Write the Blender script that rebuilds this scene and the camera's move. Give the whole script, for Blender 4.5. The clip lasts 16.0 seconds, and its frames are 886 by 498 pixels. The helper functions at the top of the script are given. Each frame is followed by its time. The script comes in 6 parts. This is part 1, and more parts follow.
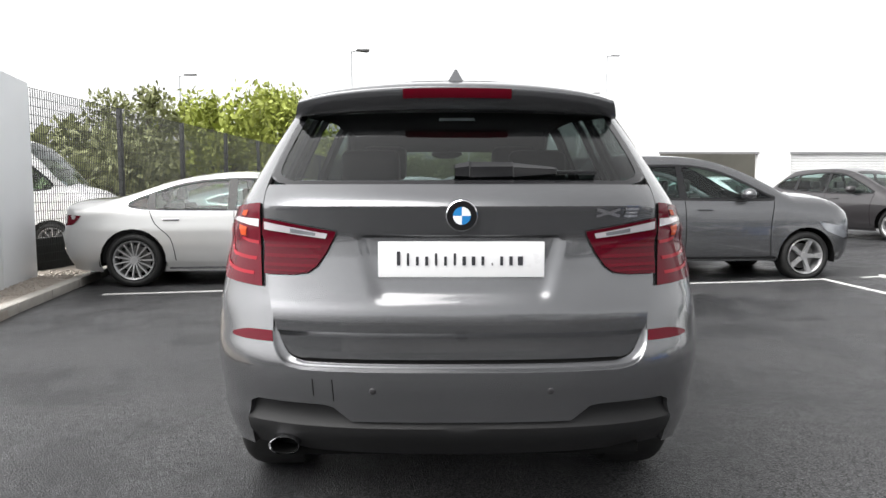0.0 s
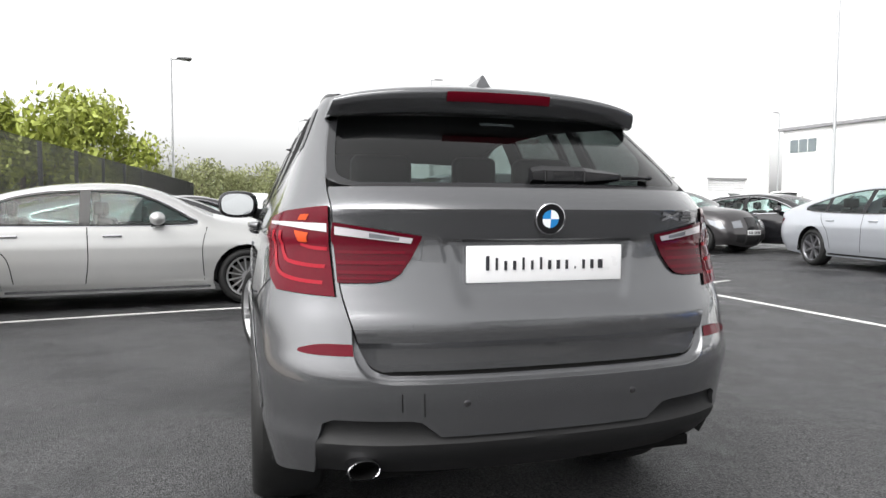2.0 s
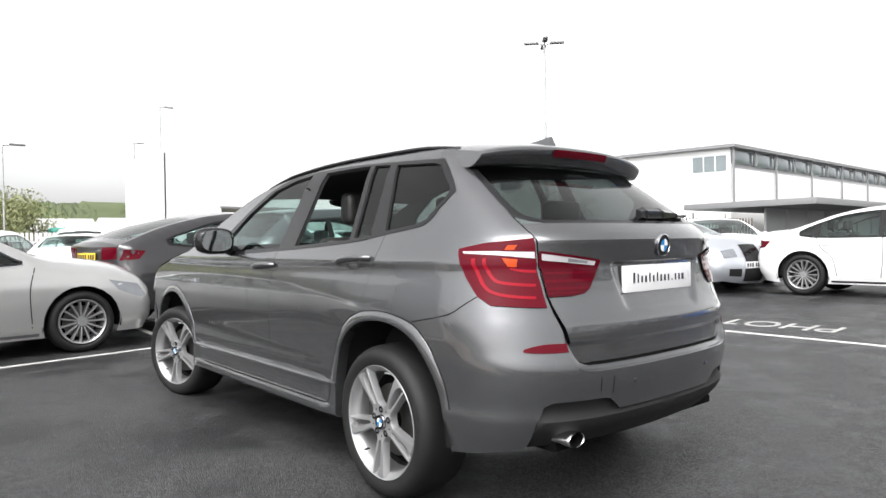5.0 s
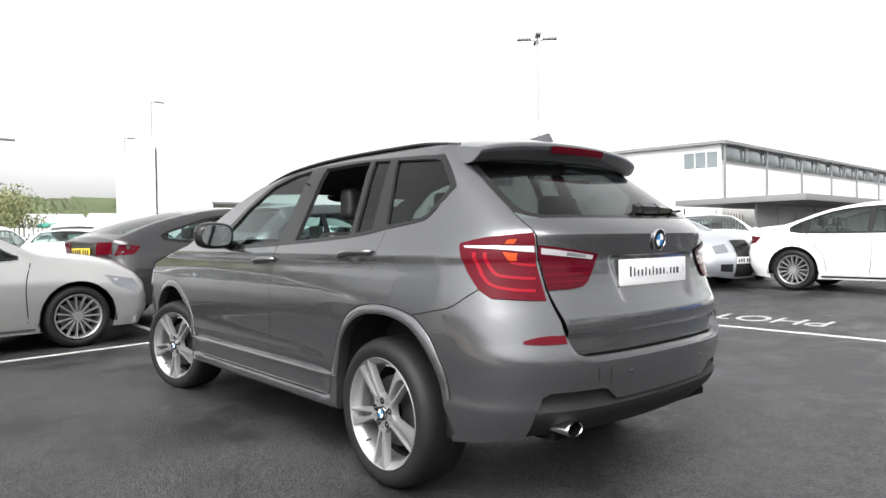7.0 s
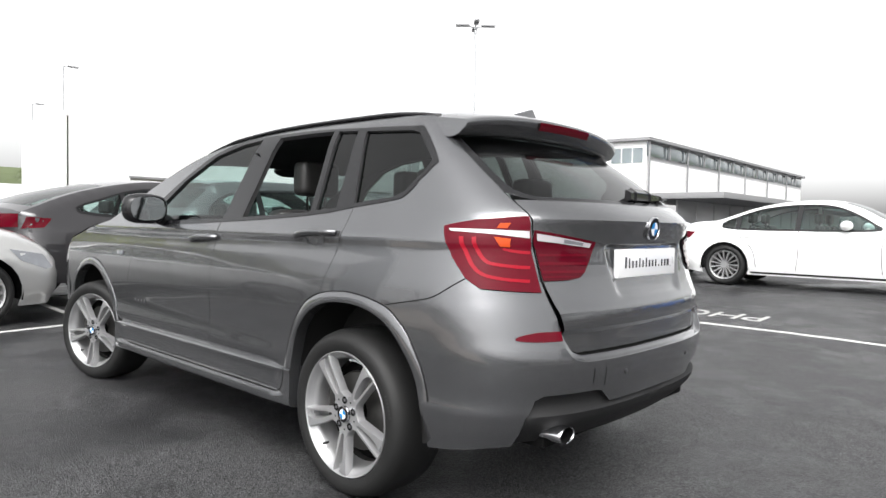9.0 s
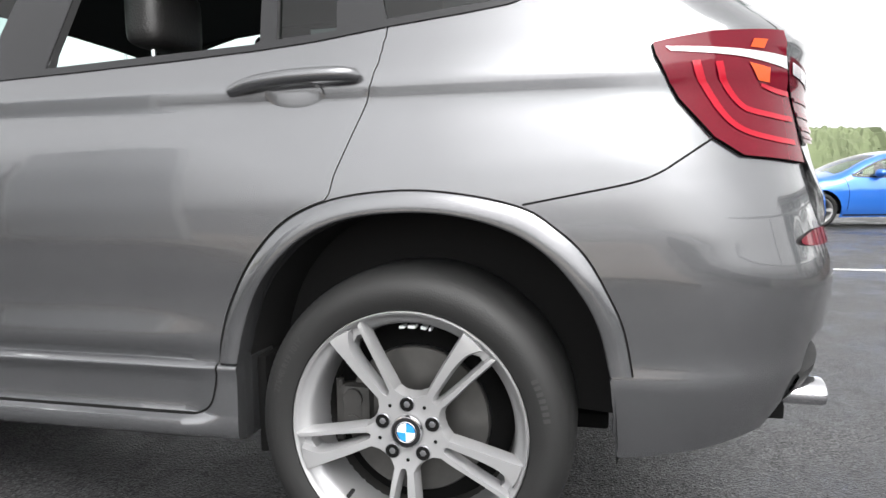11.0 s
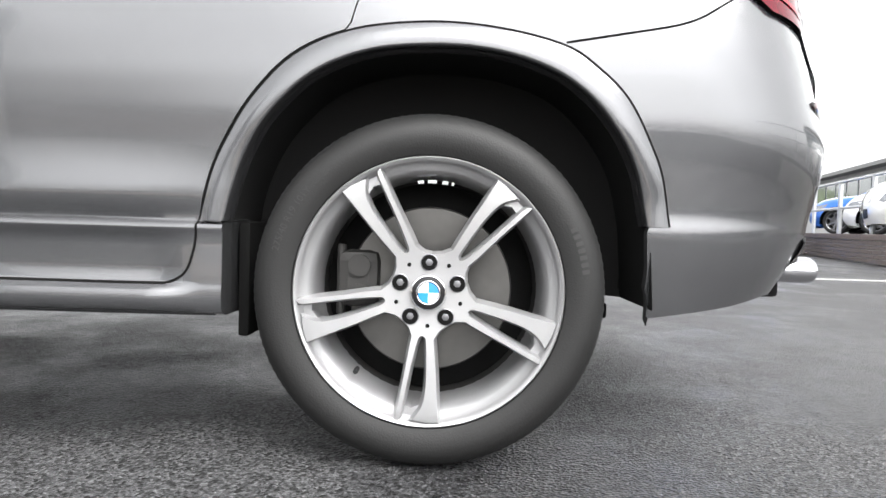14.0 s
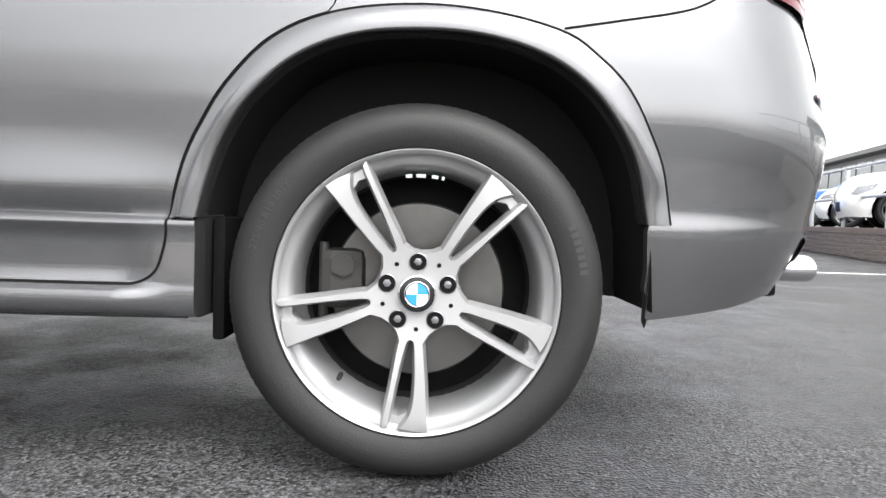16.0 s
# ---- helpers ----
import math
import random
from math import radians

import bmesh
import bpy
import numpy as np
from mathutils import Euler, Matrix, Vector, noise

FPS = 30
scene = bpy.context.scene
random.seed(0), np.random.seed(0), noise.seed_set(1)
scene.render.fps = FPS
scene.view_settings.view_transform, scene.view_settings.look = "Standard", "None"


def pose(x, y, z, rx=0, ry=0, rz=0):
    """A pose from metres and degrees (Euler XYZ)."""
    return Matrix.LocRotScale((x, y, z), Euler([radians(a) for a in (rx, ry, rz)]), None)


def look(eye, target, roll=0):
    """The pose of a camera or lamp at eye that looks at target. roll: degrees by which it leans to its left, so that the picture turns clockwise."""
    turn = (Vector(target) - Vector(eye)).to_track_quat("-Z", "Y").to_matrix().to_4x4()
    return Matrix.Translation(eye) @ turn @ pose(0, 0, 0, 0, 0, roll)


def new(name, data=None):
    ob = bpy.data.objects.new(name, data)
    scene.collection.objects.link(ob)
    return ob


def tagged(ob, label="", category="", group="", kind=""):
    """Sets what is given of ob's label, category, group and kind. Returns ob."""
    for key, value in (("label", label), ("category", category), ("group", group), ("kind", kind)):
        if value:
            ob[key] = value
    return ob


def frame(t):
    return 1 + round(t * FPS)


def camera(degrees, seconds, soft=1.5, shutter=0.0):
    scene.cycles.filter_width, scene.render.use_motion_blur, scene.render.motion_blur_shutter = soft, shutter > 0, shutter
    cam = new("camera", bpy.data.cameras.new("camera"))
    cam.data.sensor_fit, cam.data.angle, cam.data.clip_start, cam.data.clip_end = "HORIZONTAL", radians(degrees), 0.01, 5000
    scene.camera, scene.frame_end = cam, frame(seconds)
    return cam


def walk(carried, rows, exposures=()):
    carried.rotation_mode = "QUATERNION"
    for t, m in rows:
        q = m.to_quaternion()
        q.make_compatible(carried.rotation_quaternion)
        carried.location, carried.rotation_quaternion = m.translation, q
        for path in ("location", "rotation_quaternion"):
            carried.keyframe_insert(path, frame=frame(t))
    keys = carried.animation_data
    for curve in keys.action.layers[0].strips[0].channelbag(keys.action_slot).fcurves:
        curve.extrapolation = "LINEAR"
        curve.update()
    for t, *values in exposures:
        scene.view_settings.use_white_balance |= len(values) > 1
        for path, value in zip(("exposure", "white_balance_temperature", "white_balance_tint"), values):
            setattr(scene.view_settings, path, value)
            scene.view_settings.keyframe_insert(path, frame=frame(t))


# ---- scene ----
import collections

cam = camera(68.0, 16.0)
PATH = [
    (0, (-0.082, -2.929, 1.203), (-0.058, -0.936, 1.031), 0.0),
    (0.5, (-0.08, -2.928, 1.193), (-0.043, -0.936, 1.017), 0.0),
    (1, (-0.213, -2.919, 1.184), (-0.051, -0.931, 1.039), 1.5),
    (1.5, (-0.555, -2.88, 1.203), (-0.128, -0.932, 1.05), -1.1),
    (2, (-0.88, -2.749, 1.153), (-0.318, -0.833, 1.039), 0.2),
    (2.5, (-1.263, -2.63, 1.154), (-0.521, -0.775, 1.065), 1.5),
    (3, (-1.65, -2.558, 1.17), (-0.67, -0.816, 1.144), -0.6),
    (3.5, (-2.03, -2.516, 1.174), (-0.968, -0.827, 1.032), 0.3),
    (4, (-2.388, -2.469, 1.163), (-1.167, -0.885, 1.135), -1.4),
    (6.5, (-2.623, -2.488, 1.152), (-1.311, -0.979, 1.125), -0.7),
    (7, (-2.632, -2.49, 1.15), (-1.324, -0.977, 1.119), -0.9),
    (7.5, (-2.643, -2.487, 1.153), (-1.344, -0.967, 1.118), -0.7),
    (8, (-2.648, -2.485, 1.149), (-1.351, -0.963, 1.118), -0.8),
    (8.5, (-2.627, -2.391, 1.14), (-1.265, -0.928, 1.082), 0.5),
    (11, (-2.163, -0.391, 0.859), (-0.226, 0.07, 0.671), -0.7),
    (11.5, (-2.09, -0.138, 0.646), (-0.106, -0.017, 0.427), 0.9),
    (12, (-2.107, -0.037, 0.51), (-0.113, -0.017, 0.36), 0.4),
    (12.5, (-2.117, -0.034, 0.481), (-0.119, -0.023, 0.378), 1.4),
    (13, (-2.115, -0.043, 0.489), (-0.117, -0.027, 0.396), 1.7),
    (13.5, (-2.121, -0.038, 0.477), (-0.122, -0.028, 0.397), 2.1),
    (14, (-2.118, -0.036, 0.477), (-0.119, -0.019, 0.4), 1.7),
    (14.5, (-2.121, -0.034, 0.462), (-0.123, -0.015, 0.396), 2.0),
    (15, (-2.121, -0.048, 0.466), (-0.123, -0.054, 0.388), 1.4),
    (15.5, (-2.111, -0.047, 0.459), (-0.112, -0.061, 0.381), 1.1),
    (16, (-2.042, -0.012, 0.487), (-0.046, -0.066, 0.385), 1.9),
]
walk(cam, [(t, look(e, g, r)) for t, e, g, r in PATH], [(0.0, 1.40), (0.8, 1.40), (1.6, 1.32), (8.7, 1.32), (11.0, 1.78), (12.0, 2.0), (16.0, 2.05)])

# ---- sky and light: a bright overcast day ----
world = bpy.data.worlds.new("overcast")
scene.world = world
world.use_nodes = True
wn = world.node_tree
wn.nodes.clear()
w_out = wn.nodes.new("ShaderNodeOutputWorld")
w_bg = wn.nodes.new("ShaderNodeBackground")
w_sky = wn.nodes.new("ShaderNodeTexSky")
w_sky.sky_type = "NISHITA"
w_sky.sun_disc = False
w_sky.sun_elevation = radians(48)
w_sky.sun_rotation = radians(250)
w_sky.dust_density = 4.0
w_hs = wn.nodes.new("ShaderNodeHueSaturation")
w_hs.inputs["Saturation"].default_value = 0.03
w_tc = wn.nodes.new("ShaderNodeTexCoord")
w_map = wn.nodes.new("ShaderNodeMapping")
w_map.inputs["Scale"].default_value = (1.6, 1.6, 4.5)
w_no = wn.nodes.new("ShaderNodeTexNoise")
w_no.inputs["Scale"].default_value = 1.7
w_no.inputs["Detail"].default_value = 4
w_rm = wn.nodes.new("ShaderNodeMapRange")
w_rm.inputs["From Min"].default_value = 0.35
w_rm.inputs["From Max"].default_value = 0.7
w_rm.inputs["To Min"].default_value = 0.90
w_rm.inputs["To Max"].default_value = 1.06
w_mul = wn.nodes.new("ShaderNodeMix")
w_mul.data_type, w_mul.blend_type = "RGBA", "MULTIPLY"
w_mul.inputs["Factor"].default_value = 1.0
wn.links.new(w_tc.outputs["Generated"], w_map.inputs["Vector"])
wn.links.new(w_map.outputs["Vector"], w_no.inputs["Vector"])
wn.links.new(w_no.outputs["Fac"], w_rm.inputs["Value"])
wn.links.new(w_sky.outputs["Color"], w_hs.inputs["Color"])
wn.links.new(w_hs.outputs["Color"], w_mul.inputs["A"])
wn.links.new(w_rm.outputs["Result"], w_mul.inputs["B"])
wn.links.new(w_mul.outputs["Result"], w_bg.inputs["Color"])
w_bg.inputs["Strength"].default_value = 0.15
wn.links.new(w_bg.outputs["Background"], w_out.inputs["Surface"])
sun = new("sun", bpy.data.lights.new("sun", "SUN"))
sun.data.energy, sun.data.angle, sun.data.color = 0.9, radians(40), (1, 0.98, 0.95)
sun.matrix_world = look((-6, -9, 16), (0, 0, 0))

# ---- materials ----


def mat(name, color, rough=0.5, metal=0.0, coat=0.0, spec=0.5, vary=0.12, scale=6.0, bump=0.0, bscale=60.0, rvary=0.08, trans=0.0):
    m = bpy.data.materials.new(name)
    m.use_nodes = True
    t = m.node_tree
    b = t.nodes["Principled BSDF"]
    b.inputs["Roughness"].default_value = rough
    b.inputs["Metallic"].default_value = metal
    b.inputs["Coat Weight"].default_value = coat
    b.inputs["Coat Roughness"].default_value = 0.04
    b.inputs["Specular IOR Level"].default_value = spec
    b.inputs["Transmission Weight"].default_value = trans
    tc = t.nodes.new("ShaderNodeTexCoord")
    n = t.nodes.new("ShaderNodeTexNoise")
    n.inputs["Scale"].default_value = scale
    n.inputs["Detail"].default_value = 5
    t.links.new(tc.outputs["Object"], n.inputs["Vector"])
    mx = t.nodes.new("ShaderNodeMix")
    mx.data_type = "RGBA"
    mx.inputs["A"].default_value = (*[c * (1 - vary) for c in color], 1)
    mx.inputs["B"].default_value = (*[min(1, c * (1 + vary)) for c in color], 1)
    t.links.new(n.outputs["Fac"], mx.inputs["Factor"])
    t.links.new(mx.outputs["Result"], b.inputs["Base Color"])
    r = t.nodes.new("ShaderNodeMapRange")
    r.inputs["To Min"].default_value = max(0, rough - rvary)
    r.inputs["To Max"].default_value = min(1, rough + rvary)
    t.links.new(n.outputs["Fac"], r.inputs["Value"])
    t.links.new(r.outputs["Result"], b.inputs["Roughness"])
    if bump:
        n2 = t.nodes.new("ShaderNodeTexNoise")
        n2.inputs["Scale"].default_value = bscale
        n2.inputs["Detail"].default_value = 4
        t.links.new(tc.outputs["Object"], n2.inputs["Vector"])
        bp = t.nodes.new("ShaderNodeBump")
        bp.inputs["Strength"].default_value = bump
        bp.inputs["Distance"].default_value = 0.01
        t.links.new(n2.outputs["Fac"], bp.inputs["Height"])
        t.links.new(bp.outputs["Normal"], b.inputs["Normal"])
    return m


def glass(name, tint, clear, rough=0.0):
    """Tinted pane: clear share passes light, the rest is a dark gloss."""
    m = bpy.data.materials.new(name)
    m.use_nodes = True
    t = m.node_tree
    t.nodes.clear()
    out = t.nodes.new("ShaderNodeOutputMaterial")
    tr = t.nodes.new("ShaderNodeBsdfTransparent")
    tr.inputs["Color"].default_value = (*[c * clear for c in tint], 1)
    gl = t.nodes.new("ShaderNodeBsdfGlossy")
    gl.inputs["Roughness"].default_value = rough
    lw = t.nodes.new("ShaderNodeLayerWeight")
    pw = t.nodes.new("ShaderNodeMath")
    pw.operation = "POWER"
    pw.inputs[1].default_value = 5.0
    lw.inputs["Blend"].default_value = 0.5
    fr = t.nodes.new("ShaderNodeMapRange")
    fr.inputs["To Min"].default_value = 0.04
    t.links.new(lw.outputs["Facing"], pw.inputs[0])
    t.links.new(pw.outputs["Value"], fr.inputs["Value"])
    mx = t.nodes.new("ShaderNodeMixShader")
    t.links.new(fr.outputs["Result"], mx.inputs["Fac"])
    t.links.new(tr.outputs["BSDF"], mx.inputs[1])
    t.links.new(gl.outputs["BSDF"], mx.inputs[2])
    t.links.new(mx.outputs["Shader"], out.inputs["Surface"])
    return m


def paint(name, color, metal=0.6, rough=0.3, flake=0.10):
    """Car paint under a clear coat, with fine metal flake and a few dust marks."""
    m = mat(name, color, rough, metal, 1.0, vary=0.05, scale=3.0, rvary=0.05)
    t = m.node_tree
    b = t.nodes["Principled BSDF"]
    tc = t.nodes.new("ShaderNodeTexCoord")
    n = t.nodes.new("ShaderNodeTexNoise")
    n.inputs["Scale"].default_value = 900
    t.links.new(tc.outputs["Object"], n.inputs["Vector"])
    bp = t.nodes.new("ShaderNodeBump")
    bp.inputs["Strength"].default_value = flake
    bp.inputs["Distance"].default_value = 0.001
    t.links.new(n.outputs["Fac"], bp.inputs["Height"])
    t.links.new(bp.outputs["Normal"], b.inputs["Normal"])
    return m


def asphalt():
    m = bpy.data.materials.new("wet_asphalt")
    m.use_nodes = True
    t = m.node_tree
    b = t.nodes["Principled BSDF"]
    b.inputs["Specular IOR Level"].default_value = 0.42
    tc = t.nodes.new("ShaderNodeTexCoord")

    def noise_at(scale, detail=5, rough=0.6):
        n = t.nodes.new("ShaderNodeTexNoise")
        n.inputs["Scale"].default_value = scale
        n.inputs["Detail"].default_value = detail
        n.inputs["Roughness"].default_value = rough
        t.links.new(tc.outputs["Object"], n.inputs["Vector"])
        return n
    wet = noise_at(0.9, 7, 0.66)
    mid = noise_at(9, 4)
    vor = t.nodes.new("ShaderNodeTexVoronoi")
    vor.inputs["Scale"].default_value = 150
    t.links.new(tc.outputs["Object"], vor.inputs["Vector"])
    ramp = t.nodes.new("ShaderNodeMapRange")
    ramp.interpolation_type = "SMOOTHSTEP"
    ramp.inputs["From Min"].default_value = 0.38
    ramp.inputs["From Max"].default_value = 0.60
    t.links.new(wet.outputs["Fac"], ramp.inputs["Value"])
    cr = t.nodes.new("ShaderNodeMix")
    cr.data_type = "RGBA"
    cr.inputs["A"].default_value = (0.011, 0.011, 0.0117, 1)
    cr.inputs["B"].default_value = (0.024, 0.024, 0.025, 1)
    t.links.new(ramp.outputs["Result"], cr.inputs["Factor"])
    gr = t.nodes.new("ShaderNodeMix")
    gr.data_type, gr.blend_type = "RGBA", "MULTIPLY"
    gr.inputs["Factor"].default_value = 0.8
    sp = t.nodes.new("ShaderNodeMapRange")
    sp.inputs["From Min"].default_value, sp.inputs["From Max"].default_value = 0.2, 0.8
    sp.inputs["To Min"].default_value, sp.inputs["To Max"].default_value = -0.2, 3.4
    t.links.new(vor.outputs["Color"], sp.inputs["Value"])
    t.links.new(cr.outputs["Result"], gr.inputs["A"])
    t.links.new(sp.outputs["Result"], gr.inputs["B"])
    fine_n = noise_at(125, 4, 0.75)
    fm = t.nodes.new("ShaderNodeMapRange")
    fm.inputs["From Min"].default_value, fm.inputs["From Max"].default_value = 0.42, 0.64
    fm.inputs["To Min"].default_value, fm.inputs["To Max"].default_value = 0.25, 3.0
    t.links.new(fine_n.outputs["Fac"], fm.inputs["Value"])
    g2 = t.nodes.new("ShaderNodeMix")
    g2.data_type, g2.blend_type = "RGBA", "MULTIPLY"
    g2.inputs["Factor"].default_value = 0.75
    t.links.new(gr.outputs["Result"], g2.inputs["A"])
    t.links.new(fm.outputs["Result"], g2.inputs["B"])
    t.links.new(g2.outputs["Result"], b.inputs["Base Color"])
    ro = t.nodes.new("ShaderNodeMapRange")
    ro.inputs["To Min"].default_value, ro.inputs["To Max"].default_value = 0.30, 0.62
    t.links.new(ramp.outputs["Result"], ro.inputs["Value"])
    t.links.new(ro.outputs["Result"], b.inputs["Roughness"])
    bs = t.nodes.new("ShaderNodeMapRange")
    bs.inputs["To Min"].default_value, bs.inputs["To Max"].default_value = 0.85, 1.0
    t.links.new(ramp.outputs["Result"], bs.inputs["Value"])
    bp = t.nodes.new("ShaderNodeBump")
    bp.inputs["Distance"].default_value = 0.0045
    t.links.new(bs.outputs["Result"], bp.inputs["Strength"])
    t.links.new(vor.outputs["Distance"], bp.inputs["Height"])
    bp2 = t.nodes.new("ShaderNodeBump")
    bp2.inputs["Distance"].default_value = 0.006
    bp2.inputs["Strength"].default_value = 0.04
    t.links.new(mid.outputs["Fac"], bp2.inputs["Height"])
    t.links.new(bp.outputs["Normal"], bp2.inputs["Normal"])
    t.links.new(bp2.outputs["Normal"], b.inputs["Normal"])
    return m


M = {
    "asphalt": asphalt(),
    "line": mat("road_paint", (0.50, 0.50, 0.49), 0.6, vary=0.4, scale=14, bump=0.3, bscale=120),
    "grey": paint("space_grey_paint", (0.120, 0.122, 0.128), 0.75, 0.25, 0.05),
    "silver": paint("silver_paint", (0.48, 0.48, 0.475), 0.6, 0.3),
    "silver_blue": paint("ice_silver_paint", (0.50, 0.52, 0.56), 0.6, 0.3),
    "white": paint("white_paint", (0.80, 0.80, 0.80), 0.0, 0.35, 0.0),
    "black": paint("black_paint", (0.012, 0.012, 0.014), 0.2, 0.25),
    "anthracite": paint("anthracite_paint", (0.034, 0.032, 0.035), 0.5, 0.3),
    "brown": paint("dark_brown_paint", (0.036, 0.033, 0.035), 0.5, 0.3),
    "blue": paint("blue_paint", (0.02, 0.13, 0.50), 0.4, 0.3),
    "red": paint("red_paint", (0.30, 0.02, 0.02), 0.2, 0.3),
    "trim": mat("black_plastic", (0.010, 0.010, 0.0105), 0.6, spec=0.3, bump=0.15, bscale=300),
    "gloss_trim": mat("gloss_black_trim", (0.010, 0.010, 0.011), 0.14, spec=0.35),
    "line_faded": mat("faded_road_paint", (0.40, 0.40, 0.39), 0.6, vary=0.5, scale=9, bump=0.3, bscale=120),
    "disc": mat("brake_disc_iron", (0.085, 0.083, 0.080), 0.42, 0.8, vary=0.25, scale=30),
    "liner": mat("arch_liner_felt", (0.016, 0.016, 0.016), 0.95, spec=0.1),
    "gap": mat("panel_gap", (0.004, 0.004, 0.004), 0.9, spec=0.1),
    "rubber": mat("tyre_rubber", (0.009, 0.009, 0.009), 0.6, spec=0.35, vary=0.25, scale=14, bump=0.10, bscale=260),
    "alloy": mat("silver_alloy", (0.33, 0.33, 0.335), 0.40, 0.6, 0.25, vary=0.06, scale=9),
    "alloy_dark": mat("dark_alloy", (0.16, 0.16, 0.17), 0.35, 0.7, vary=0.1),
    "steel": mat("brake_steel", (0.15, 0.148, 0.145), 0.45, 0.8, vary=0.2, scale=20),
    "iron_and_shade": mat("dark_iron_and_barrel_shade", (0.028, 0.027, 0.026), 0.65, 0.4, vary=0.3, scale=25),
    "chrome": mat("chrome", (0.62, 0.62, 0.64), 0.10, 1.0, vary=0.03),
    "lamp_red": mat("red_lamp_lens", (0.085, 0.002, 0.008), 0.07, spec=0.14, vary=0.1, scale=30),
    "lamp_deep": mat("deep_red_lamp_lens", (0.062, 0.002, 0.007), 0.07, spec=0.14, vary=0.1, scale=30),
    "lamp_hot": mat("bright_red_reflector", (0.25, 0.005, 0.014), 0.08, spec=0.15),
    "lamp_amber": mat("amber_lamp_lens", (0.42, 0.055, 0.012), 0.1, spec=0.15),
    "lamp_clear": mat("clear_lamp_lens", (0.46, 0.44, 0.46), 0.15, 0.2, coat=0.8),
    "lens": mat("headlamp_glass", (0.22, 0.23, 0.25), 0.12, 0.4, coat=1.0, vary=0.3, scale=14),
    "glass_clear": glass("car_window_glass", (0.80, 0.95, 0.92), 0.78),
    "glass_tint": glass("tinted_rear_glass", (0.78, 0.90, 0.88), 0.22),
    "glass_back": glass("tinted_back_glass", (0.80, 0.90, 0.88), 0.34),
    "mirror": mat("mirror_glass", (0.62, 0.64, 0.65), 0.02, 1.0),
    "leather": mat("black_leather", (0.022, 0.021, 0.021), 0.45, bump=0.2, bscale=150),
    "cabin": mat("cabin_trim", (0.02, 0.02, 0.021), 0.8, vary=0.2),
    "plate": mat("white_plate", (0.70, 0.70, 0.71), 0.3, coat=0.2, vary=0.02),
    "plate_y": mat("yellow_plate", (0.75, 0.52, 0.04), 0.35, vary=0.05),
    "ink": mat("plate_ink", (0.02, 0.02, 0.025), 0.5),
    "roundel_blue": mat("roundel_blue", (0.02, 0.20, 0.50), 0.2, coat=0.6),
    "roundel_white": mat("roundel_white", (0.80, 0.82, 0.84), 0.2, coat=0.6),
    "render_white": mat("white_cladding", (0.80, 0.80, 0.79), 0.6, vary=0.03, scale=0.6),
    "cladding_grey": mat("grey_cladding", (0.50, 0.50, 0.51), 0.5, vary=0.08, scale=0.8),
    "roof_grey": mat("grey_roof_edge", (0.22, 0.22, 0.225), 0.5, vary=0.1),
    "dark_open": mat("dark_interior", (0.17, 0.165, 0.14), 0.8, vary=0.3, scale=0.5),
    "shutter": mat("white_shutter", (0.70, 0.70, 0.70), 0.5, vary=0.04),
    "pane": mat("building_glass", (0.16, 0.19, 0.20), 0.08, 0.3, coat=0.6, vary=0.2, scale=0.8),
    "galv": mat("galvanised_steel", (0.48, 0.49, 0.50), 0.45, 0.7, vary=0.12, scale=4),
    "fence": mat("black_powder_coat", (0.012, 0.013, 0.012), 0.5, vary=0.2),
    "kerb": mat("concrete_kerb", (0.36, 0.34, 0.31), 0.85, vary=0.25, scale=8, bump=0.4, bscale=80),
    "gravel": mat("gravel", (0.34, 0.30, 0.26), 0.9, vary=0.5, scale=60, bump=1.0, bscale=90),
    "hoarding": mat("white_painted_panel", (0.74, 0.76, 0.78), 0.45, vary=0.04, scale=2),
    "bark": mat("bark", (0.10, 0.075, 0.055), 0.9, vary=0.4, scale=12, bump=0.6, bscale=40),
    "leaf": mat("spring_leaves", (0.27, 0.31, 0.05), 0.6, vary=0.5, scale=1.3),
    "leaf_olive": mat("olive_leaves", (0.21, 0.225, 0.10), 0.7, vary=0.5, scale=1.3),
    "hill": mat("far_wood", (0.085, 0.105, 0.05), 0.95, vary=0.6, scale=0.09),
    "brick": mat("dark_brick", (0.16, 0.13, 0.12), 0.85, vary=0.35, scale=9, bump=0.4, bscale=70),
    "mortar": mat("mortar", (0.34, 0.33, 0.31), 0.9, vary=0.2, scale=10),
    "teal": mat("teal_sheeting", (0.10, 0.42, 0.34), 0.5, vary=0.1, scale=1),
}

# ---- mesh helpers ----


def mesh_ob(name, verts, faces, material, parent=None, label="", smooth=True, sharp=38):
    used = sorted({i for q in faces for i in q})
    at = {i: k for k, i in enumerate(used)}
    verts, faces = [verts[i] for i in used], [tuple(at[i] for i in q) for q in faces]
    me = bpy.data.meshes.new(name)
    me.from_pydata([tuple(v) for v in verts], [], [tuple(f) for f in faces])
    me.update()
    if smooth:
        me.shade_smooth()
        me.set_sharp_from_angle(angle=radians(sharp))
    if material:
        me.materials.append(material)
    ob = new(name, me)
    if parent:
        ob.parent = parent
    if label:
        tagged(ob, label)
    return ob


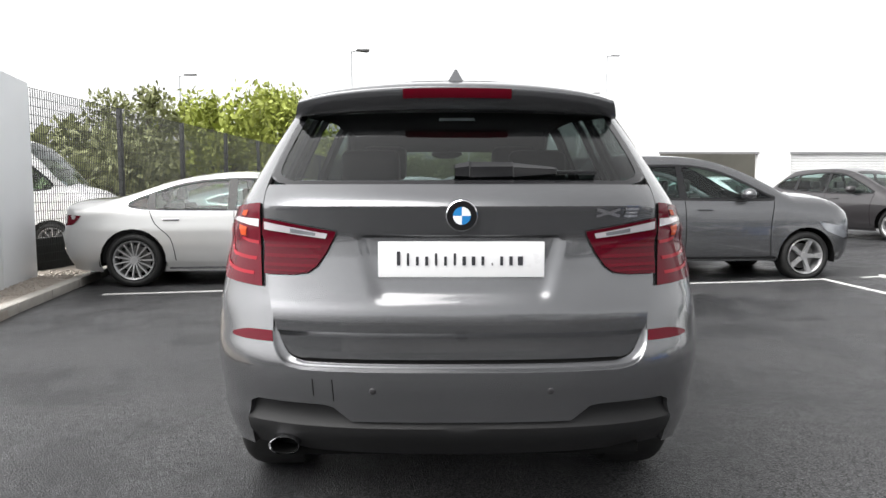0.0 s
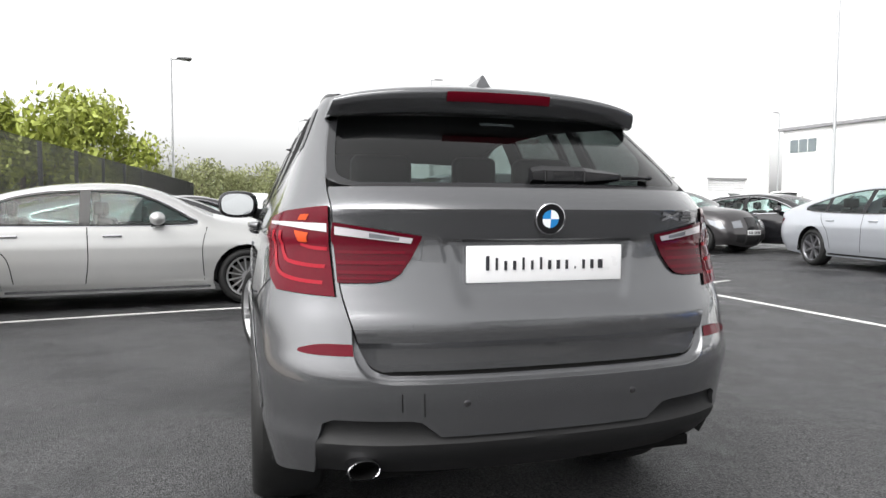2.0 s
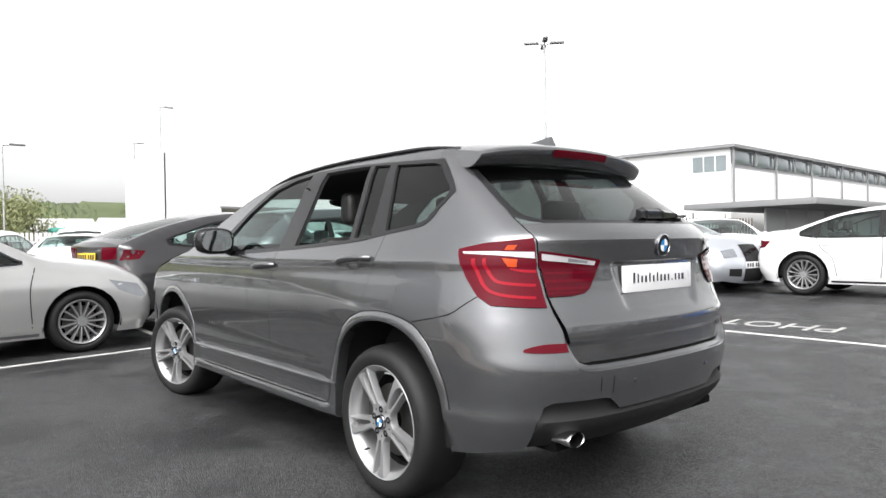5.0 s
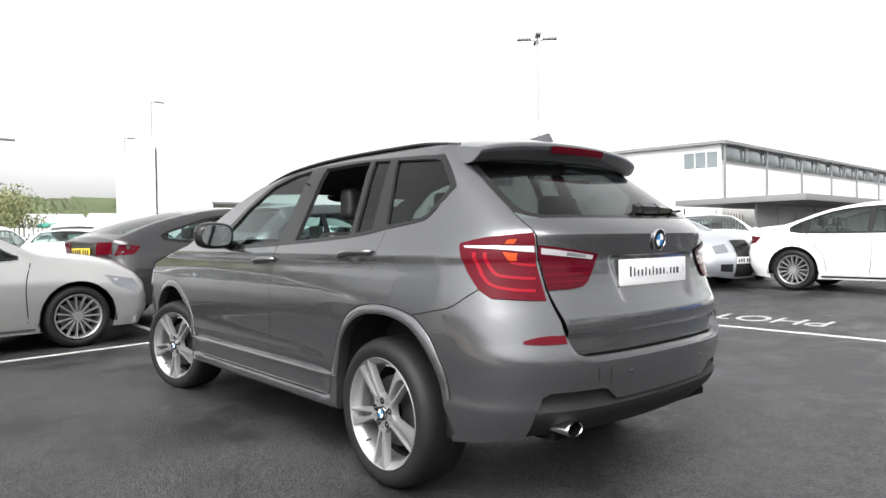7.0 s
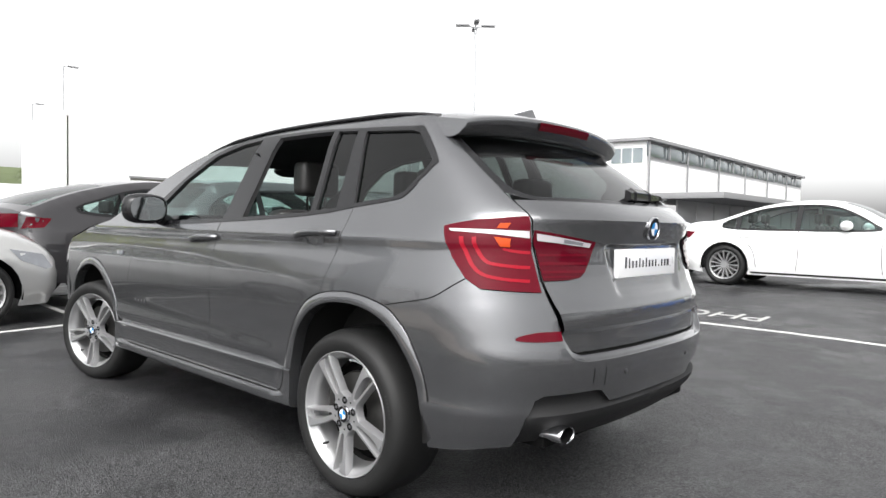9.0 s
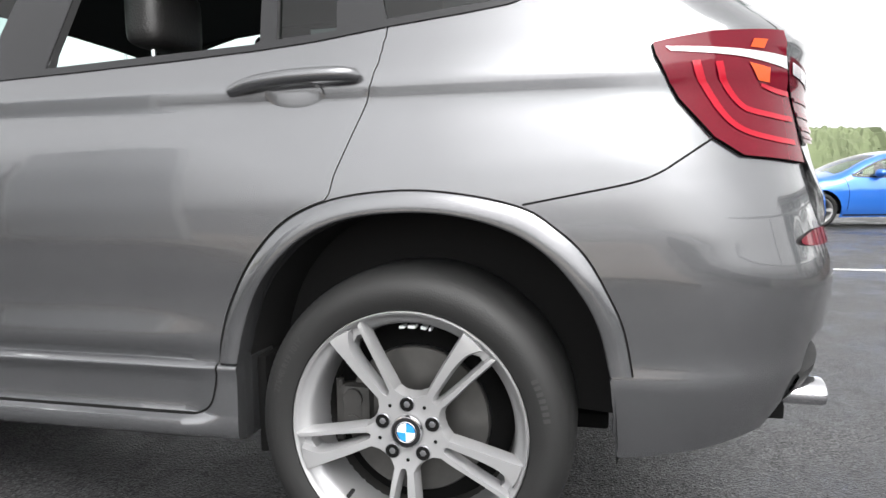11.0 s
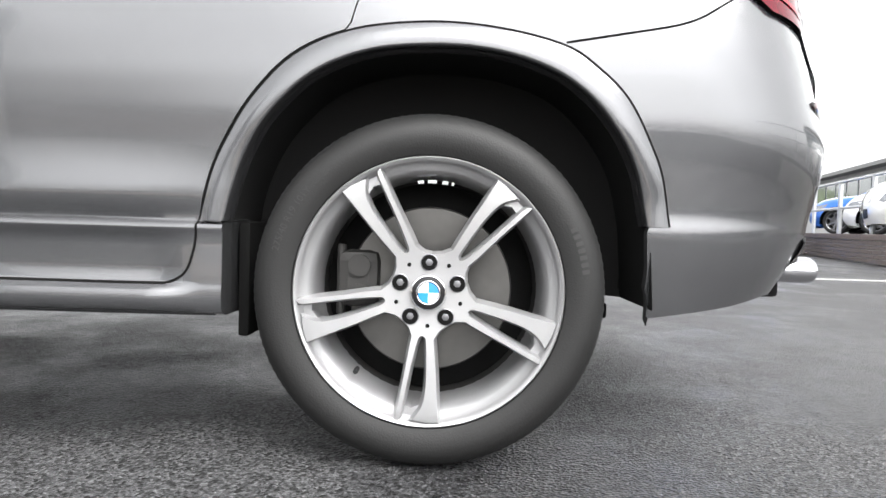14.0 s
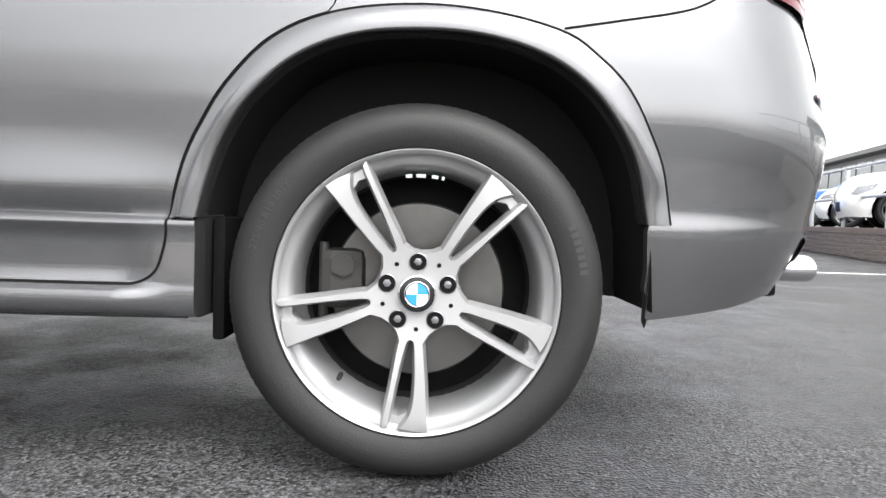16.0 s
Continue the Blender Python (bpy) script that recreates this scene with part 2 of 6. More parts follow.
def part(name, bm, material, parent=None, label="", smooth=True, sharp=38):
    """Links a bmesh as one mesh object under a thing or a part."""
    me = bpy.data.meshes.new(name)
    bmesh.ops.recalc_face_normals(bm, faces=bm.faces[:])
    bm.to_mesh(me)
    bm.free()
    if smooth:
        me.shade_smooth()
        me.set_sharp_from_angle(angle=radians(sharp))
    me.materials.append(material)
    ob = new(name, me)
    if parent:
        ob.parent = parent
    if label:
        tagged(ob, label)
    return ob


def box(bm, x0, y0, z0, x1, y1, z1, bevel=0.0, seg=2):
    m = Matrix.LocRotScale(((x0 + x1) / 2, (y0 + y1) / 2, (z0 + z1) / 2), None, (abs(x1 - x0), abs(y1 - y0), abs(z1 - z0)))
    r = bmesh.ops.create_cube(bm, size=1, matrix=m)
    if bevel:
        es = list({e for v in r["verts"] for e in v.link_edges})
        bmesh.ops.bevel(bm, geom=es, offset=bevel, segments=seg, affect="EDGES", profile=0.6)


def tube(bm, a, b, r, r2=None, n=10, caps=True):
    a, b = Vector(a), Vector(b)
    d = b - a
    m = Matrix.Translation((a + b) / 2) @ d.to_track_quat("Z", "Y").to_matrix().to_4x4()
    bmesh.ops.create_cone(bm, cap_ends=caps, segments=n, radius1=r, radius2=r if r2 is None else r2, depth=d.length, matrix=m)


def lathe(profile, n=48, axis="x", closed=False):
    """Verts and faces of a turned shape round the x axis: profile of (x, r)."""
    verts, faces = [], []
    k = len(profile)
    for i in range(n):
        a = 2 * math.pi * i / n
        for x, r in profile:
            verts.append((x, r * math.cos(a), r * math.sin(a)))
    for i in range(n):
        j = (i + 1) % n
        for p in range(k if closed else k - 1):
            q = (p + 1) % k
            faces.append((i * k + p, i * k + q, j * k + q, j * k + p))
    return verts, faces


def inside(poly, pts):
    """Which of pts lie in the polygon."""
    p = np.asarray(pts, float)
    q = np.asarray(poly, float)
    r = np.roll(q, -1, axis=0)
    res = np.zeros(len(p), bool)
    for (x0, y0), (x1, y1) in zip(q, r):
        c = (y0 > p[:, 1]) != (y1 > p[:, 1])
        if y1 != y0:
            res ^= c & (p[:, 0] < (x1 - x0) * (p[:, 1] - y0) / (y1 - y0) + x0)
    return res


def seg_dist(poly, pts, close=True):
    p = np.asarray(pts, float)
    q = np.asarray(poly, float)
    best = np.full(len(p), 1e9)
    idx = np.zeros(len(p))
    m = len(q) if close else len(q) - 1
    for i in range(m):
        a, b = q[i], q[(i + 1) % len(q)]
        d = b - a
        l = max(d @ d, 1e-12)
        s = np.clip(((p - a) @ d) / l, 0, 1)
        e = np.hypot(*(p - (a + s[:, None] * d)).T)
        k = e < best
        best[k] = e[k]
        idx[k] = i + s[k]
    return best, idx


def finer(poly, step, close=True):
    out = []
    n = len(poly)
    for i in range(n if close else n - 1):
        a, b = Vector(poly[i]), Vector(poly[(i + 1) % n])
        k = max(1, int((b - a).length / step + 0.5))
        out += [tuple(a.lerp(b, j / k)) for j in range(k)]
    if not close:
        out.append(tuple(poly[-1]))
    return out


def curve(pts, n=6, close=False):
    """A smooth line (Catmull-Rom) through 2D points."""
    out = []
    k = len(pts)
    P = [Vector(p) for p in pts]
    for i in range(k if close else k - 1):
        g = (lambda j: P[j % k]) if close else (lambda j: P[max(0, min(k - 1, j))])
        p0, p1, p2, p3 = g(i - 1), g(i), g(i + 1), g(i + 2)
        for s in range(n):
            t = s / n
            out.append(tuple(0.5 * (2 * p1 + (p2 - p0) * t + (2 * p0 - 5 * p1 + 4 * p2 - p3) * t * t + (3 * p1 - p0 - 3 * p2 + p3) * t ** 3)))
    if not close:
        out.append(tuple(pts[-1]))
    return out


def fill2d(outline, holes=(), step=0.05):
    """A fine triangle net inside an outline with holes: points and triangles."""
    from mathutils.geometry import delaunay_2d_cdt
    loops = [finer(outline, step)] + [finer(h, step) for h in holes]
    pts, edges = [], []
    for lp in loops:
        o = len(pts)
        pts += [tuple(p) for p in lp]
        edges += [(o + i, o + (i + 1) % len(lp)) for i in range(len(lp))]
    q = np.array(loops[0])
    gx = np.arange(q[:, 0].min(), q[:, 0].max(), step)
    gy = np.arange(q[:, 1].min(), q[:, 1].max(), step)
    g = np.array([(x + (step / 2 if j % 2 else 0), y) for j, y in enumerate(gy) for x in gx])
    ok = inside(loops[0], g)
    for h in loops[1:]:
        ok &= ~inside(h, g)
    for lp in loops:
        d, _ = seg_dist(lp, g)
        ok &= d > step * 0.45
    allp = [Vector(p) for p in pts] + [Vector(p) for p in g[ok]]
    v, _, f, *_ = delaunay_2d_cdt(allp, edges, [], 0, 1e-6)
    v = np.array([tuple(a) for a in v])
    f = [t for t in f if len(t) == 3]
    c = np.array([v[list(t)].mean(axis=0) for t in f])
    ok = inside(loops[0], c)
    for h in loops[1:]:
        ok &= ~inside(h, c)
    return v, [t for t, k in zip(f, ok) if k]


def strip2d(line, width):
    """An outline that follows a line at the given width."""
    P = [Vector(p) for p in line]
    left, right = [], []
    for i, p in enumerate(P):
        d = (P[min(i + 1, len(P) - 1)] - P[max(i - 1, 0)]).normalized()
        n = Vector((-d.y, d.x)) * width / 2
        left.append(tuple(p + n))
        right.append(tuple(p - n))
    return left + right[::-1]


def ground_z(x, y):
    """The yard is level round the suv and rises a little towards the showroom."""
    a = min(1, max(0, (x - 2) / 8))
    b = min(1, max(0, (y + 3) / 3))
    return .19 * a * a * (3 - 2 * a) * b * b * (3 - 2 * b)

# ---- wheels ----
WHEEL = {}


def plain_wheel(style, spokes, radius, rim_r, width, alloy):
    """Mesh data of a road wheel that faces -x: tyre, rim, disc."""
    w = width
    ty = [(-w * 0.30, rim_r), (-w * 0.5, rim_r + 0.02), (-w * 0.53, (rim_r + radius) / 2), (-w * 0.46, radius - 0.02), (-w * 0.36, radius - 0.003), (0, radius), (w * 0.36, radius - 0.003), (w * 0.5, radius - 0.03), (w * 0.5, rim_r)]
    v, f = lathe(ty, 44)
    tyre = bpy.data.meshes.new("tyre")
    tyre.from_pydata(v, [], f)
    tyre.shade_smooth()
    tyre.materials.append(M["rubber"])
    bm = bmesh.new()
    v, f = lathe([(-w * 0.46, rim_r + 0.006), (-w * 0.5, rim_r), (-w * 0.47, rim_r - 0.012), (-w * 0.40, rim_r - 0.02), (w * 0.4, rim_r - 0.03)], 44)
    vs = [bm.verts.new(p) for p in v]
    for q in f:
        bm.faces.new([vs[i] for i in q])
    sb = bmesh.new()
    wd = 2.3 * rim_r / spokes
    ring = []
    for r, hw, x0, x1 in ((rim_r * 0.16, wd * 0.30, -w * 0.36, -w * 0.20), (rim_r * 0.6, wd * 0.26, -w * 0.42, -w * 0.24), (rim_r * 0.95, wd * 0.36, -w * 0.45, -w * 0.28)):
        for x, g in ((x0, -hw * 0.8), (x0, hw * 0.8), (x1, hw), (x1, -hw)):
            ring.append(sb.verts.new((x, r, g)))
    for i in (0, 4):
        for j in range(4):
            sb.faces.new((ring[i + j], ring[i + (j + 1) % 4], ring[i + 4 + (j + 1) % 4], ring[i + 4 + j]))
    bmesh.ops.recalc_face_normals(sb, faces=sb.faces[:])
    spoke = bpy.data.meshes.new("spoke")
    sb.to_mesh(spoke)
    sb.free()
    spoke.materials.append(alloy)
    hb = bmesh.new()
    bmesh.ops.create_cone(hb, cap_ends=True, segments=24, radius1=rim_r * 0.24, radius2=rim_r * 0.20, depth=w * 0.14, matrix=Matrix.Translation((-w * 0.34, 0, 0)) @ pose(0, 0, 0, 0, -90, 0))
    bmesh.ops.recalc_face_normals(bm, faces=bm.faces[:])
    hub = bpy.data.meshes.new("hub")
    hb.to_mesh(hub)
    hb.free()
    hub.materials.append(alloy)
    rim = bpy.data.meshes.new("wheel")
    bm.to_mesh(rim)
    bm.free()
    rim.shade_smooth()
    rim.set_sharp_from_angle(angle=radians(35))
    rim.materials.append(alloy)
    v, f = lathe([(-w * 0.02, 0.0), (-w * 0.02, rim_r * 0.72), (w * 0.05, rim_r * 0.72)], 30)
    disc = bpy.data.meshes.new("brake_disc")
    disc.from_pydata(v, [], f)
    disc.materials.append(M["steel"])
    v, f = lathe([(w * 0.28, 0.0), (w * 0.28, rim_r)], 30)
    back = bpy.data.meshes.new("wheel_back")
    back.from_pydata(v, [], f)
    back.materials.append(M["gap"])
    WHEEL[style] = (rim, tyre, disc, back, radius, w, hub, spoke, spokes)


plain_wheel("multi", 15, 0.345, 0.245, 0.24, M["alloy"])
plain_wheel("five", 5, 0.335, 0.235, 0.23, M["alloy"])
plain_wheel("ten", 10, 0.325, 0.235, 0.22, M["alloy"])
plain_wheel("dark", 7, 0.335, 0.24, 0.23, M["alloy_dark"])


def put_wheel(car, style, x, y, steer=0.0):
    rim, tyre, disc, back, r, w, hub, spoke, n = WHEEL[style]
    wheel = new("wheel", rim)
    wheel.parent = car
    flip = 180 if x > 0 else 0
    wheel.matrix_basis = pose(x - math.copysign(w / 2, x), y, r, 0, 0, flip + steer)
    for nm, d in (("tyre", tyre), ("brake_disc", disc), ("wheel_back", back), ("hub", hub)):
        o = new(nm, d)
        o.parent = wheel
    for k in range(n):
        o = new("spoke", spoke)
        o.parent = wheel
        o.matrix_basis = pose(0, 0, 0, 360 * (k + .5) / n)


# ---- cars of the yard: side outlines (forward, up) from the rear axle ----
SHAPE = {
    "saloon": dict(sil=[(-1.02, .24), (-1.12, .40), (-1.16, .62), (-1.13, .82), (-1.08, 1.00), (-.98, 1.045), (-.55, 1.08), (-.12, 1.16), (.45, 1.35), (.95, 1.44), (1.45, 1.46), (1.82, 1.42), (2.12, 1.32), (2.62, 1.06), (3.0, .985), (3.40, .935), (3.70, .865), (3.87, .75), (3.95, .58), (3.95, .36), (3.88, .20)],
                   dlo=[(-.06, 1.02), (.40, 1.255), (.85, 1.355), (1.35, 1.385), (1.72, 1.355), (2.02, 1.245), (2.32, 1.07), (2.33, 1.0), (1.2, .985)], cuts=[.22, 1.22], wb=2.99, w=.95, belt=1.0, rear=(-.10, .52), front=(1.80, 2.60), deck=(.95, 1.03)),
    "fastback": dict(sil=[(-1.0, .26), (-1.10, .42), (-1.13, .62), (-1.10, .82), (-1.07, .99), (-1.02, 1.03), (-.6, 1.13), (-.1, 1.26), (.5, 1.37), (1.0, 1.41), (1.45, 1.42), (1.9, 1.37), (2.3, 1.25), (2.85, 1.01), (3.4, .92), (3.68, .82), (3.82, .66), (3.88, .48), (3.86, .32), (3.8, .22)],
                     dlo=[(-.25, 1.03), (.2, 1.20), (.7, 1.30), (1.3, 1.345), (1.8, 1.30), (2.2, 1.18), (2.5, 1.04), (2.5, .985), (1.2, .96)], cuts=[.3, 1.25], wb=2.91, w=.94, belt=.97, rear=(-.85, .35), front=(1.85, 2.83), deck=(.9, 1.0)),
    "suv": dict(sil=[(-.86, .34), (-.93, .48), (-.95, .70), (-.90, .90), (-.88, 1.12), (-.80, 1.24), (-.44, 1.52), (-.40, 1.60), (.2, 1.655), (.9, 1.67), (1.4, 1.64), (1.75, 1.56), (2.1, 1.42), (2.62, 1.16), (3.2, 1.10), (3.5, 1.035), (3.66, .90), (3.71, .66), (3.68, .42), (3.6, .28)],
                dlo=[(-.55, 1.22), (-.30, 1.42), (.1, 1.50), (.9, 1.535), (1.4, 1.51), (1.8, 1.39), (2.25, 1.16), (2.25, 1.10), (.9, 1.11), (-.3, 1.15)], cuts=[.22, 1.12], wb=2.81, w=.93, belt=1.1, rear=(-.78, -.46), front=(1.72, 2.58), deck=(1.0, 1.1)),
    "coupe_suv": dict(sil=[(-.90, .36), (-1.0, .50), (-1.02, .72), (-1.0, .95), (-1.02, 1.17), (-.95, 1.22), (-.5, 1.40), (0, 1.54), (.6, 1.65), (1.1, 1.68), (1.5, 1.65), (1.9, 1.54), (2.3, 1.37), (2.75, 1.16), (3.3, 1.08), (3.6, .98), (3.75, .80), (3.8, .60), (3.78, .42), (3.7, .28)],
                      dlo=[(-.35, 1.22), (.05, 1.40), (.5, 1.52), (1.0, 1.56), (1.5, 1.53), (1.9, 1.41), (2.4, 1.17), (2.4, 1.12), (1, 1.13)], cuts=[.3, 1.22], wb=2.93, w=.97, belt=1.12, rear=(-.9, .1), front=(1.8, 2.7), deck=(1.16, 1.2)),
    "hatch": dict(sil=[(-.66, .28), (-.74, .42), (-.76, .62), (-.72, .82), (-.68, 1.0), (-.50, 1.12), (-.15, 1.35), (.05, 1.405), (.6, 1.43), (1.1, 1.42), (1.5, 1.35), (1.85, 1.22), (2.3, 1.0), (2.9, .92), (3.2, .83), (3.36, .68), (3.42, .50), (3.42, .34), (3.34, .22)],
                  dlo=[(-.35, 1.08), (-.05, 1.26), (.5, 1.335), (1.0, 1.34), (1.4, 1.28), (1.75, 1.15), (2.0, 1.02), (2.0, .97), (.8, .96)], cuts=[.15, 1.0], wb=2.69, w=.88, belt=.96, rear=(-.46, -.12), front=(1.48, 2.26), deck=(.92, .98)),
    "mpv": dict(sil=[(-.72, .3), (-.80, .45), (-.81, .66), (-.77, .88), (-.72, 1.08), (-.55, 1.22), (-.22, 1.47), (0, 1.53), (.6, 1.555), (1.1, 1.54), (1.5, 1.46), (1.9, 1.30), (2.4, 1.06), (2.95, .97), (3.2, .87), (3.34, .70), (3.40, .50), (3.39, .34), (3.3, .22)],
                dlo=[(-.4, 1.14), (-.1, 1.36), (.5, 1.44), (1.0, 1.45), (1.4, 1.39), (1.8, 1.22), (2.1, 1.07), (2.1, 1.0), (.8, 1.02)], cuts=[.15, 1.0], wb=2.67, w=.90, belt=1.02, rear=(-.5, -.2), front=(1.48, 2.35), deck=(.8, 1.05)),
    "van": dict(sil=[(-.95, .36), (-1.02, .55), (-1.03, 1.0), (-1.02, 1.6), (-1.0, 2.05), (-.9, 2.18), (.5, 2.22), (2.2, 2.22), (2.7, 2.12), (3.1, 1.75), (3.5, 1.30), (3.9, 1.15), (4.15, .98), (4.25, .75), (4.26, .45), (4.2, .30)],
                dlo=[(2.25, 1.30), (2.25, 1.85), (2.75, 1.85), (3.05, 1.62), (3.3, 1.28)], cuts=[], wb=3.3, w=1.0, belt=1.3, rear=(-2, -1.9), front=(2.75, 3.45), deck=(.9, 1.4)),
}

for _k in ("sil", "dlo"):
    SHAPE["suv"][_k] = [(2.81 + (y - 2.81) * .78 if y > 2.81 else y, z) for y, z in SHAPE["suv"][_k]]
_s = SHAPE["saloon"]
for _k in ("sil", "dlo"):
    _s[_k] = [(y * .78 if y < 0 else (2.99 + (y - 2.99) * .86 if y > 2.99 else y), z) for y, z in _s[_k]]
SHAPE["compact_saloon"] = dict(_s, sil=[(y * (.90 if y < 0 else .94), z * .985) for y, z in _s["sil"]], dlo=[(y * (.90 if y < 0 else .94), z * .985) for y, z in _s["dlo"]], cuts=[.2, 1.13], wb=2.81, w=.91, belt=.985, rear=(-.08, .49), front=(1.69, 2.45))


def yard_car(kind, name, label, category, at, heading, color, style="five", steer=0.0, group="", plate="plate", fine=0.075, light=0.0, rear_lamp=True):
    """A parked car. at: ground point below the middle of the rear axle; heading in degrees from +y, turning left."""
    s = SHAPE[kind]
    car = new(name)
    h = radians(heading)
    mid = (at[0] - math.sin(h) * 1.4, at[1] + math.cos(h) * 1.4)
    car.matrix_world = pose(at[0], at[1], at[2] if len(at) > 2 else ground_z(*mid), 0, 0, heading)
    tagged(car, label, category, group)
    pnt = M[color]
    sil = curve(s["sil"], 4)
    S = np.array(sil)
    top = S[:, 1].max()
    belt, w0, wb = s["belt"], s["w"], s["wb"]
    wr = WHEEL[style][4]
    # wheel arches and sill
    low = []
    ra = wr + 0.055
    floor_z = .28 if "suv" in kind else .20
    for yc in (wb, 0.0):
        a0 = math.asin(min(1, (floor_z - wr) / ra)) if ra > 0.2 else 0
        low += [(yc + ra * math.cos(a), wr + ra * math.sin(a)) for a in np.linspace(a0, math.pi - a0, 15)]
    outline = sil + low
    zk = [0.0, 0.22, 0.36, 0.55, 0.75, belt - 0.16, belt - 0.10, belt, top - 0.08, top + 0.1]
    wk = [0.90, 0.93, 0.985, 1.0, 0.995, 0.975, 0.965, 0.925, 0.70 if kind != "van" else 0.86, 0.62 if kind != "van" else 0.80]

    def half(y, z):
        w = w0 * np.interp(z, zk, wk)
        return w * (1 - 0.035 * np.clip((y - wb / 2) / (wb * 0.8), -1.2, 1.2) ** 2)

    def radii(idx):
        z = np.interp(idx, range(len(S)), S[:, 1])
        up = np.clip((z - belt + 0.1) / 0.25, 0, 1)
        return 0.30 * (1 - up) + 0.10 * up, 0.24 * (1 - up) + 0.07 * up

    def side(p2, off=0.0):
        p = np.asarray(p2, float)
        d, i = seg_dist(S, p, False)
        r, rx = radii(i)
        t = np.clip(1 - d / r, 0, 1)
        return half(p[:, 0], p[:, 1]) - rx * (1 - np.sqrt(np.clip(1 - t * t, 0, 1))) + off

    def panel(nm, poly, material, holes=(), off=0.0, step=0.06, parent=car, both=True, label=""):
        v, f = fill2d(poly, holes, step)
        x = side(v, off)
        obs = []
        for sg in ((-1, 1) if both else (-1,)):
            vv = [(sg * a, b[0], b[1]) for a, b in zip(x, v)]
            ff = f if sg < 0 else [t[::-1] for t in f]
            obs.append(mesh_ob(nm, vv, ff, material, parent, label))
        return obs

    # glazed side openings, split at the pillars
    dlo = curve(s["dlo"], 4, True)
    D = np.array(dlo)
    panes = []
    edges = [D[:, 0].min() - 1] + list(s["cuts"]) + [D[:, 0].max() + 1]
    for a, b in zip(edges, edges[1:]):
        fine_d = [p for p in finer(dlo, 0.03) if a + 0.022 <= p[0] <= b - 0.022]
        if len(fine_d) > 5:
            panes.append(fine_d)
    panel("body_side", outline, pnt, panes, step=fine)
    for p in panes:
        for o in panel("side_window", p, M["glass_clear"], off=-0.012, step=0.12):
            o.visible_shadow = False
    panel("window_surround", inset(finer(dlo, 0.03), -0.014), M["gloss_trim"], [inset(p, 0.010) for p in panes], off=0.004, step=0.06, label="gloss black window surround")
    panel("window_moulding", inset(finer(dlo, 0.03), -0.024), M["chrome"] if kind in ("saloon", "fastback") else M["trim"], [inset(finer(dlo, 0.03), -0.013)], off=0.005, step=0.06)
    # top and ends: a band across the car
    r, rx = radii(np.arange(len(S), dtype=float))
    xe = half(S[:, 0], S[:, 1]) - rx
    nrm = np.gradient(S, axis=0)
    nrm = np.stack([-nrm[:, 1], nrm[:, 0]], 1)
    nrm /= np.linalg.norm(nrm, axis=1)[:, None]
    cols = np.array([-1, -.9, -.7, -.45, -.2, 0, .2, .45, .7, .9, 1])
    bow = 0.10 - 0.06 * np.clip((S[:, 1] - belt + .1) / .3, 0, 1)

    def band(i, c, off=0.0):
        q = S[i] + nrm[i] * (bow[i] * (1 - c * c) + off)
        return (c * xe[i], q[0], q[1])
    vb, fb, fg, fw = [], [], [], []
    k = len(cols)
    for i in range(len(S)):
        vb += [band(i, c) for c in cols]
    for i in range(len(S) - 1):
        ym, zm = (S[i] + S[i + 1]) / 2
        for j in range(k - 1):
            q = (i * k + j, (i + 1) * k + j, (i + 1) * k + j + 1, i * k + j + 1)
            gl = zm > belt and 0 < j < k - 2 and (s["rear"][0] <= ym <= s["rear"][1] or s["front"][0] <= ym <= s["front"][1])
            (fg if gl else fb).append(q)
    mesh_ob("body_top", vb, fb, pnt, car)
    for nm, fs in (("rear_screen", [q for q in fg if vb[q[0]][1] < wb / 2]), ("windscreen", [q for q in fg if vb[q[0]][1] >= wb / 2])):
        if fs:
            mesh_ob(nm, vb, fs, M["glass_clear"], car).visible_shadow = False

    def band_patch(nm, z0, z1, c0, c1, front, material, off=0.006, label=""):
        """A patch on the band at one end of the car, between two heights."""
        rows = [i for i in range(len(S)) if (S[i, 0] > wb / 2) == front and z0 - 0.03 <= S[i, 1] <= z1 + 0.03 and S[i, 1] < belt + 0.12 and (S[i, 0] < -.5 or S[i, 0] > wb + .4)]
        if len(rows) < 2:
            return
        cs = np.linspace(c0, c1, 7)
        v = [band(i, c, off) for i in rows for c in cs]
        f = [(a * 7 + b, (a + 1) * 7 + b, (a + 1) * 7 + b + 1, a * 7 + b + 1) for a in range(len(rows) - 1) for b in range(6)]
        mesh_ob(nm, v, f, material, car, label)
    y0, y1 = S[:, 0].min(), S[:, 0].max()
    zt = s["deck"][0] - 0.02
    for c in (-1, 1):
        if rear_lamp:
            band_patch("tail_light", zt - .13, zt, c * 0.55, c * 1.0, False, M["lamp_red"], label="red tail light")
        band_patch("headlight", .60, .74, c * 0.58, c * 1.0, True, M["lens"], label="clear headlight")
        band_patch("air_intake", .32, .44, c * 0.5, c * 0.9, True, M["trim"])
    band_patch("grille", .55, .78, -0.34, 0.34, True, M["gloss_trim"], label="black grille")
    band_patch("lower_grille", .28, .42, -0.4, 0.4, True, M["trim"])
    band_patch("rear_valance", .26, .42, -0.8, 0.8, False, M["trim"])
    if rear_lamp:
        panel("tail_light", [(y0 + .02, zt - .15), (y0 + .04, zt + .0), (y0 + .30, zt - .02), (y0 + .20, zt - .13)], M["lamp_red"], off=0.006, step=.06, label="red tail light")
    panel("headlight", [(y1 - .12, .60), (y1 - .22, .74), (y1 - .55, .80), (y1 - .45, .68), (y1 - .2, .58)], M["lens"], off=0.006, step=.06, label="clear headlight")
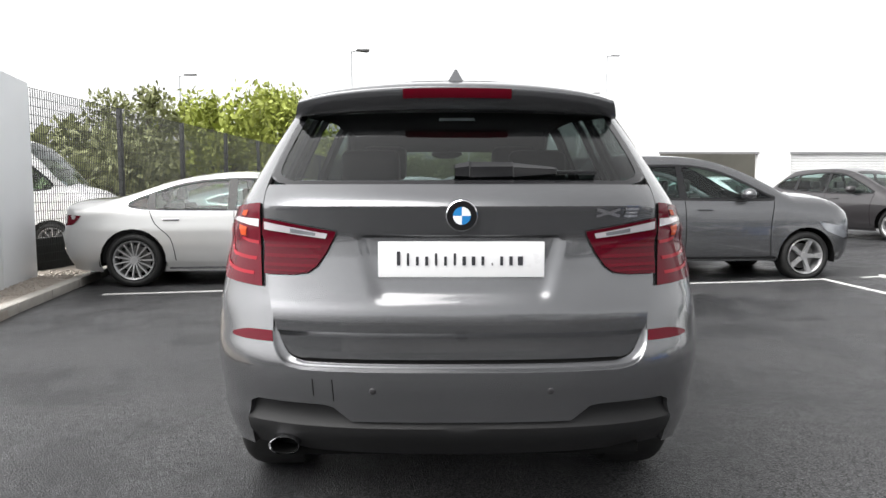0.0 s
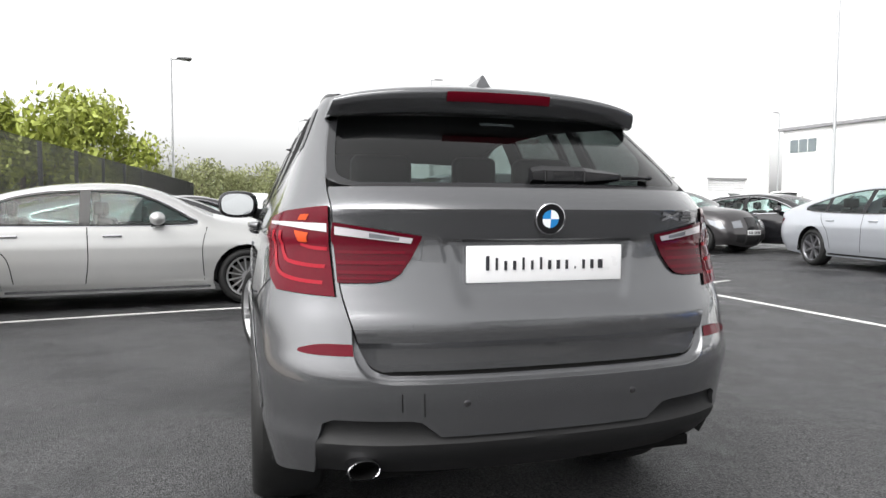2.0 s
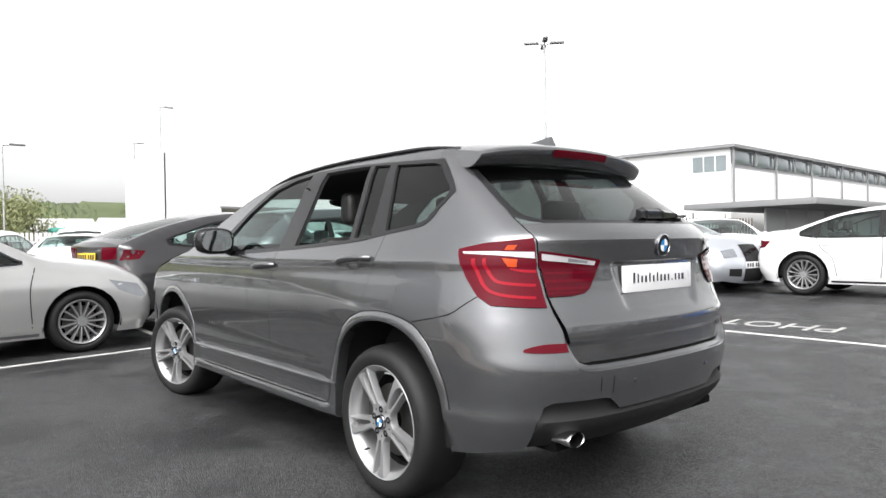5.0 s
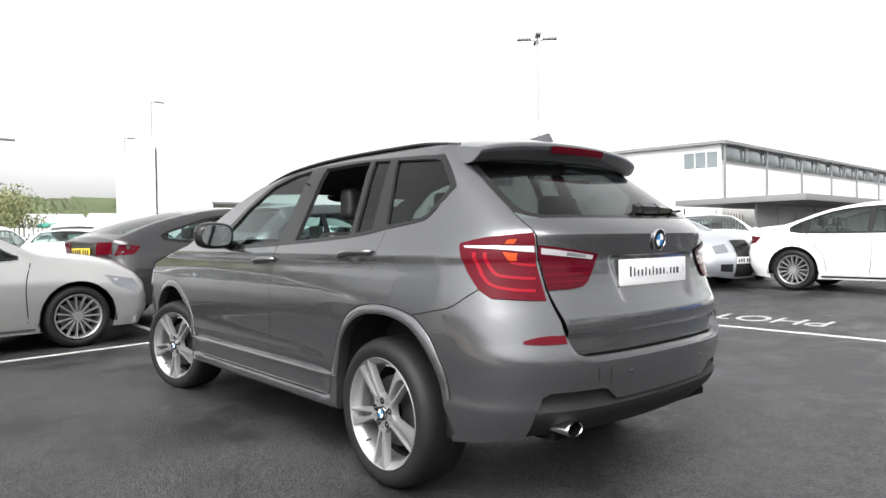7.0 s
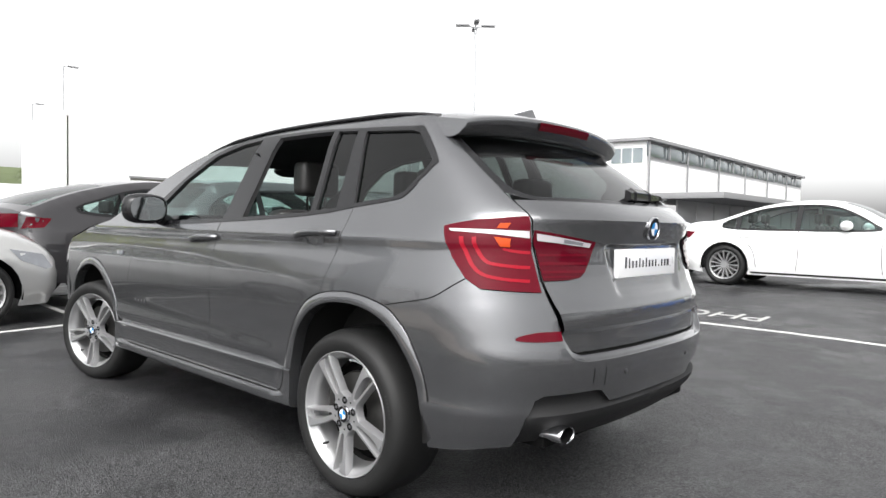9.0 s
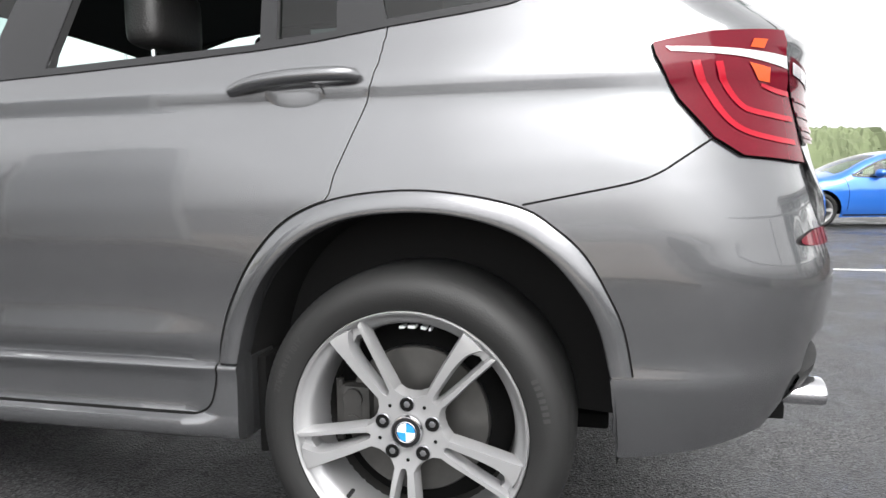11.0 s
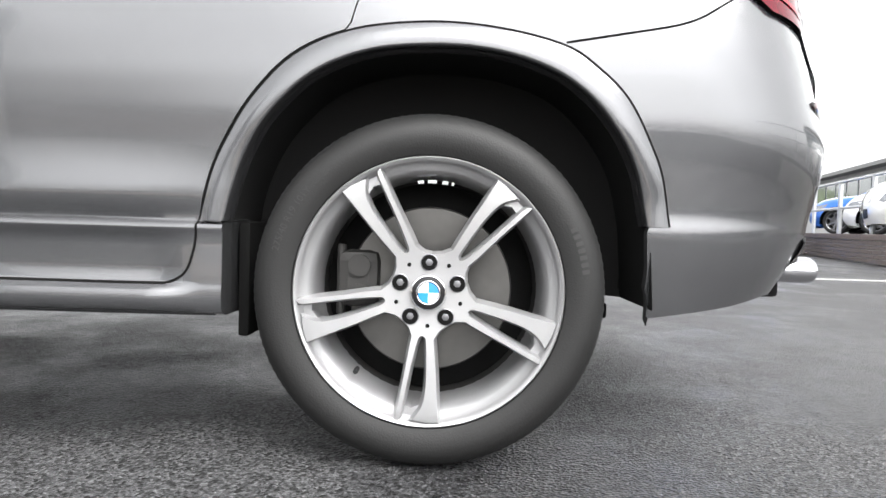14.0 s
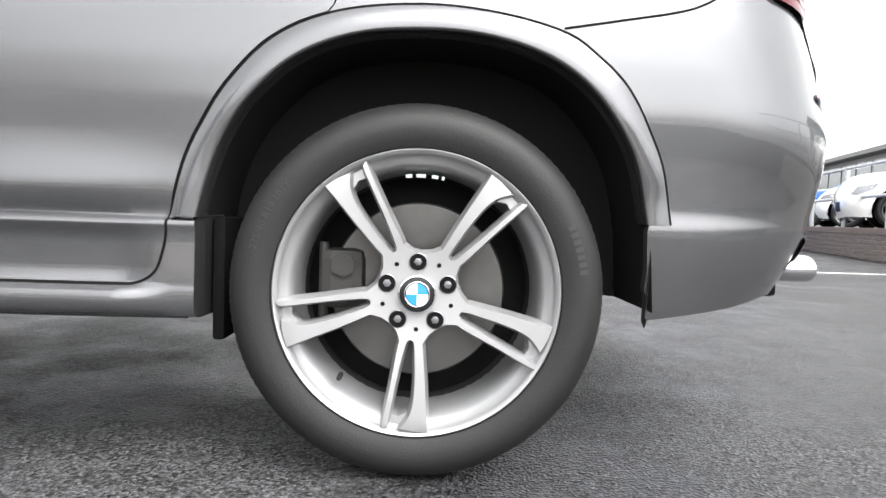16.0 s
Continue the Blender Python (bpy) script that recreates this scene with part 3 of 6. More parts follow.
    # shuts, handles, sill strip
    ym = s["cuts"][1] if len(s["cuts"]) > 1 else (s["cuts"][0] if s["cuts"] else 2.0)
    for ln in ([(ym + .02, belt - .03), (ym + .03, .6), (ym, .32)], [(ra + .12, .34), (ra + .06, .62), (.28, .80), (.20, belt - .02)], [(wb - ra - .10, .32), (wb - ra - .12, .7), (wb - ra - .06, belt - .04)]):
        if kind != "van":
            panel("door_gap", strip2d(curve(ln, 4), 0.010), M["gap"], off=0.002, step=.05)
    panel("sill_strip", strip2d([(ra + .03, floor_z + .04), (wb - ra - .03, floor_z + .04)], 0.03), M["chrome"] if kind == "saloon" else M["trim"], off=0.008, step=.1)
    for yh in ((ym - .75, ym + .28) if kind != "van" else (2.3,)):
        for sg in (-1, 1):
            bm = bmesh.new()
            xh = float(side([(yh, belt - .14)])[0])
            box(bm, sg * (xh + .012) - .012, yh - .10, belt - .155, sg * (xh + .012) + .012, yh + .10, belt - .125, .009)
            part("door_handle", bm, M["chrome"] if kind == "saloon" else pnt, car)
    # door mirrors
    for sg in (-1, 1):
        bm = bmesh.new()
        ymir = s["front"][1] - .62
        xm = w0 * .93
        bmesh.ops.create_uvsphere(bm, u_segments=16, v_segments=10, radius=1, matrix=Matrix.LocRotScale((sg * (xm + .09), ymir, belt + .06), None, (.12, .09, .08)))
        box(bm, sg * (xm - .08), ymir - .02, belt - .0, sg * (xm + .05), ymir + .04, belt + .04, .01)
        part("door_mirror", bm, pnt, car)
    # number plates with plain bars
    for fr in (0, 1):
        zz = .50 if fr else max(.72, s["deck"][0] - .12)
        i = min((q for q in range(len(S)) if (S[q, 0] > wb / 2) == bool(fr)), key=lambda q: abs(S[q, 1] - zz))
        yb = S[i, 0] + (bow[i] + .008) * (1 if fr else -1)
        bm = bmesh.new()
        box(bm, -.26, yb - .006, zz - .055, .26, yb + .006, zz + .055, .003)
        pl = part("number_plate", bm, M["plate"] if fr else M[plate], car, "white number plate" if fr or plate == "plate" else "yellow number plate")
        bm = bmesh.new()
        for q in range(7):
            x = -.21 + .066 * q + (.03 if q > 3 else 0)
            box(bm, x - .02, yb - .009, zz - .035, x + .02, yb + .009, zz + .035)
        part("plate_bars", bm, M["ink"], pl, smooth=False)
    # cabin
    bm = bmesh.new()
    cab0, cab1 = y0 + .35, s["front"][1] + .1
    box(bm, -w0 * .84, cab0, .30, w0 * .84, cab1, belt - .12, .05)
    part("cabin_tub", bm, M["cabin"], car)
    zs = belt - .16
    for sg in (-1, 1):
        for ys in ((.35, 1.38) if kind != "van" else (2.2,)):
            bm = bmesh.new()
            box(bm, sg * .37 - .23, ys - .06, zs - .3, sg * .37 + .23, ys + .10, zs + .22, .05, 3)
            box(bm, sg * .37 - .13, ys - .10, zs + .25, sg * .37 + .13, ys + .0, zs + .42, .04, 3)
            tube(bm, (sg * .37, ys - .04, zs + .15), (sg * .37, ys - .05, zs + .3), .02)
            part("seat", bm, M["leather"], car)
    # wheels and dark arches
    for yc, st in ((0.0, 0.0), (wb, steer)):
        for sg in (-1, 1):
            put_wheel(car, style, sg * (w0 - .035), yc, st)
            v, f = lathe([(0, ra + .01), (.34, ra + .01), (.34, 0)], 32)
            f = [q for q in f if min(v[i][2] for i in q) > .22 - wr]
            mesh_ob("arch_liner", [(sg * (w0 - .03 - a), b + yc, c + wr) for a, b, c in v], f, M["gap"], car)
    return car


def inset(poly, d):
    """The polygon drawn in by d."""
    P = [Vector(p) for p in poly]
    n = len(P)
    area = sum(P[i].x * P[(i + 1) % n].y - P[(i + 1) % n].x * P[i].y for i in range(n))
    sg = 1 if area > 0 else -1
    out = []
    for i in range(n):
        t = (P[(i + 1) % n] - P[i - 1])
        t = t.normalized() if t.length > 1e-9 else Vector((1, 0))
        out.append(tuple(P[i] + Vector((-t.y, t.x)) * d * sg))
    return out

# ---- the grey suv: its skin as a surface over (way round, height) ----
NSUP = 2.7
LQ = 0.75


def smooth_table(pts, blur=0.012):
    z = np.arange(0.2, 1.75, 0.004)
    v = np.interp(z, [p[0] for p in pts], [p[1] for p in pts])
    k = max(1, int(blur / 0.004))
    ker = np.ones(2 * k + 1) / (2 * k + 1)
    return z, np.convolve(np.pad(v, k, mode="edge"), ker, "valid")


GH = [(1.02, .845), (1.052, .841), (1.070, .8485), (1.09, .841), (1.13, .824), (1.18, .801), (1.25, .770), (1.383, .711), (1.5, .660), (1.56, .625), (1.60, .590), (1.63, .55), (1.7, .47)]
W_DOOR = smooth_table([(.2, .80), (.28, .835), (.295, .862), (.33, .874), (.342, .866), (.352, .857), (.44, .860), (.453, .866), (.465, .846), (.478, .850), (.490, .858), (.505, .8655), (.522, .867), (.55, .863), (.58, .860), (.62, .860), (.68, .866), (.75, .871), (.82, .872), (.90, .867), (.97, .857)] + GH, .008)
W_TAIL = smooth_table([(.2, .79), (.309, .832), (.40, .853), (.466, .8665), (.479, .8670), (.488, .8630), (.512, .8625), (.545, .866), (.60, .872), (.68, .880), (.76, .8815), (.84, .879), (.90, .872), (.97, .857)] + GH, .006)
Y_BODY = smooth_table([(.2, -.78), (.33, -.86), (.40, -.90), (.48, -.935), (.60, -.958), (.655, -.962), (.70, -.952), (.74, -.938), (.78, -.928), (.83, -.917), (.885, -.903), (.95, -.895), (1.05, -.890), (1.075, -.890), (1.16, -.910), (1.185, -.893), (1.21, -.864), (1.235, -.830), (1.30, -.735), (1.38, -.618), (1.45, -.507), (1.5, -.425), (1.58, -.33), (1.7, -.2)], .012)
Y_GATE = smooth_table([(.2, -.90), (.66, -.924), (.70, -.924), (.745, -.922), (.757, -.922), (.766, -.938), (.80, -.939), (.83, -.936), (.86, -.924), (.90, -.912), (.95, -.901), (1.0, -.893), (1.05, -.890), (1.075, -.890), (1.16, -.912), (1.185, -.893), (1.21, -.864), (1.235, -.830), (1.30, -.735), (1.38, -.618), (1.45, -.507), (1.5, -.425), (1.58, -.33), (1.7, -.2)], .006)
Y_SKIRT = smooth_table([(.2, -.80), (.34, -.83), (.38, -.875), (.42, -.915), (.455, -.935), (.47, -.934), (.485, -.918), (.54, -.922), (.6, -.93)], .008)
D_CORNER = smooth_table([(.2, .41), (.3, .44), (.5, .48), (.70, .48), (.80, .48), (1.0, .53), (1.12, .57), (1.2, .54), (1.3, .44), (1.4, .35), (1.5, .26), (1.6, .2)], .02)


def tab(t, z):
    return np.interp(z, t[0], t[1])


def plate_recess(x, z):
    hw = .345 - .28 * (1.065 - z)
    s = np.clip((hw - np.abs(x)) / .055, 0, 1) * np.clip((1.073 - z) / .012, 0, 1)
    d = np.clip((z - .856) / .036, 0, 1)
    e = s * s * (3 - 2 * s) * d * d * (3 - 2 * d)
    return .015 * e


def skin(q, z, rear=Y_BODY, recess=False):
    q, z = np.asarray(q, float), np.asarray(z, float)
    yr, d = tab(rear, z), tab(D_CORNER, z)
    th = np.clip(1 + q / LQ, 0, 1) ** 1.35 * math.pi / 2
    c = np.cos(th).clip(0, 1) ** (2 / NSUP)
    y = yr + d * (1 - c) + np.clip(q, 0, None)
    b = np.clip((y - .10) / .60, 0, 1)
    b = b * b * (3 - 2 * b)
    w = tab(W_TAIL, z) * (1 - b) + tab(W_DOOR, z) * b
    w = w * (1 - .02 * np.clip((y - .6) / 2, 0, 1.3) ** 2 * np.clip((z - .9) / .4, 0, 1.2))
    k = np.clip((-.05 - y) / .5, 0, 1)
    w = w * (1 - .018 * k * k * (3 - 2 * k))
    x = w * np.sin(th) ** (2 / NSUP)
    if recess:
        y = y + plate_recess(x, z)
    return np.stack([x, y, z], -1)


def skin_off(q, z, off, rear=Y_BODY, recess=False):
    p = skin(q, z, rear, recess)
    if off:
        e = .004
        a = skin(np.asarray(q) + e, z, rear, recess) - skin(np.asarray(q) - e, z, rear, recess)
        b = skin(q, np.asarray(z) + e, rear, recess) - skin(q, np.asarray(z) - e, rear, recess)
        n = np.cross(a, b)
        n /= np.linalg.norm(n, axis=-1)[..., None] + 1e-12
        n[p[..., 0] < 1e-4, 0] = 0
        p = p + n * off
    return p


def q_of_y(y, z):
    lo, hi = -LQ, 6.0
    for _ in range(36):
        m = (lo + hi) / 2
        if skin(m, z)[1] < y:
            lo = m
        else:
            hi = m
    return (lo + hi) / 2


def q_of_x(x, z):
    lo, hi = -LQ, 0.0
    for _ in range(30):
        m = (lo + hi) / 2
        if skin(m, z)[0] < x:
            lo = m
        else:
            hi = m
    return -LQ if x <= 0 else (lo + hi) / 2


def sy(pts, step=.04):
    return [(q_of_y(y, z), z) for y, z in finer(pts, step, False)]


def sx(pts, step=.04):
    return [(q_of_x(x, z), z) for x, z in finer(pts, step, False)]


suv = new("grey_suv")
tagged(suv, "grey metallic suv standing on damp asphalt with one rear window open", "car")


def hero_panel(nm, poly, material, holes=(), off=0.0, step=.03, parent=None, label="", rear=Y_BODY, recess=False, full=False, sides=(-1, 1), thick=0.0, sharp=40):
    v, f = fill2d(poly, holes, step)
    p = skin_off(v[:, 0], v[:, 1], off, rear, recess)
    obs = []
    if full:
        n = len(p)
        L = p.copy()
        L[:, 0] *= -1
        idx = []
        for i in range(n):
            idx.append(i if p[i, 0] < 2e-4 else n + i)
        vv = [tuple(a) for a in L] + [tuple(a) for a in p]
        ff = [tuple(idx[i] if idx[i] == i else i for i in t[::-1]) for t in f] + [tuple(idx[i] for i in t) for t in f]
        obs.append(mesh_ob(nm, vv, ff, material, parent or suv, label, sharp=sharp))
    else:
        for s in sides:
            vv = p.copy()
            vv[:, 0] *= s
            obs.append(mesh_ob(nm, vv, [t if s > 0 else t[::-1] for t in f], material, parent or suv, label, sharp=sharp))
    if thick:
        for o in obs:
            seen = collections.Counter(k for p in o.data.polygons for k in p.edge_keys)
            for e in o.data.edges:
                if seen[e.key] == 1:
                    e.use_edge_sharp = True
            o.data.materials.append(M["cabin"])
            sm = o.modifiers.new("thickness", "SOLIDIFY")
            sm.thickness, sm.offset, sm.material_offset, sm.material_offset_rim = thick, -1, 1, 1
    return obs


def arch(yc, a, b, z0=.30, n=40, zc=.345):
    """Points over a wheel opening from its front foot to its rear foot."""
    t0 = math.asin((z0 - zc) / b)
    return [(yc + a * math.copysign(abs(math.cos(t)) ** .92, math.cos(t)), zc + b * math.sin(t)) for t in np.linspace(t0, math.pi - t0, n)]


def resample(pts, n):
    """n points at even steps along a line."""
    q = np.array(pts, float)
    d = np.concatenate([[0], np.cumsum(np.hypot(*np.diff(q, axis=0).T))])
    t = np.linspace(0, d[-1], n)
    return list(zip(np.interp(t, d, q[:, 0]), np.interp(t, d, q[:, 1])))


# edges of the rear wheel-arch flare, which is fuller towards the back
FLARE_OUT = resample(curve([(.441, .470), (.419, .564), (.387, .634), (.333, .716), (.255, .791), (.145, .836), (0, .852), (-.13, .842), (-.245, .815), (-.305, .778), (-.365, .722), (-.413, .638), (-.440, .574), (-.458, .482)], 6), 72)
FLARE_IN = resample(curve([(.394, .470), (.377, .540), (.349, .611), (.302, .681), (.223, .752), (.120, .794), (0, .807), (-.11, .800), (-.211, .772), (-.287, .726), (-.348, .658), (-.390, .582), (-.414, .482)], 6), 72)
FLARE_MID = [((a + c) / 2, (b + d) / 2) for (a, b), (c, d) in zip(FLARE_OUT, FLARE_IN)]
ROOF_EDGE = curve([(-.30, 1.582), (0, 1.60), (.6, 1.612), (1.0, 1.603), (1.4, 1.562), (1.7, 1.50), (2.0, 1.40), (2.3, 1.272), (2.6, 1.13)], 5)
GATE_EDGE = curve([(.50, .677), (.545, .692), (.575, .735), (.60, .81), (.628, .92), (.642, 1.05), (.648, 1.16), (.652, 1.235), (.635, 1.36), (.603, 1.49)], 4)
SKIRT_TOP = [(.70, .345), (.695, .48), (.685, .525), (.655, .541), (.44, .541), (.405, .535), (.345, .487), (0, .487)]
LEDGE = curve([(.50, .652), (.560, .668), (.596, .722), (.600, .81)], 4)
WIN_F = [(1.90, 1.125), (1.93, 1.20), (1.72, 1.37), (1.45, 1.505), (1.22, 1.555), (1.03, 1.572), (1.09, 1.145), (1.12, 1.14)]
WIN_R = [(.905, 1.152), (.865, 1.57), (.60, 1.570), (.405, 1.566), (.345, 1.185), (.36, 1.178)]
WIN_D = [(.305, 1.186), (.365, 1.562), (.215, 1.552), (.165, 1.198)]
WIN_Q = [(.055, 1.216), (.155, 1.545), (-.15, 1.523), (-.20, 1.508), (-.315, 1.39), (-.31, 1.365), (-.225, 1.262), (-.17, 1.24)]

foot = [(.398, .30), (.398, .44)] + [p for p in FLARE_MID if p[1] > .50] + [(-.416, .47), (-.431, .305)]
out_poly = sy(foot[::1]) + sy([foot[-1], (-.436, .301), (-.60, .325), (-.70, .345)]) + sx(SKIRT_TOP)
out_poly += [(-LQ, z) for z in (.517, .543, .569, .595, .621, .652)] + sx([(x, .652) for x in np.linspace(.02, .48, 24)] + LEDGE[:-1] + GATE_EDGE[12:]) + sx([GATE_EDGE[-1], (.575, 1.56)])
out_poly += sy(ROOF_EDGE) + sy([(2.6, 1.128), (3.0, 1.055), (3.27, .985), (3.27, .30)]) + sy(arch(2.81, .415, .47)) + sy([(2.395, .283), (.42, .283)])
DOOR_R = [(.052, 1.205), (.061, 1.12), (.083, 1.04), (.122, .95), (.150, .885), (.160, .848)] + [(y + .005, z + .004) for y, z in FLARE_OUT[::-1] if y > .16] + [(.458, .455), (1.152, .455), (1.150, .50), (1.127, .9), (1.111, 1.05), (1.094, 1.125), (1.03, 1.34), (.985, 1.578), (.60, 1.578), (.18, 1.558), (.155, 1.50), (.075, 1.24)]
DOOR_F = [(1.158, .455), (2.246, .455), (2.236, .5), (2.196, .75), (2.116, .95), (2.056, 1.09), (1.99, 1.15), (1.98, 1.20), (1.75, 1.378), (1.47, 1.513), (1.24, 1.565), (1.04, 1.580), (.990, 1.579), (1.035, 1.34), (1.099, 1.126), (1.117, 1.05), (1.133, .9), (1.156, .5)]
CUT = [sy(w + w[:1])[:-1] for w in (inset(DOOR_R, -.0028), inset(DOOR_F, -.0028), WIN_Q)]
hero_panel("body_shell", out_poly, M["grey"], CUT, step=.017, thick=.02, full=True)
hero_panel("rear_door", sy(DOOR_R + DOOR_R[:1])[:-1], M["grey"], [sy(w + w[:1])[:-1] for w in (WIN_R, WIN_D)], step=.017, thick=.02, label="grey metallic rear door")
hero_panel("front_door", sy(DOOR_F + DOOR_F[:1])[:-1], M["grey"], [sy(WIN_F + WIN_F[:1])[:-1]], step=.02, thick=.02, label="grey metallic front door")
for line in ([(.052, 1.205), (.083, 1.04), (.122, .95), (.160, .848)], [(1.096, 1.125), (1.113, 1.05), (1.13, .9), (1.155, .46)], [(2.056, 1.09), (2.116, .95), (2.196, .75), (2.246, .46)]):
    hero_panel("door_seal", sy(strip2d(line, .03), .03), M["gap"], off=-.018, step=.03)

# wheel-arch flares
for yc in (0, 2.81):
    if yc:
        oo, ii = arch(yc, .458, .515, .470, 72), arch(yc, .412, .466, .470, 72)
        pr = arch(yc, .425, .48, .315, 36)
    else:
        oo, ii = FLARE_OUT, FLARE_IN
        pr = [(.404, .30), (.404, .44)] + [(y * 1.02, .345 + (z - .345) * 1.02) for y, z in FLARE_IN[2:-2]] + [(-.424, .47), (-.434, .32)]
    for s in (-1, 1):
        v, f = [], []
        for (y0, z0), (y1, z1) in zip(oo, ii):
            zz = max(z0, .53)
            xo = float(skin(q_of_y(y0, zz), zz)[0])
            xi = xo + .006 + .006 * max(0, min(1, (z1 - .5) / .2))
            for t, x in ((0, xo - .006), (.015, xo + .002), (.04, xo + .0035), (.5, (xo + xi) / 2 + .0028), (.90, xi + .001), (.965, xi - .0005), (1.0, xi - .006), (1.0, xi - .06)):
                v.append((s * x, y0 + (y1 - y0) * t, z0 + (z1 - z0) * t))
        for i in range(71):
            for j in range(7):
                q = (i * 8 + j, i * 8 + j + 1, i * 8 + j + 9, i * 8 + j + 8)
                f.append(q if s < 0 else q[::-1])
        mesh_ob("wheel_arch_flare", v, f, M["grey"], suv, sharp=50)
    hero_panel("flare_gap", sy(strip2d(oo, .006), .03), M["gap"], off=.002, step=.03)
    for s in (-1, 1):
        v, f = [], []
        for k, (y, z) in enumerate(pr):
            v += [(s * .848, y, z), (s * .60, y, z), (s * .56, yc + (y - yc) * .02, .345 + (z - .345) * .02)]
        for k in range(len(pr) - 1):
            for j in (0, 1):
                f.append((3 * k + j, 3 * k + 3 + j, 3 * k + 4 + j, 3 * k + 1 + j))
        mesh_ob("arch_liner", v, f, M["liner"], suv, "black ribbed plastic arch liner")

# rounded ledge of the bumper under the tailgate
ends = [((x, .652), (x, .677)) for x in np.linspace(-.48, .48, 50)]
side = list(zip(LEDGE, GATE_EDGE[:13]))
ends = [((-a[0], a[1]), (-b[0], b[1])) for a, b in side[::-1]] + ends + side
v, f = [], []
LEDGE_CUT = ((0, 0), (.05, .0012), (.12, .005), (.22, .011), (.36, .0165), (.6, .021), (1.0, .026), (1.1, .06))
for k, (a, b) in enumerate(ends):
    m = min(k, len(ends) - 1 - k)
    fade = min(1, .12 + m / 9)
    for t, o in LEDGE_CUT:
        x, z = a[0] + (b[0] - a[0]) * t, a[1] + (b[1] - a[1]) * t
        p = skin_off(q_of_x(abs(x), z), z, -o * fade)
        v.append((math.copysign(float(p[0]), x), float(p[1]), float(p[2])))
n = len(LEDGE_CUT)
for i in range(len(ends) - 1):
    for j in range(n - 1):
        f.append((i * n + j, (i + 1) * n + j, (i + 1) * n + j + 1, i * n + j + 1))
mesh_ob("bumper_ledge", v, f, M["grey"], suv, sharp=60)

# tailgate, glass and lamps
gate_poly = [(-LQ, z) for z in np.linspace(1.228, .69, 30)] + [(-LQ, .683)] + sx([(.02, .683), (.495, .683)] + [(x - .0035, z + .001) for x, z in GATE_EDGE[1:] if z < 1.232] + [(.645, 1.229)]) + sx([(.645, 1.229), (.02, 1.228)])
gate = hero_panel("tailgate", gate_poly, M["grey"], step=.010, rear=Y_GATE, recess=True, full=True, sharp=30, label="grey metallic tailgate with plate recess")[0]
hero_panel("tailgate_gap", sx([(0, .668), (.495, .668)] + [(x + .008, z - .004) for x, z in GATE_EDGE[1:13]]) + sx([(x - .016, z + .006) for x, z in GATE_EDGE[1:13]][::-1] + [(.49, .70), (0, .70)]), M["gap"], off=-.034, step=.03)
hero_panel("tailgate_gap", sx(GATE_EDGE[12:-1]) + sx([(x - .007, z + .003) for x, z in GATE_EDGE[12:-1]][::-1]), M["gap"], off=-.005, step=.03)
gl_edge = curve([(.595, 1.238), (.632, 1.262), (.630, 1.32), (.612, 1.41), (.588, 1.50)], 5)
glass_poly = [(-LQ, 1.505), (-LQ, 1.42), (-LQ, 1.33), (-LQ, 1.236)] + sx([(.02, 1.236), (.56, 1.236)] + gl_edge + [(.02, 1.505)])
bg = hero_panel("rear_window", glass_poly, M["glass_back"], off=-.003, step=.05, full=True, label="tinted rear window speckled with rain")[0]
bg.visible_shadow = False
hero_panel("window_sticker", [(-LQ, 1.488), (-LQ, 1.476)] + sx([(.066, 1.476), (.066, 1.488)]), M["lens"], off=-.010, step=.03, full=True, label="small pale sticker at the top of the glass")
hero_panel("window_frame", sx([(.0, 1.228), (.56, 1.228)] + [(x + .018, z) for x, z in gl_edge]) + sx(([(0, 1.243), (.55, 1.243)] + [(x - .02, z + .01) for x, z in gl_edge])[::-1]), M["gloss_trim"], off=-.001, step=.03)
hero_panel("rear_pillar", sx([(x + .012, z) for x, z in gl_edge]) + sx([(.570, 1.555)] + [(x - .004, z) for x, z in GATE_EDGE[::-1] if z > 1.24]), M["grey"], off=-.001, step=.03)

lo_out = sy([(-.487, 1.128), (-.492, 1.105), (-.535, 1.02), (-.60, .945), (-.655, .910)], .02) + sx([(.70, .902), (.640, .899), (.651, 1.05), (.652, 1.166), (.69, 1.163)], .02) + sy([(-.60, 1.152), (-.52, 1.136)], .02)
tl = hero_panel("tail_light", lo_out, M["lamp_red"], off=.009, step=.018, label="dark red tail light with white strip")
hero_panel("tail_light_rim", inset(lo_out, -.0010), M["gap"], off=.003, step=.03)


def lamp_piece(nm, poly, material, off, rear=Y_BODY, recess=False, lab=""):
    hero_panel(nm, poly, material, off=off, step=.015, rear=rear, label=lab)


lamp_piece("white_strip", sy([(-.51, 1.118), (-.52, 1.109)], .02) + sx([(.755, 1.103), (.70, 1.095), (.655, 1.090), (.655, 1.116), (.72, 1.117), (.75, 1.118)], .02), M["lamp_clear"], .0115, lab="clear white strip in the lamp")
Q0, Q1 = q_of_x(.655, 1.0), q_of_y(-.50, 1.05)
for line in ([(.80, 1.090), (.75, 1.03), (.68, .985), (.55, .957), (.3, .943), (.02, .938)], [(.66, 1.090), (.62, 1.04), (.55, 1.008), (.45, .996), (.2, .988), (.02, .986)], [(.34, 1.052), (.2, 1.042), (.02, 1.038)]):
    lamp_piece("light_guide", strip2d([(Q0 + a * (Q1 - Q0), z) for a, z in curve(line, 5)], .011), M["lamp_hot"], .0112, lab="bright red curved light guide")
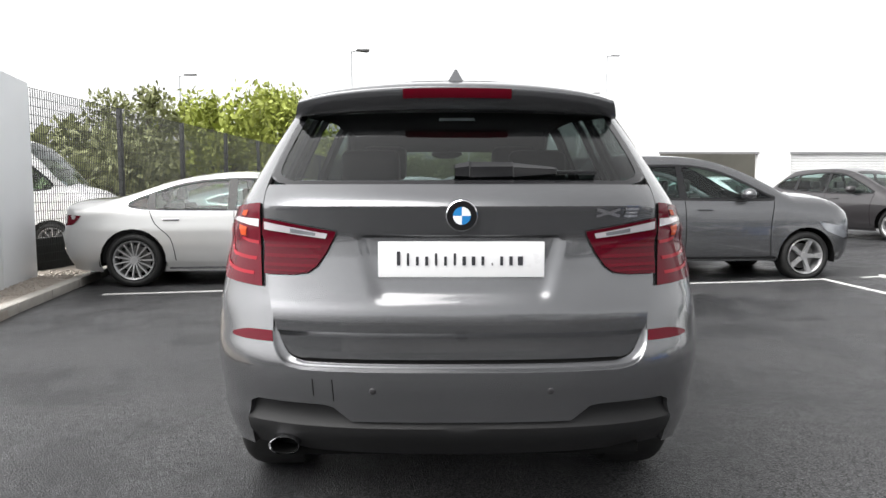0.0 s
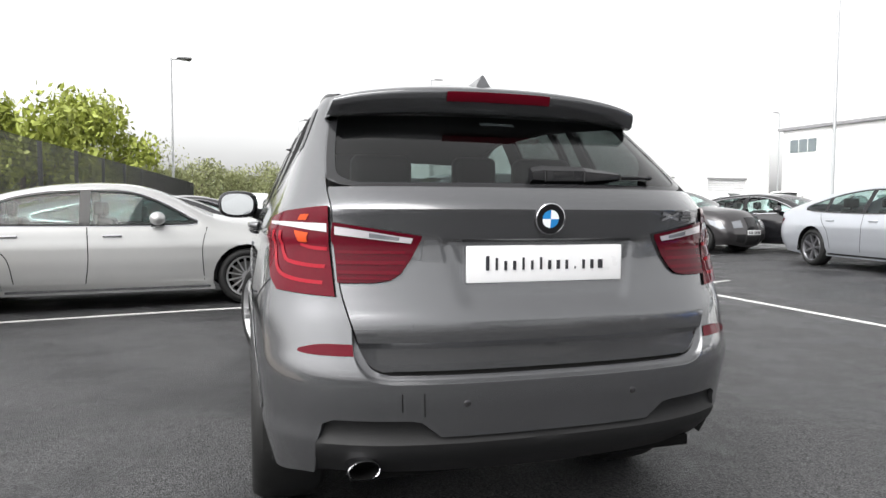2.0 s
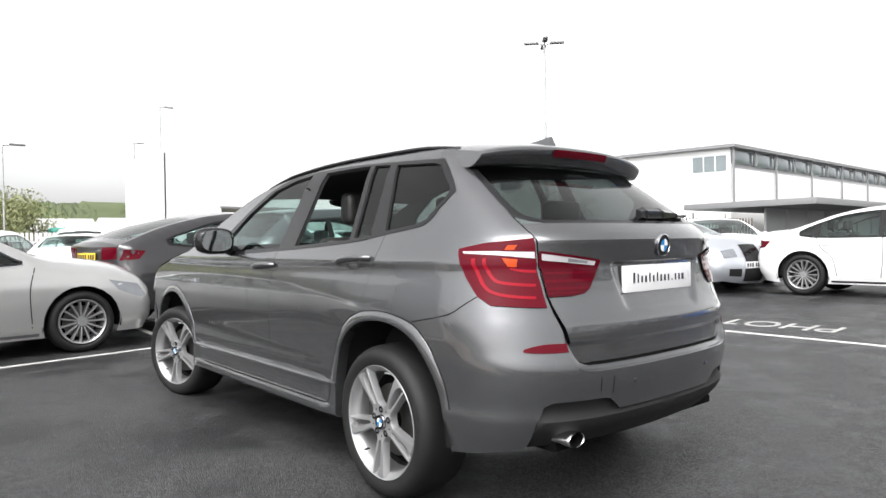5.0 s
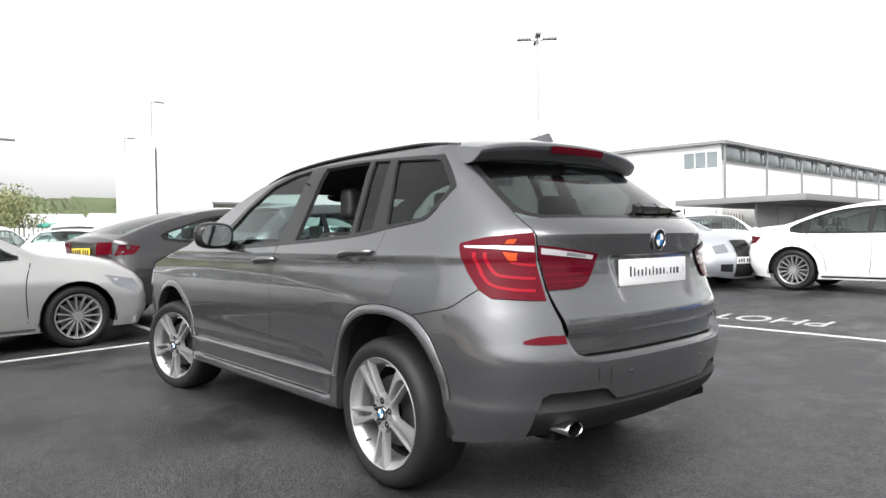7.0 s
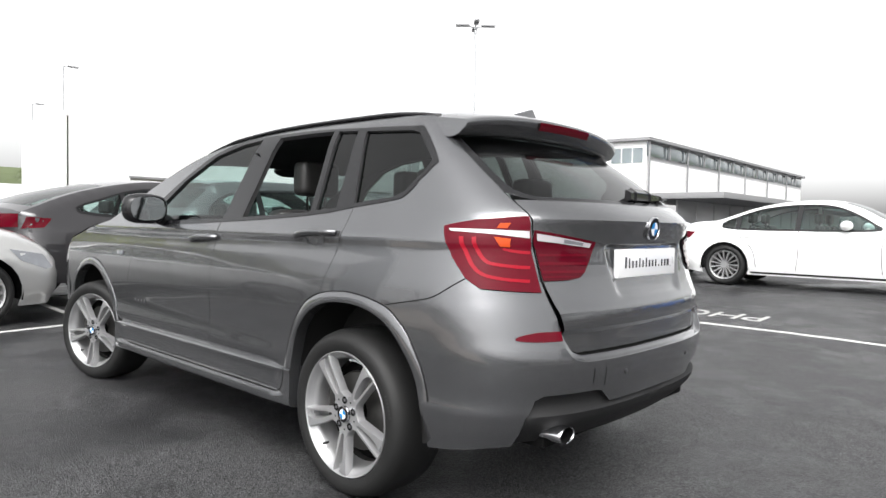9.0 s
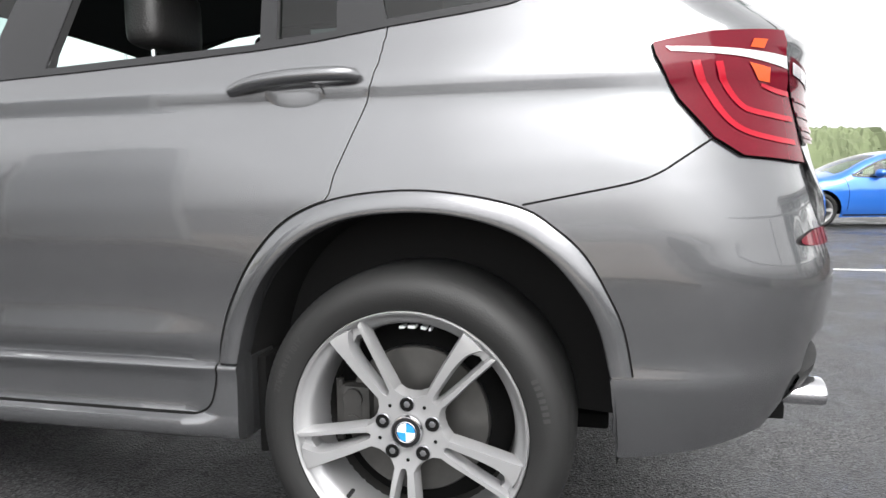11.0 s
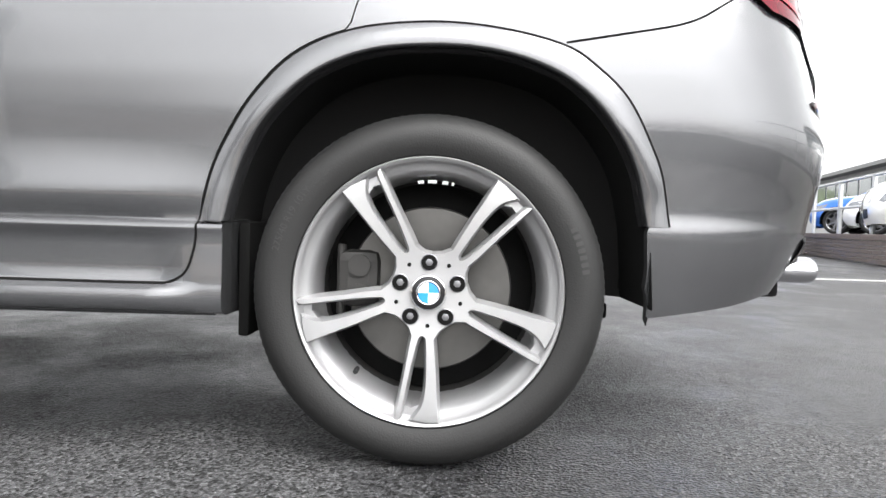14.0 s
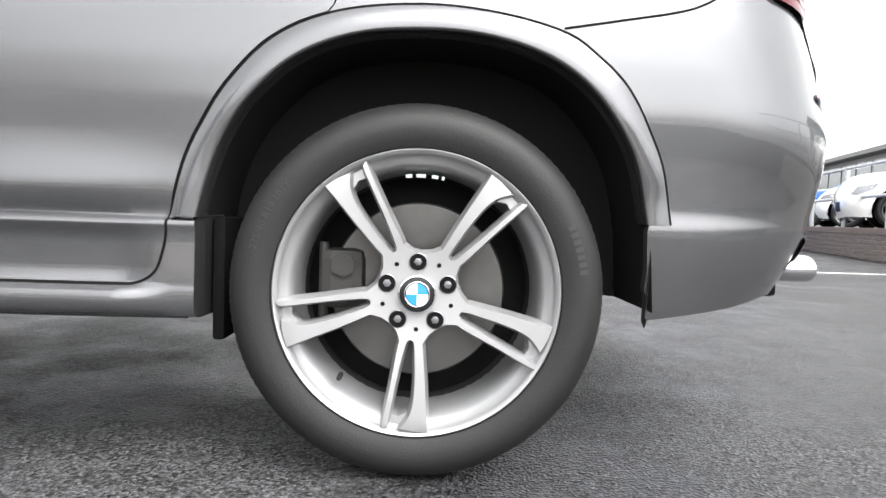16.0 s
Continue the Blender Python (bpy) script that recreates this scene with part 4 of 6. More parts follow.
lamp_piece("amber_panel", [(Q0 + a * (Q1 - Q0), z) for a, z in ((.32, 1.144), (.44, 1.142), (.45, 1.124), (.33, 1.124))], M["lamp_amber"], .0112, lab="amber indicator panel")
lamp_piece("amber_panel", [(Q0 + a * (Q1 - Q0), z) for a, z in ((.24, 1.086), (.44, 1.092), (.36, 1.062), (.25, 1.060))], M["lamp_amber"], .0112, lab="amber indicator panel")
li_in = sx([(.640, 1.120), (.50, 1.098), (.392, 1.081), (.396, 1.065), (.425, 1.01), (.455, .968), (.485, .948), (.53, .941), (.632, .939)], .02)
lamp2 = hero_panel("tail_light", li_in, M["lamp_deep"], off=.009, step=.018, rear=Y_GATE, label="dark red tail light with white strip")
lamp_piece("white_strip", sx([(.634, 1.108), (.50, 1.088), (.418, 1.074), (.424, 1.058), (.51, 1.068), (.634, 1.083)], .02), M["lamp_clear"], .0115, Y_GATE, lab="clear white strip in the lamp")
lamp_piece("reverse_lamp", sx([(.54, 1.090), (.455, 1.077), (.458, 1.066), (.54, 1.075)], .02), M["lens"], .0125, Y_GATE)
for a, b in ((1.035, .009), (1.005, .012), (.975, .010), (.955, .006)):
    x1 = .44 if a > 1 else (.46 if a > .96 else .49)
    lamp_piece("light_guide", sx([(.630, a), (x1, a), (x1, a - b), (.630, a - b)], .02), M["lamp_red"], .0112, Y_GATE, lab="bright red light guide")
hero_panel("rear_reflector", sx(curve([(.598, .764), (.68, .764), (.735, .752), (.748, .742), (.735, .735), (.68, .731), (.596, .731)], 3), .02), M["lamp_red"], off=.006, step=.02, label="red reflector strip in the bumper")

# lower bumper skirt in black
hero_panel("bumper_skirt", [(-LQ, z) for z in np.linspace(.49, .345, 10)] + sx([(.02, .345), (.66, .355), (.70, .345), (.702, .48), (.69, .53), (.655, .546), (.44, .546), (.40, .54), (.345, .492), (.02, .492)]), M["trim"], step=.02, rear=Y_SKIRT, full=True, label="black plastic rear skirt")
bm = bmesh.new()
box(bm, -.60, -.80, .33, .60, -.42, .37, .01)
box(bm, -.55, -.42, .26, .55, 3.3, .30, .01)
box(bm, -.80, .46, .284, .80, 2.34, .31, .01)
part("underbody", bm, M["gap"], suv)
# exhaust, left side only
v, f = lathe([(.004, .0385), (0, .0415), (.004, .044), (.012, .044), (.26, .041)], 32)
ex = mesh_ob("exhaust_tip", [(b * 1.12 - .568, a - .880, c * .70 + .393) for a, b, c in v], f, M["chrome"], suv, "oval chrome exhaust tip")
v, f = lathe([(.004, .0388), (.12, .037), (.12, 0)], 32)
mesh_ob("exhaust_bore", [(b * 1.12 - .568, a - .879, c * .70 + .393) for a, b, c in v], f, M["gap"], ex)
# parking sensors and tow cover
for x, z in ((.275, .592),):
    for s in (-1, 1):
        p = skin_off(q_of_x(x, z), z, .001)
        v, f = lathe([(-.001, 0), (-.001, .008), (.0, .0095), (.002, .0105)], 20)
        mesh_ob("parking_sensor", [(s * float(p[0]) + b, float(p[1]) + a, z + c) for a, b, c in v], f, M["anthracite"], suv)
hero_panel("tow_cover_gap", sx(strip2d([(.465, .625), (.462, .57)], .003)), M["gap"], off=.001, sides=(-1,))
hero_panel("tow_cover_gap", sx(strip2d([(.402, .625), (.398, .555)], .003)), M["gap"], off=.001, sides=(-1,))

# emblem, badge bars, plate
ge = float(skin(q_of_x(0, 1.132), 1.132, Y_GATE)[1])


def roundel(parent, m, r):
    """A plain roundel: chrome ring, black band, quartered blue and white middle; it faces -y before m."""
    v, f = lathe([(-.004, 0), (-.006, r * .6), (-.006, r * .92)], 40)
    base = mesh_ob("roundel", [m @ Vector((b, a, c)) for a, b, c in v], f, M["gloss_trim"], parent, "round enamel emblem")
    v, f = lathe([(-.002, r * .9), (-.008, r * .94), (-.006, r), (.004, r)], 40)
    mesh_ob("ring", [m @ Vector((b, a, c)) for a, b, c in v], f, M["chrome"], base)
    for k in range(4):
        vv = [m @ Vector((0, -.0085, 0))]
        n = 8
        for j in range(n + 1):
            a = (k + j / n) * math.pi / 2
            vv.append(m @ Vector((r * .56 * math.cos(a), -.0078, r * .56 * math.sin(a))))
        mesh_ob("quarter", vv, [(0, j + 1, j + 2) for j in range(n)], M["roundel_blue" if k % 2 else "roundel_white"], base, smooth=False)
    return base


roundel(suv, Matrix.Translation((0, ge - .004, 1.132)) @ pose(0, 0, 0, 6, 0, 0), .049)
for a, b, w in (((.425, 1.150), (.505, 1.128), .010), ((.425, 1.128), (.505, 1.150), .008), ((.525, 1.150), (.575, 1.150), .008), ((.525, 1.139), (.57, 1.139), .006), ((.52, 1.128), (.57, 1.128), .008)):
    v, f = fill2d(sx(strip2d([a, b], w)), (), .02)
    p = skin_off(v[:, 0], v[:, 1], .004, Y_GATE)
    mesh_ob("badge_bar", p, f, M["chrome"], suv, "chrome badge bar")
bm = bmesh.new()
box(bm, -.260, -.894, .938, .260, -.876, 1.050, .004)
plate = part("number_plate", bm, M["plate"], suv, "white show plate with dark bars")
plate.matrix_basis = Matrix.Translation((0, 0, 0))
for k, (w, h) in enumerate(((.024, .044), (.016, .038), (.020, .028), (.022, .028), (.016, .038), (.018, .028), (.016, .038), (.024, .028), (.026, .028), (.020, .028), (.008, .008), (.020, .028), (.024, .028), (.036, .028))):
    x = -.196 + k * .0292
    bm = bmesh.new()
    box(bm, x - w * .22, -.8965, .976, x + w * .22, -.892, .976 + h)
    part("plate_bar", bm, M["ink"], plate, smooth=False)

# roof, spoiler, rails, aerial
ry = [p for p in ROOF_EDGE if -.27 < p[0] < 1.72]
cols = np.linspace(-1, 1, 25)
v, f = [], []
for y, z in ry:
    e = skin(q_of_y(y, z), z)
    crown = .062 * np.clip((1.85 - y) / .5, .3, 1)
    for c in cols:
        v.append((c * e[0], y, z + crown * (1 - abs(c) ** 2.6)))
k = len(cols)
for i in range(len(ry) - 1):
    for j in range(k - 1):
        f.append((i * k + j, i * k + j + 1, (i + 1) * k + j + 1, (i + 1) * k + j))
mesh_ob("roof", v, f, M["grey"], suv)
mesh_ob("headliner", [(x * .97, y, z - .035) for x, y, z in v], f, M["cabin"], suv)
sec = curve([(-.20, 1.6385), (-.30, 1.630), (-.43, 1.603), (-.468, 1.590), (-.478, 1.578), (-.472, 1.555), (-.455, 1.528), (-.435, 1.506), (-.395, 1.500), (-.33, 1.52)], 3)
v, f = [], []
xs = np.linspace(-.618, .618, 41)
for x in xs:
    t = abs(x) / .618
    for y, z in sec:
        up = (z - 1.50) / .14
        v.append((x * (1 - .06 * max(0, up)), y + .055 * t ** 2.4 * (1 if y < -.3 else .6) + .015 * t ** 8, z + .008 - (.020 + .030 * max(0, up)) * t ** 2.4 - .012 * t ** 10 * max(0, up)))
k = len(sec)
for i in range(len(xs) - 1):
    for j in range(k - 1):
        f.append((i * k + j, i * k + j + 1, (i + 1) * k + j + 1, (i + 1) * k + j))
f += [tuple(range(k)), tuple(range((len(xs) - 1) * k, len(xs) * k))[::-1]]
sp = mesh_ob("roof_spoiler", v, f, M["grey"], suv, "grey roof spoiler over the rear window")
v, f = [], []
for x in np.linspace(-.20, .20, 13):
    t = abs(x) / .612
    for y, z in ((-.482, 1.576), (-.480, 1.562), (-.470, 1.542)):
        v.append((x, y - .003 + .055 * t ** 2.4, z + .008 - .04 * t ** 2.4))
for i in range(12):
    for j in range(2):
        f.append((i * 3 + j, i * 3 + j + 1, i * 3 + j + 4, i * 3 + j + 3))
mesh_ob("brake_light", v, f, M["lamp_red"], sp, "long red high-level brake light")


def pipe(name, pts, r, material, parent, label="", flat=1.0):
    """A round bar that follows 3D points."""
    P = [Vector(p) for p in pts]
    v, f = [], []
    n = 10
    for i, p in enumerate(P):
        d = (P[min(i + 1, len(P) - 1)] - P[max(i - 1, 0)]).normalized()
        s = d.cross(Vector((0, 0, 1))).normalized()
        u = s.cross(d)
        for j in range(n):
            a = 6.2832 * j / n
            v.append(tuple(p + s * r * flat * math.cos(a) + u * r * math.sin(a)))
    for i in range(len(P) - 1):
        for j in range(n):
            f.append((i * n + j, i * n + (j + 1) % n, (i + 1) * n + (j + 1) % n, (i + 1) * n + j))
    f += [tuple(range(n)), tuple(range(len(v) - n, len(v)))[::-1]]
    return mesh_ob(name, v, f, material, parent, label)


for s in (-1, 1):
    pts = []
    for y, z in ROOF_EDGE:
        if -.26 < y < 1.62:
            e = skin(q_of_y(y, z), z)
            up = -.004 + .019 * min(1, (y + .26) / .30, (1.62 - y) / .3)
            pts.append((s * (e[0] - .015), y, z + up))
    pipe("roof_rail", pts, .012, M["gloss_trim"], suv, "gloss black roof rail", 1.4)
bm = bmesh.new()
vs = [bm.verts.new(p) for p in ((-.030, -.30, 1.630), (.030, -.30, 1.630), (.03, -.10, 1.645), (-.03, -.10, 1.645), (-.004, -.292, 1.676), (.004, -.292, 1.676), (.006, -.22, 1.664), (-.006, -.22, 1.664))]
for q in ((0, 1, 5, 4), (1, 2, 6, 5), (2, 3, 7, 6), (3, 0, 4, 7), (4, 5, 6, 7)):
    bm.faces.new([vs[i] for i in q])
bmesh.ops.translate(bm, vec=(0, 0, .009), verts=bm.verts[:])
part("aerial_fin", bm, M["grey"], suv)
# wiper
bm = bmesh.new()
for a, b, h0, h1 in ((-.02, .03, .024, .033), (.03, .17, .033, .031), (.17, .31, .031, .014), (.31, .45, .007, .005)):
    za, zb = 1.268, 1.270
    pa, pb = skin(q_of_x(max(a, 0), za), za), skin(q_of_x(b, zb), zb)
    v4 = []
    for x, y, z, h in ((a, pa[1], za, h0), (b, pb[1], zb, h1)):
        for dy, dz in ((-.035, -h * .5), (-.035, h * .5), (-.012, h), (-.008, -h)):
            v4.append(bm.verts.new((x, y + dy, z + dz)))
    for j in range(4):
        bm.faces.new((v4[j], v4[(j + 1) % 4], v4[4 + (j + 1) % 4], v4[4 + j]))
    bm.faces.new(v4[:4])
    bm.faces.new(v4[4:][::-1])
bmesh.ops.remove_doubles(bm, verts=bm.verts[:], dist=.0005)
bmesh.ops.bevel(bm, geom=bm.edges[:], offset=.005, segments=2, affect="EDGES", clamp_overlap=True)
part("rear_wiper", bm, M["gloss_trim"], suv, "black rear wiper with cover")

# side glass, trims, gaps, handles
for nm, w, gm in (("front_door_window", WIN_F, "glass_clear"), ("fixed_rear_window", WIN_D, "glass_tint"), ("quarter_window", WIN_Q, "glass_tint")):
    for o in hero_panel(nm, sy(w + w[:1])[:-1], M[gm], off=-.010, step=.08):
        o.visible_shadow = False
for o in hero_panel("rear_door_window", sy(WIN_R + WIN_R[:1])[:-1], M["glass_tint"], off=-.010, step=.08, sides=(1,)):
    o.visible_shadow = False
DLO = curve([(1.99, 1.106), (1.1, 1.126), (.35, 1.163), (.05, 1.199), (-.17, 1.226), (-.245, 1.252), (-.334, 1.362), (-.338, 1.396), (-.215, 1.527), (-.15, 1.542), (.16, 1.562), (.60, 1.586), (1.04, 1.587), (1.24, 1.573), (1.47, 1.522), (1.75, 1.385), (1.99, 1.21)], 3, True)
hero_panel("window_surround", sy(DLO + DLO[:1])[:-1], M["gloss_trim"], [sy(w + w[:1])[:-1] for w in (WIN_F, WIN_R, WIN_D, WIN_Q)], off=.003, step=.035, label="gloss black window surround")
hero_panel("bumper_gap", sy(strip2d(curve([(-.245, .822), (-.35, .842), (-.45, .862), (-.50, .880), (-.54, .905), (-.60, .945)], 4), .004), .03), M["gap"], off=.0012, step=.02)
for yh, zh in ((.245, 1.082), (1.25, 1.035)):
    for s in (-1, 1):
        e = skin(q_of_y(yh, zh), zh)
        q0 = curve([(.002, -.14, .010), (.024, -.118, .012), (.032, -.07, .012), (.034, .0, .010), (.030, .07, .004), (.018, .115, -.003), (-.002, .15, -.008)], 3)
        pipe("door_handle", [(s * (e[0] + a), yh + b, zh + c) for a, b, c in q0], .0150, M["grey"], suv, "grey metallic pull handle")
        hero_panel("handle_cup", sy([(yh + .07 * math.cos(a), zh - .022 + .028 * math.sin(a)) for a in np.linspace(0, 6.28, 20, endpoint=False)]), M["grey"], off=.0012, step=.03, sides=(s,))
for s in (-1, 1):
    e = skin(q_of_y(2.33, .92), .92)
    bm = bmesh.new()
    box(bm, s * (e[0] + .004) - .006, 2.28, .90, s * (e[0] + .004) + .006, 2.36, .93, .005)
    part("side_indicator", bm, M["lens"], suv)
    e = skin(q_of_y(2.02, .63), .63)
    for k in range(4):
        bm = bmesh.new()
        box(bm, s * (e[0] + .001) - .003, 2.10 - k * .045, .62, s * (e[0] + .001) + .003, 2.075 - k * .045, .64)
        part("badge_bar", bm, M["chrome"], suv)
    # door mirror
    bm = bmesh.new()
    bmesh.ops.create_uvsphere(bm, u_segments=24, v_segments=14, radius=1, matrix=Matrix.LocRotScale((s * .955, 1.74, 1.195), Euler((0, 0, s * .15)), (.125, .085, .088)))
    for q in bm.verts:
        u, w = (q.co.x - s * .955) / .125, (q.co.z - 1.195) / .088
        k = math.hypot(u, w) / max(1e-6, (u ** 4 + w ** 4) ** .25)
        q.co.x, q.co.z = s * .955 + u * .125 * (.4 + .6 * k), 1.195 + w * .088 * (.4 + .6 * k)
    bmesh.ops.bisect_plane(bm, geom=bm.verts[:] + bm.edges[:] + bm.faces[:], plane_co=(s * .955, 1.69, 1.195), plane_no=(0, -1, 0), clear_outer=True)
    bmesh.ops.holes_fill(bm, edges=[e for e in bm.edges if e.is_boundary])
    mr = part("door_mirror", bm, M["gloss_trim"], suv, "black door mirror housing")
    bm = bmesh.new()
    bmesh.ops.create_circle(bm, cap_ends=True, segments=28, radius=1, matrix=Matrix.LocRotScale((s * .958, 1.680, 1.195), Euler((math.pi / 2 - .05, 0, 0)), (.098, .068, 1)))
    for q in bm.verts:
        u, w = (q.co.x - s * .958) / .098, (q.co.z - 1.195) / .068
        k = math.hypot(u, w) / max(1e-6, (u ** 4 + w ** 4) ** .25)
        q.co.x, q.co.z = s * .958 + u * .098 * (.4 + .6 * k), 1.195 + w * .068 * (.4 + .6 * k)
    part("mirror_glass", bm, M["mirror"], mr, "silvered mirror glass", smooth=False)
    bm = bmesh.new()
    tube(bm, (s * .80, 1.80, 1.125), (s * .90, 1.75, 1.15), .04, .03)
    part("mirror_foot", bm, M["trim"], mr)

# windscreen, bonnet and nose
ws = [p for p in ROOF_EDGE if p[0] >= 1.66]
cols = np.linspace(-1, 1, 13)
v, f = [], []
for y, z in ws:
    e = skin(q_of_y(y, z), z)
    v += [(c * e[0], y + .10 * (1 - c * c), z + .028 * (1 - c * c)) for c in cols]
for i in range(len(ws) - 1):
    for j in range(12):
        f.append((i * 13 + j, i * 13 + j + 1, (i + 1) * 13 + j + 1, (i + 1) * 13 + j))
mesh_ob("windscreen", v, f, M["glass_clear"], suv).visible_shadow = False
v, f = [], []
hood = [(2.58, 1.128), (2.8, 1.10), (3.0, 1.062), (3.27, .99), (3.45, .92), (3.58, .82)]
for y, z in hood:
    e = float(skin(q_of_y(min(y, 3.27), z), z)[0]) * (1 if y < 3.3 else (.93 if y < 3.5 else .80))
    v += [(c * e, y + .06 * (1 - c * c) * (y > 3.3), z + .045 * (1 - abs(c) ** 2.4)) for c in cols]
for i in range(len(hood) - 1):
    for j in range(12):
        f.append((i * 13 + j, i * 13 + j + 1, (i + 1) * 13 + j + 1, (i + 1) * 13 + j))
mesh_ob("bonnet", v, f, M["grey"], suv)
v, f = [], []
zs = [.30, .42, .56, .70, .82, .92, .985]
yf = [3.60, 3.66, 3.69, 3.68, 3.64, 3.52, 3.40]
th = np.linspace(-math.pi / 2, math.pi / 2, 25)
for z, y1 in zip(zs, yf):
    w = float(skin(q_of_y(3.26, z), z)[0])
    for t in th:
        v.append((w * math.copysign(abs(math.sin(t)) ** .8, t), 3.265 + (y1 - 3.265) * abs(math.cos(t)) ** .8, z))
for i in range(len(zs) - 1):
    for j in range(24):
        f.append((i * 25 + j, i * 25 + j + 1, (i + 1) * 25 + j + 1, (i + 1) * 25 + j))
mesh_ob("front_bumper", v, f, M["grey"], suv)

# cabin
bm = bmesh.new()
box(bm, -.78, .52, .40, .78, 2.3, .55, .03)
box(bm, -.54, -.62, .50, .54, .6, .62, .03)
box(bm, -.82, 1.95, .55, .82, 2.5, 1.10, .08, 3)
part("dashboard_and_floor", bm, M["cabin"], suv)
bm = bmesh.new()
box(bm, -.54, -.70, .55, .54, -.05, .90, .04)
part("boot_cover", bm, M["cabin"], suv)


def seat(x, y, z, w, rest):
    bm = bmesh.new()
    box(bm, x - w, y - .07, z - .65, x + w, y + .09, z, .06, 3)
    box(bm, x - w, y, z - .68, x + w, y + .5, z - .5, .06, 3)
    st = part("seat", bm, M["leather"], suv, "black leather seat")
    for hx in rest:
        bm = bmesh.new()
        box(bm, hx - .125, y - .09, z + .075, hx + .125, y + .03, z + .265, .045, 3)
        part("headrest", bm, M["leather"], st)
        for d in (-.06, .06):
            bm = bmesh.new()
            tube(bm, (hx + d, y - .03, z - .03), (hx + d, y - .03, z + .1), .007, n=8)
            part("headrest_post", bm, M["chrome"], st)


seat(-.37, .92, 1.20, .25, (-.37,))
seat(.37, .92, 1.20, .25, (.37,))
seat(0, -.02, 1.12, .52, (-.36, .36))
bm = bmesh.new()
bmesh.ops.create_uvsphere(bm, u_segments=16, v_segments=8, radius=1, matrix=Matrix.LocRotScale((0, 1.72, 1.47), None, (.11, .02, .035)))
part("inner_mirror", bm, M["trim"], suv)

# ---- double-spoke wheels of the suv ----


def mesh_data(name, v, f, material, sharp=35):
    me = bpy.data.meshes.new(name)
    me.from_pydata([tuple(p) for p in v], [], f)
    bm = bmesh.new()
    bm.from_mesh(me)
    bmesh.ops.recalc_face_normals(bm, faces=bm.faces[:])
    bm.to_mesh(me)
    bm.free()
    me.shade_smooth()
    me.set_sharp_from_angle(angle=radians(sharp))
    me.materials.append(material)
    return me


# tyre: x is outward negative; x = 0 lies in the rim lip's plane
TY = [(.012, .252), (-.004, .262), (-.010, .275), (-.013, .292), (-.012, .308), (-.004, .322), (.010, .334), (.024, .341), (.042, .3455), (.075, .349), (.13, .350), (.20, .349), (.235, .342), (.255, .325), (.262, .30), (.25, .26)]
v, f = lathe(TY, 240)
k = len(TY)
n = 120
tv = []
for i, (x, y, z) in enumerate(v):
    p = i % k
    j = i // k
    if p in (7, 8, 9) and j % 2 == 0:
        y, z = y * (1 - .0045), z * (1 - .0045)
    tv.append((x, y, z))
tyre_me = mesh_data("tyre", tv, f, M["rubber"], 28)
# raised ribs and worn lettering bars on the sidewall
rv, rf = [], []


def arc_bar(r0, r1, a0, a1, x0, h=.0012):
    m = max(2, int((a1 - a0) / .03) + 1)
    b = len(rv)
    for i in range(m + 1):
        a = a0 + (a1 - a0) * i / m
        for r in (r0, r1):
            rv.append((x0 - h, r * math.cos(a), r * math.sin(a)))
    for i in range(m):
        rf.append((b + 2 * i, b + 2 * i + 1, b + 2 * i + 3, b + 2 * i + 2))


def around(text, r0, height, start, turn, x0):
    """Raised writing that follows the sidewall: verts and faces of flat letters bent round the hub."""
    cu = bpy.data.curves.new("sidewall_text", "FONT")
    cu.body, cu.size = text, height * 1.4
    src = new("sidewall_text_source", cu)
    me = bpy.data.meshes.new_from_object(src.evaluated_get(bpy.context.evaluated_depsgraph_get()))
    bpy.data.objects.remove(src)
    b = len(rv)
    for q in me.vertices:
        a = start - turn * q.co.x / r0
        r = r0 + q.co.y
        rv.append((x0, -r * math.cos(a), r * math.sin(a)))
    rf.extend(tuple(b + k for k in p.vertices) for p in me.polygons)


around("275/40 R19 101Y", .293, .0135, radians(166), 1.0, -.0142)
letter_rubber = mat("rubber_lettering", (.017, .017, .017), .7, vary=.2)
letter_me = mesh_data("sidewall_text", rv, rf, letter_rubber)
BARS = []
for i in range(7):
    a = radians(26) - i * .046
    rv, rf = [], []
    arc_bar(.292, .306, math.pi - a, math.pi - a + .028, -.0132)
    BARS.append(mesh_data("sidewall_bar", rv, rf, letter_rubber))
# rim
RIM = [(.018, .250), (.004, .2585), (-.003, .2590), (-.006, .2565), (-.004, .2525), (.004, .249), (.012, .2445), (.020, .236), (.028, .229), (.05, .224), (.085, .2205), (.115, .219)]
v, f = lathe(RIM, 96)
rim_me = mesh_data("wheel", v, f, M["alloy"], 60)
# inner barrel of the alloy rim: its shade is put into a near-black colour
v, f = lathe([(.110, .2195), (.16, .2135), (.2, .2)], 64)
barrel_me = mesh_data("rim_barrel", v, f, M["iron_and_shade"])


def wheel_face(r):
    """Depth of the spokes' front face at a radius."""
    return np.interp(r, [0, .04, .07, .11, .16, .21, .24, .26], [.009, .009, .0075, .003, -.001, -.004, -.005, -.003])


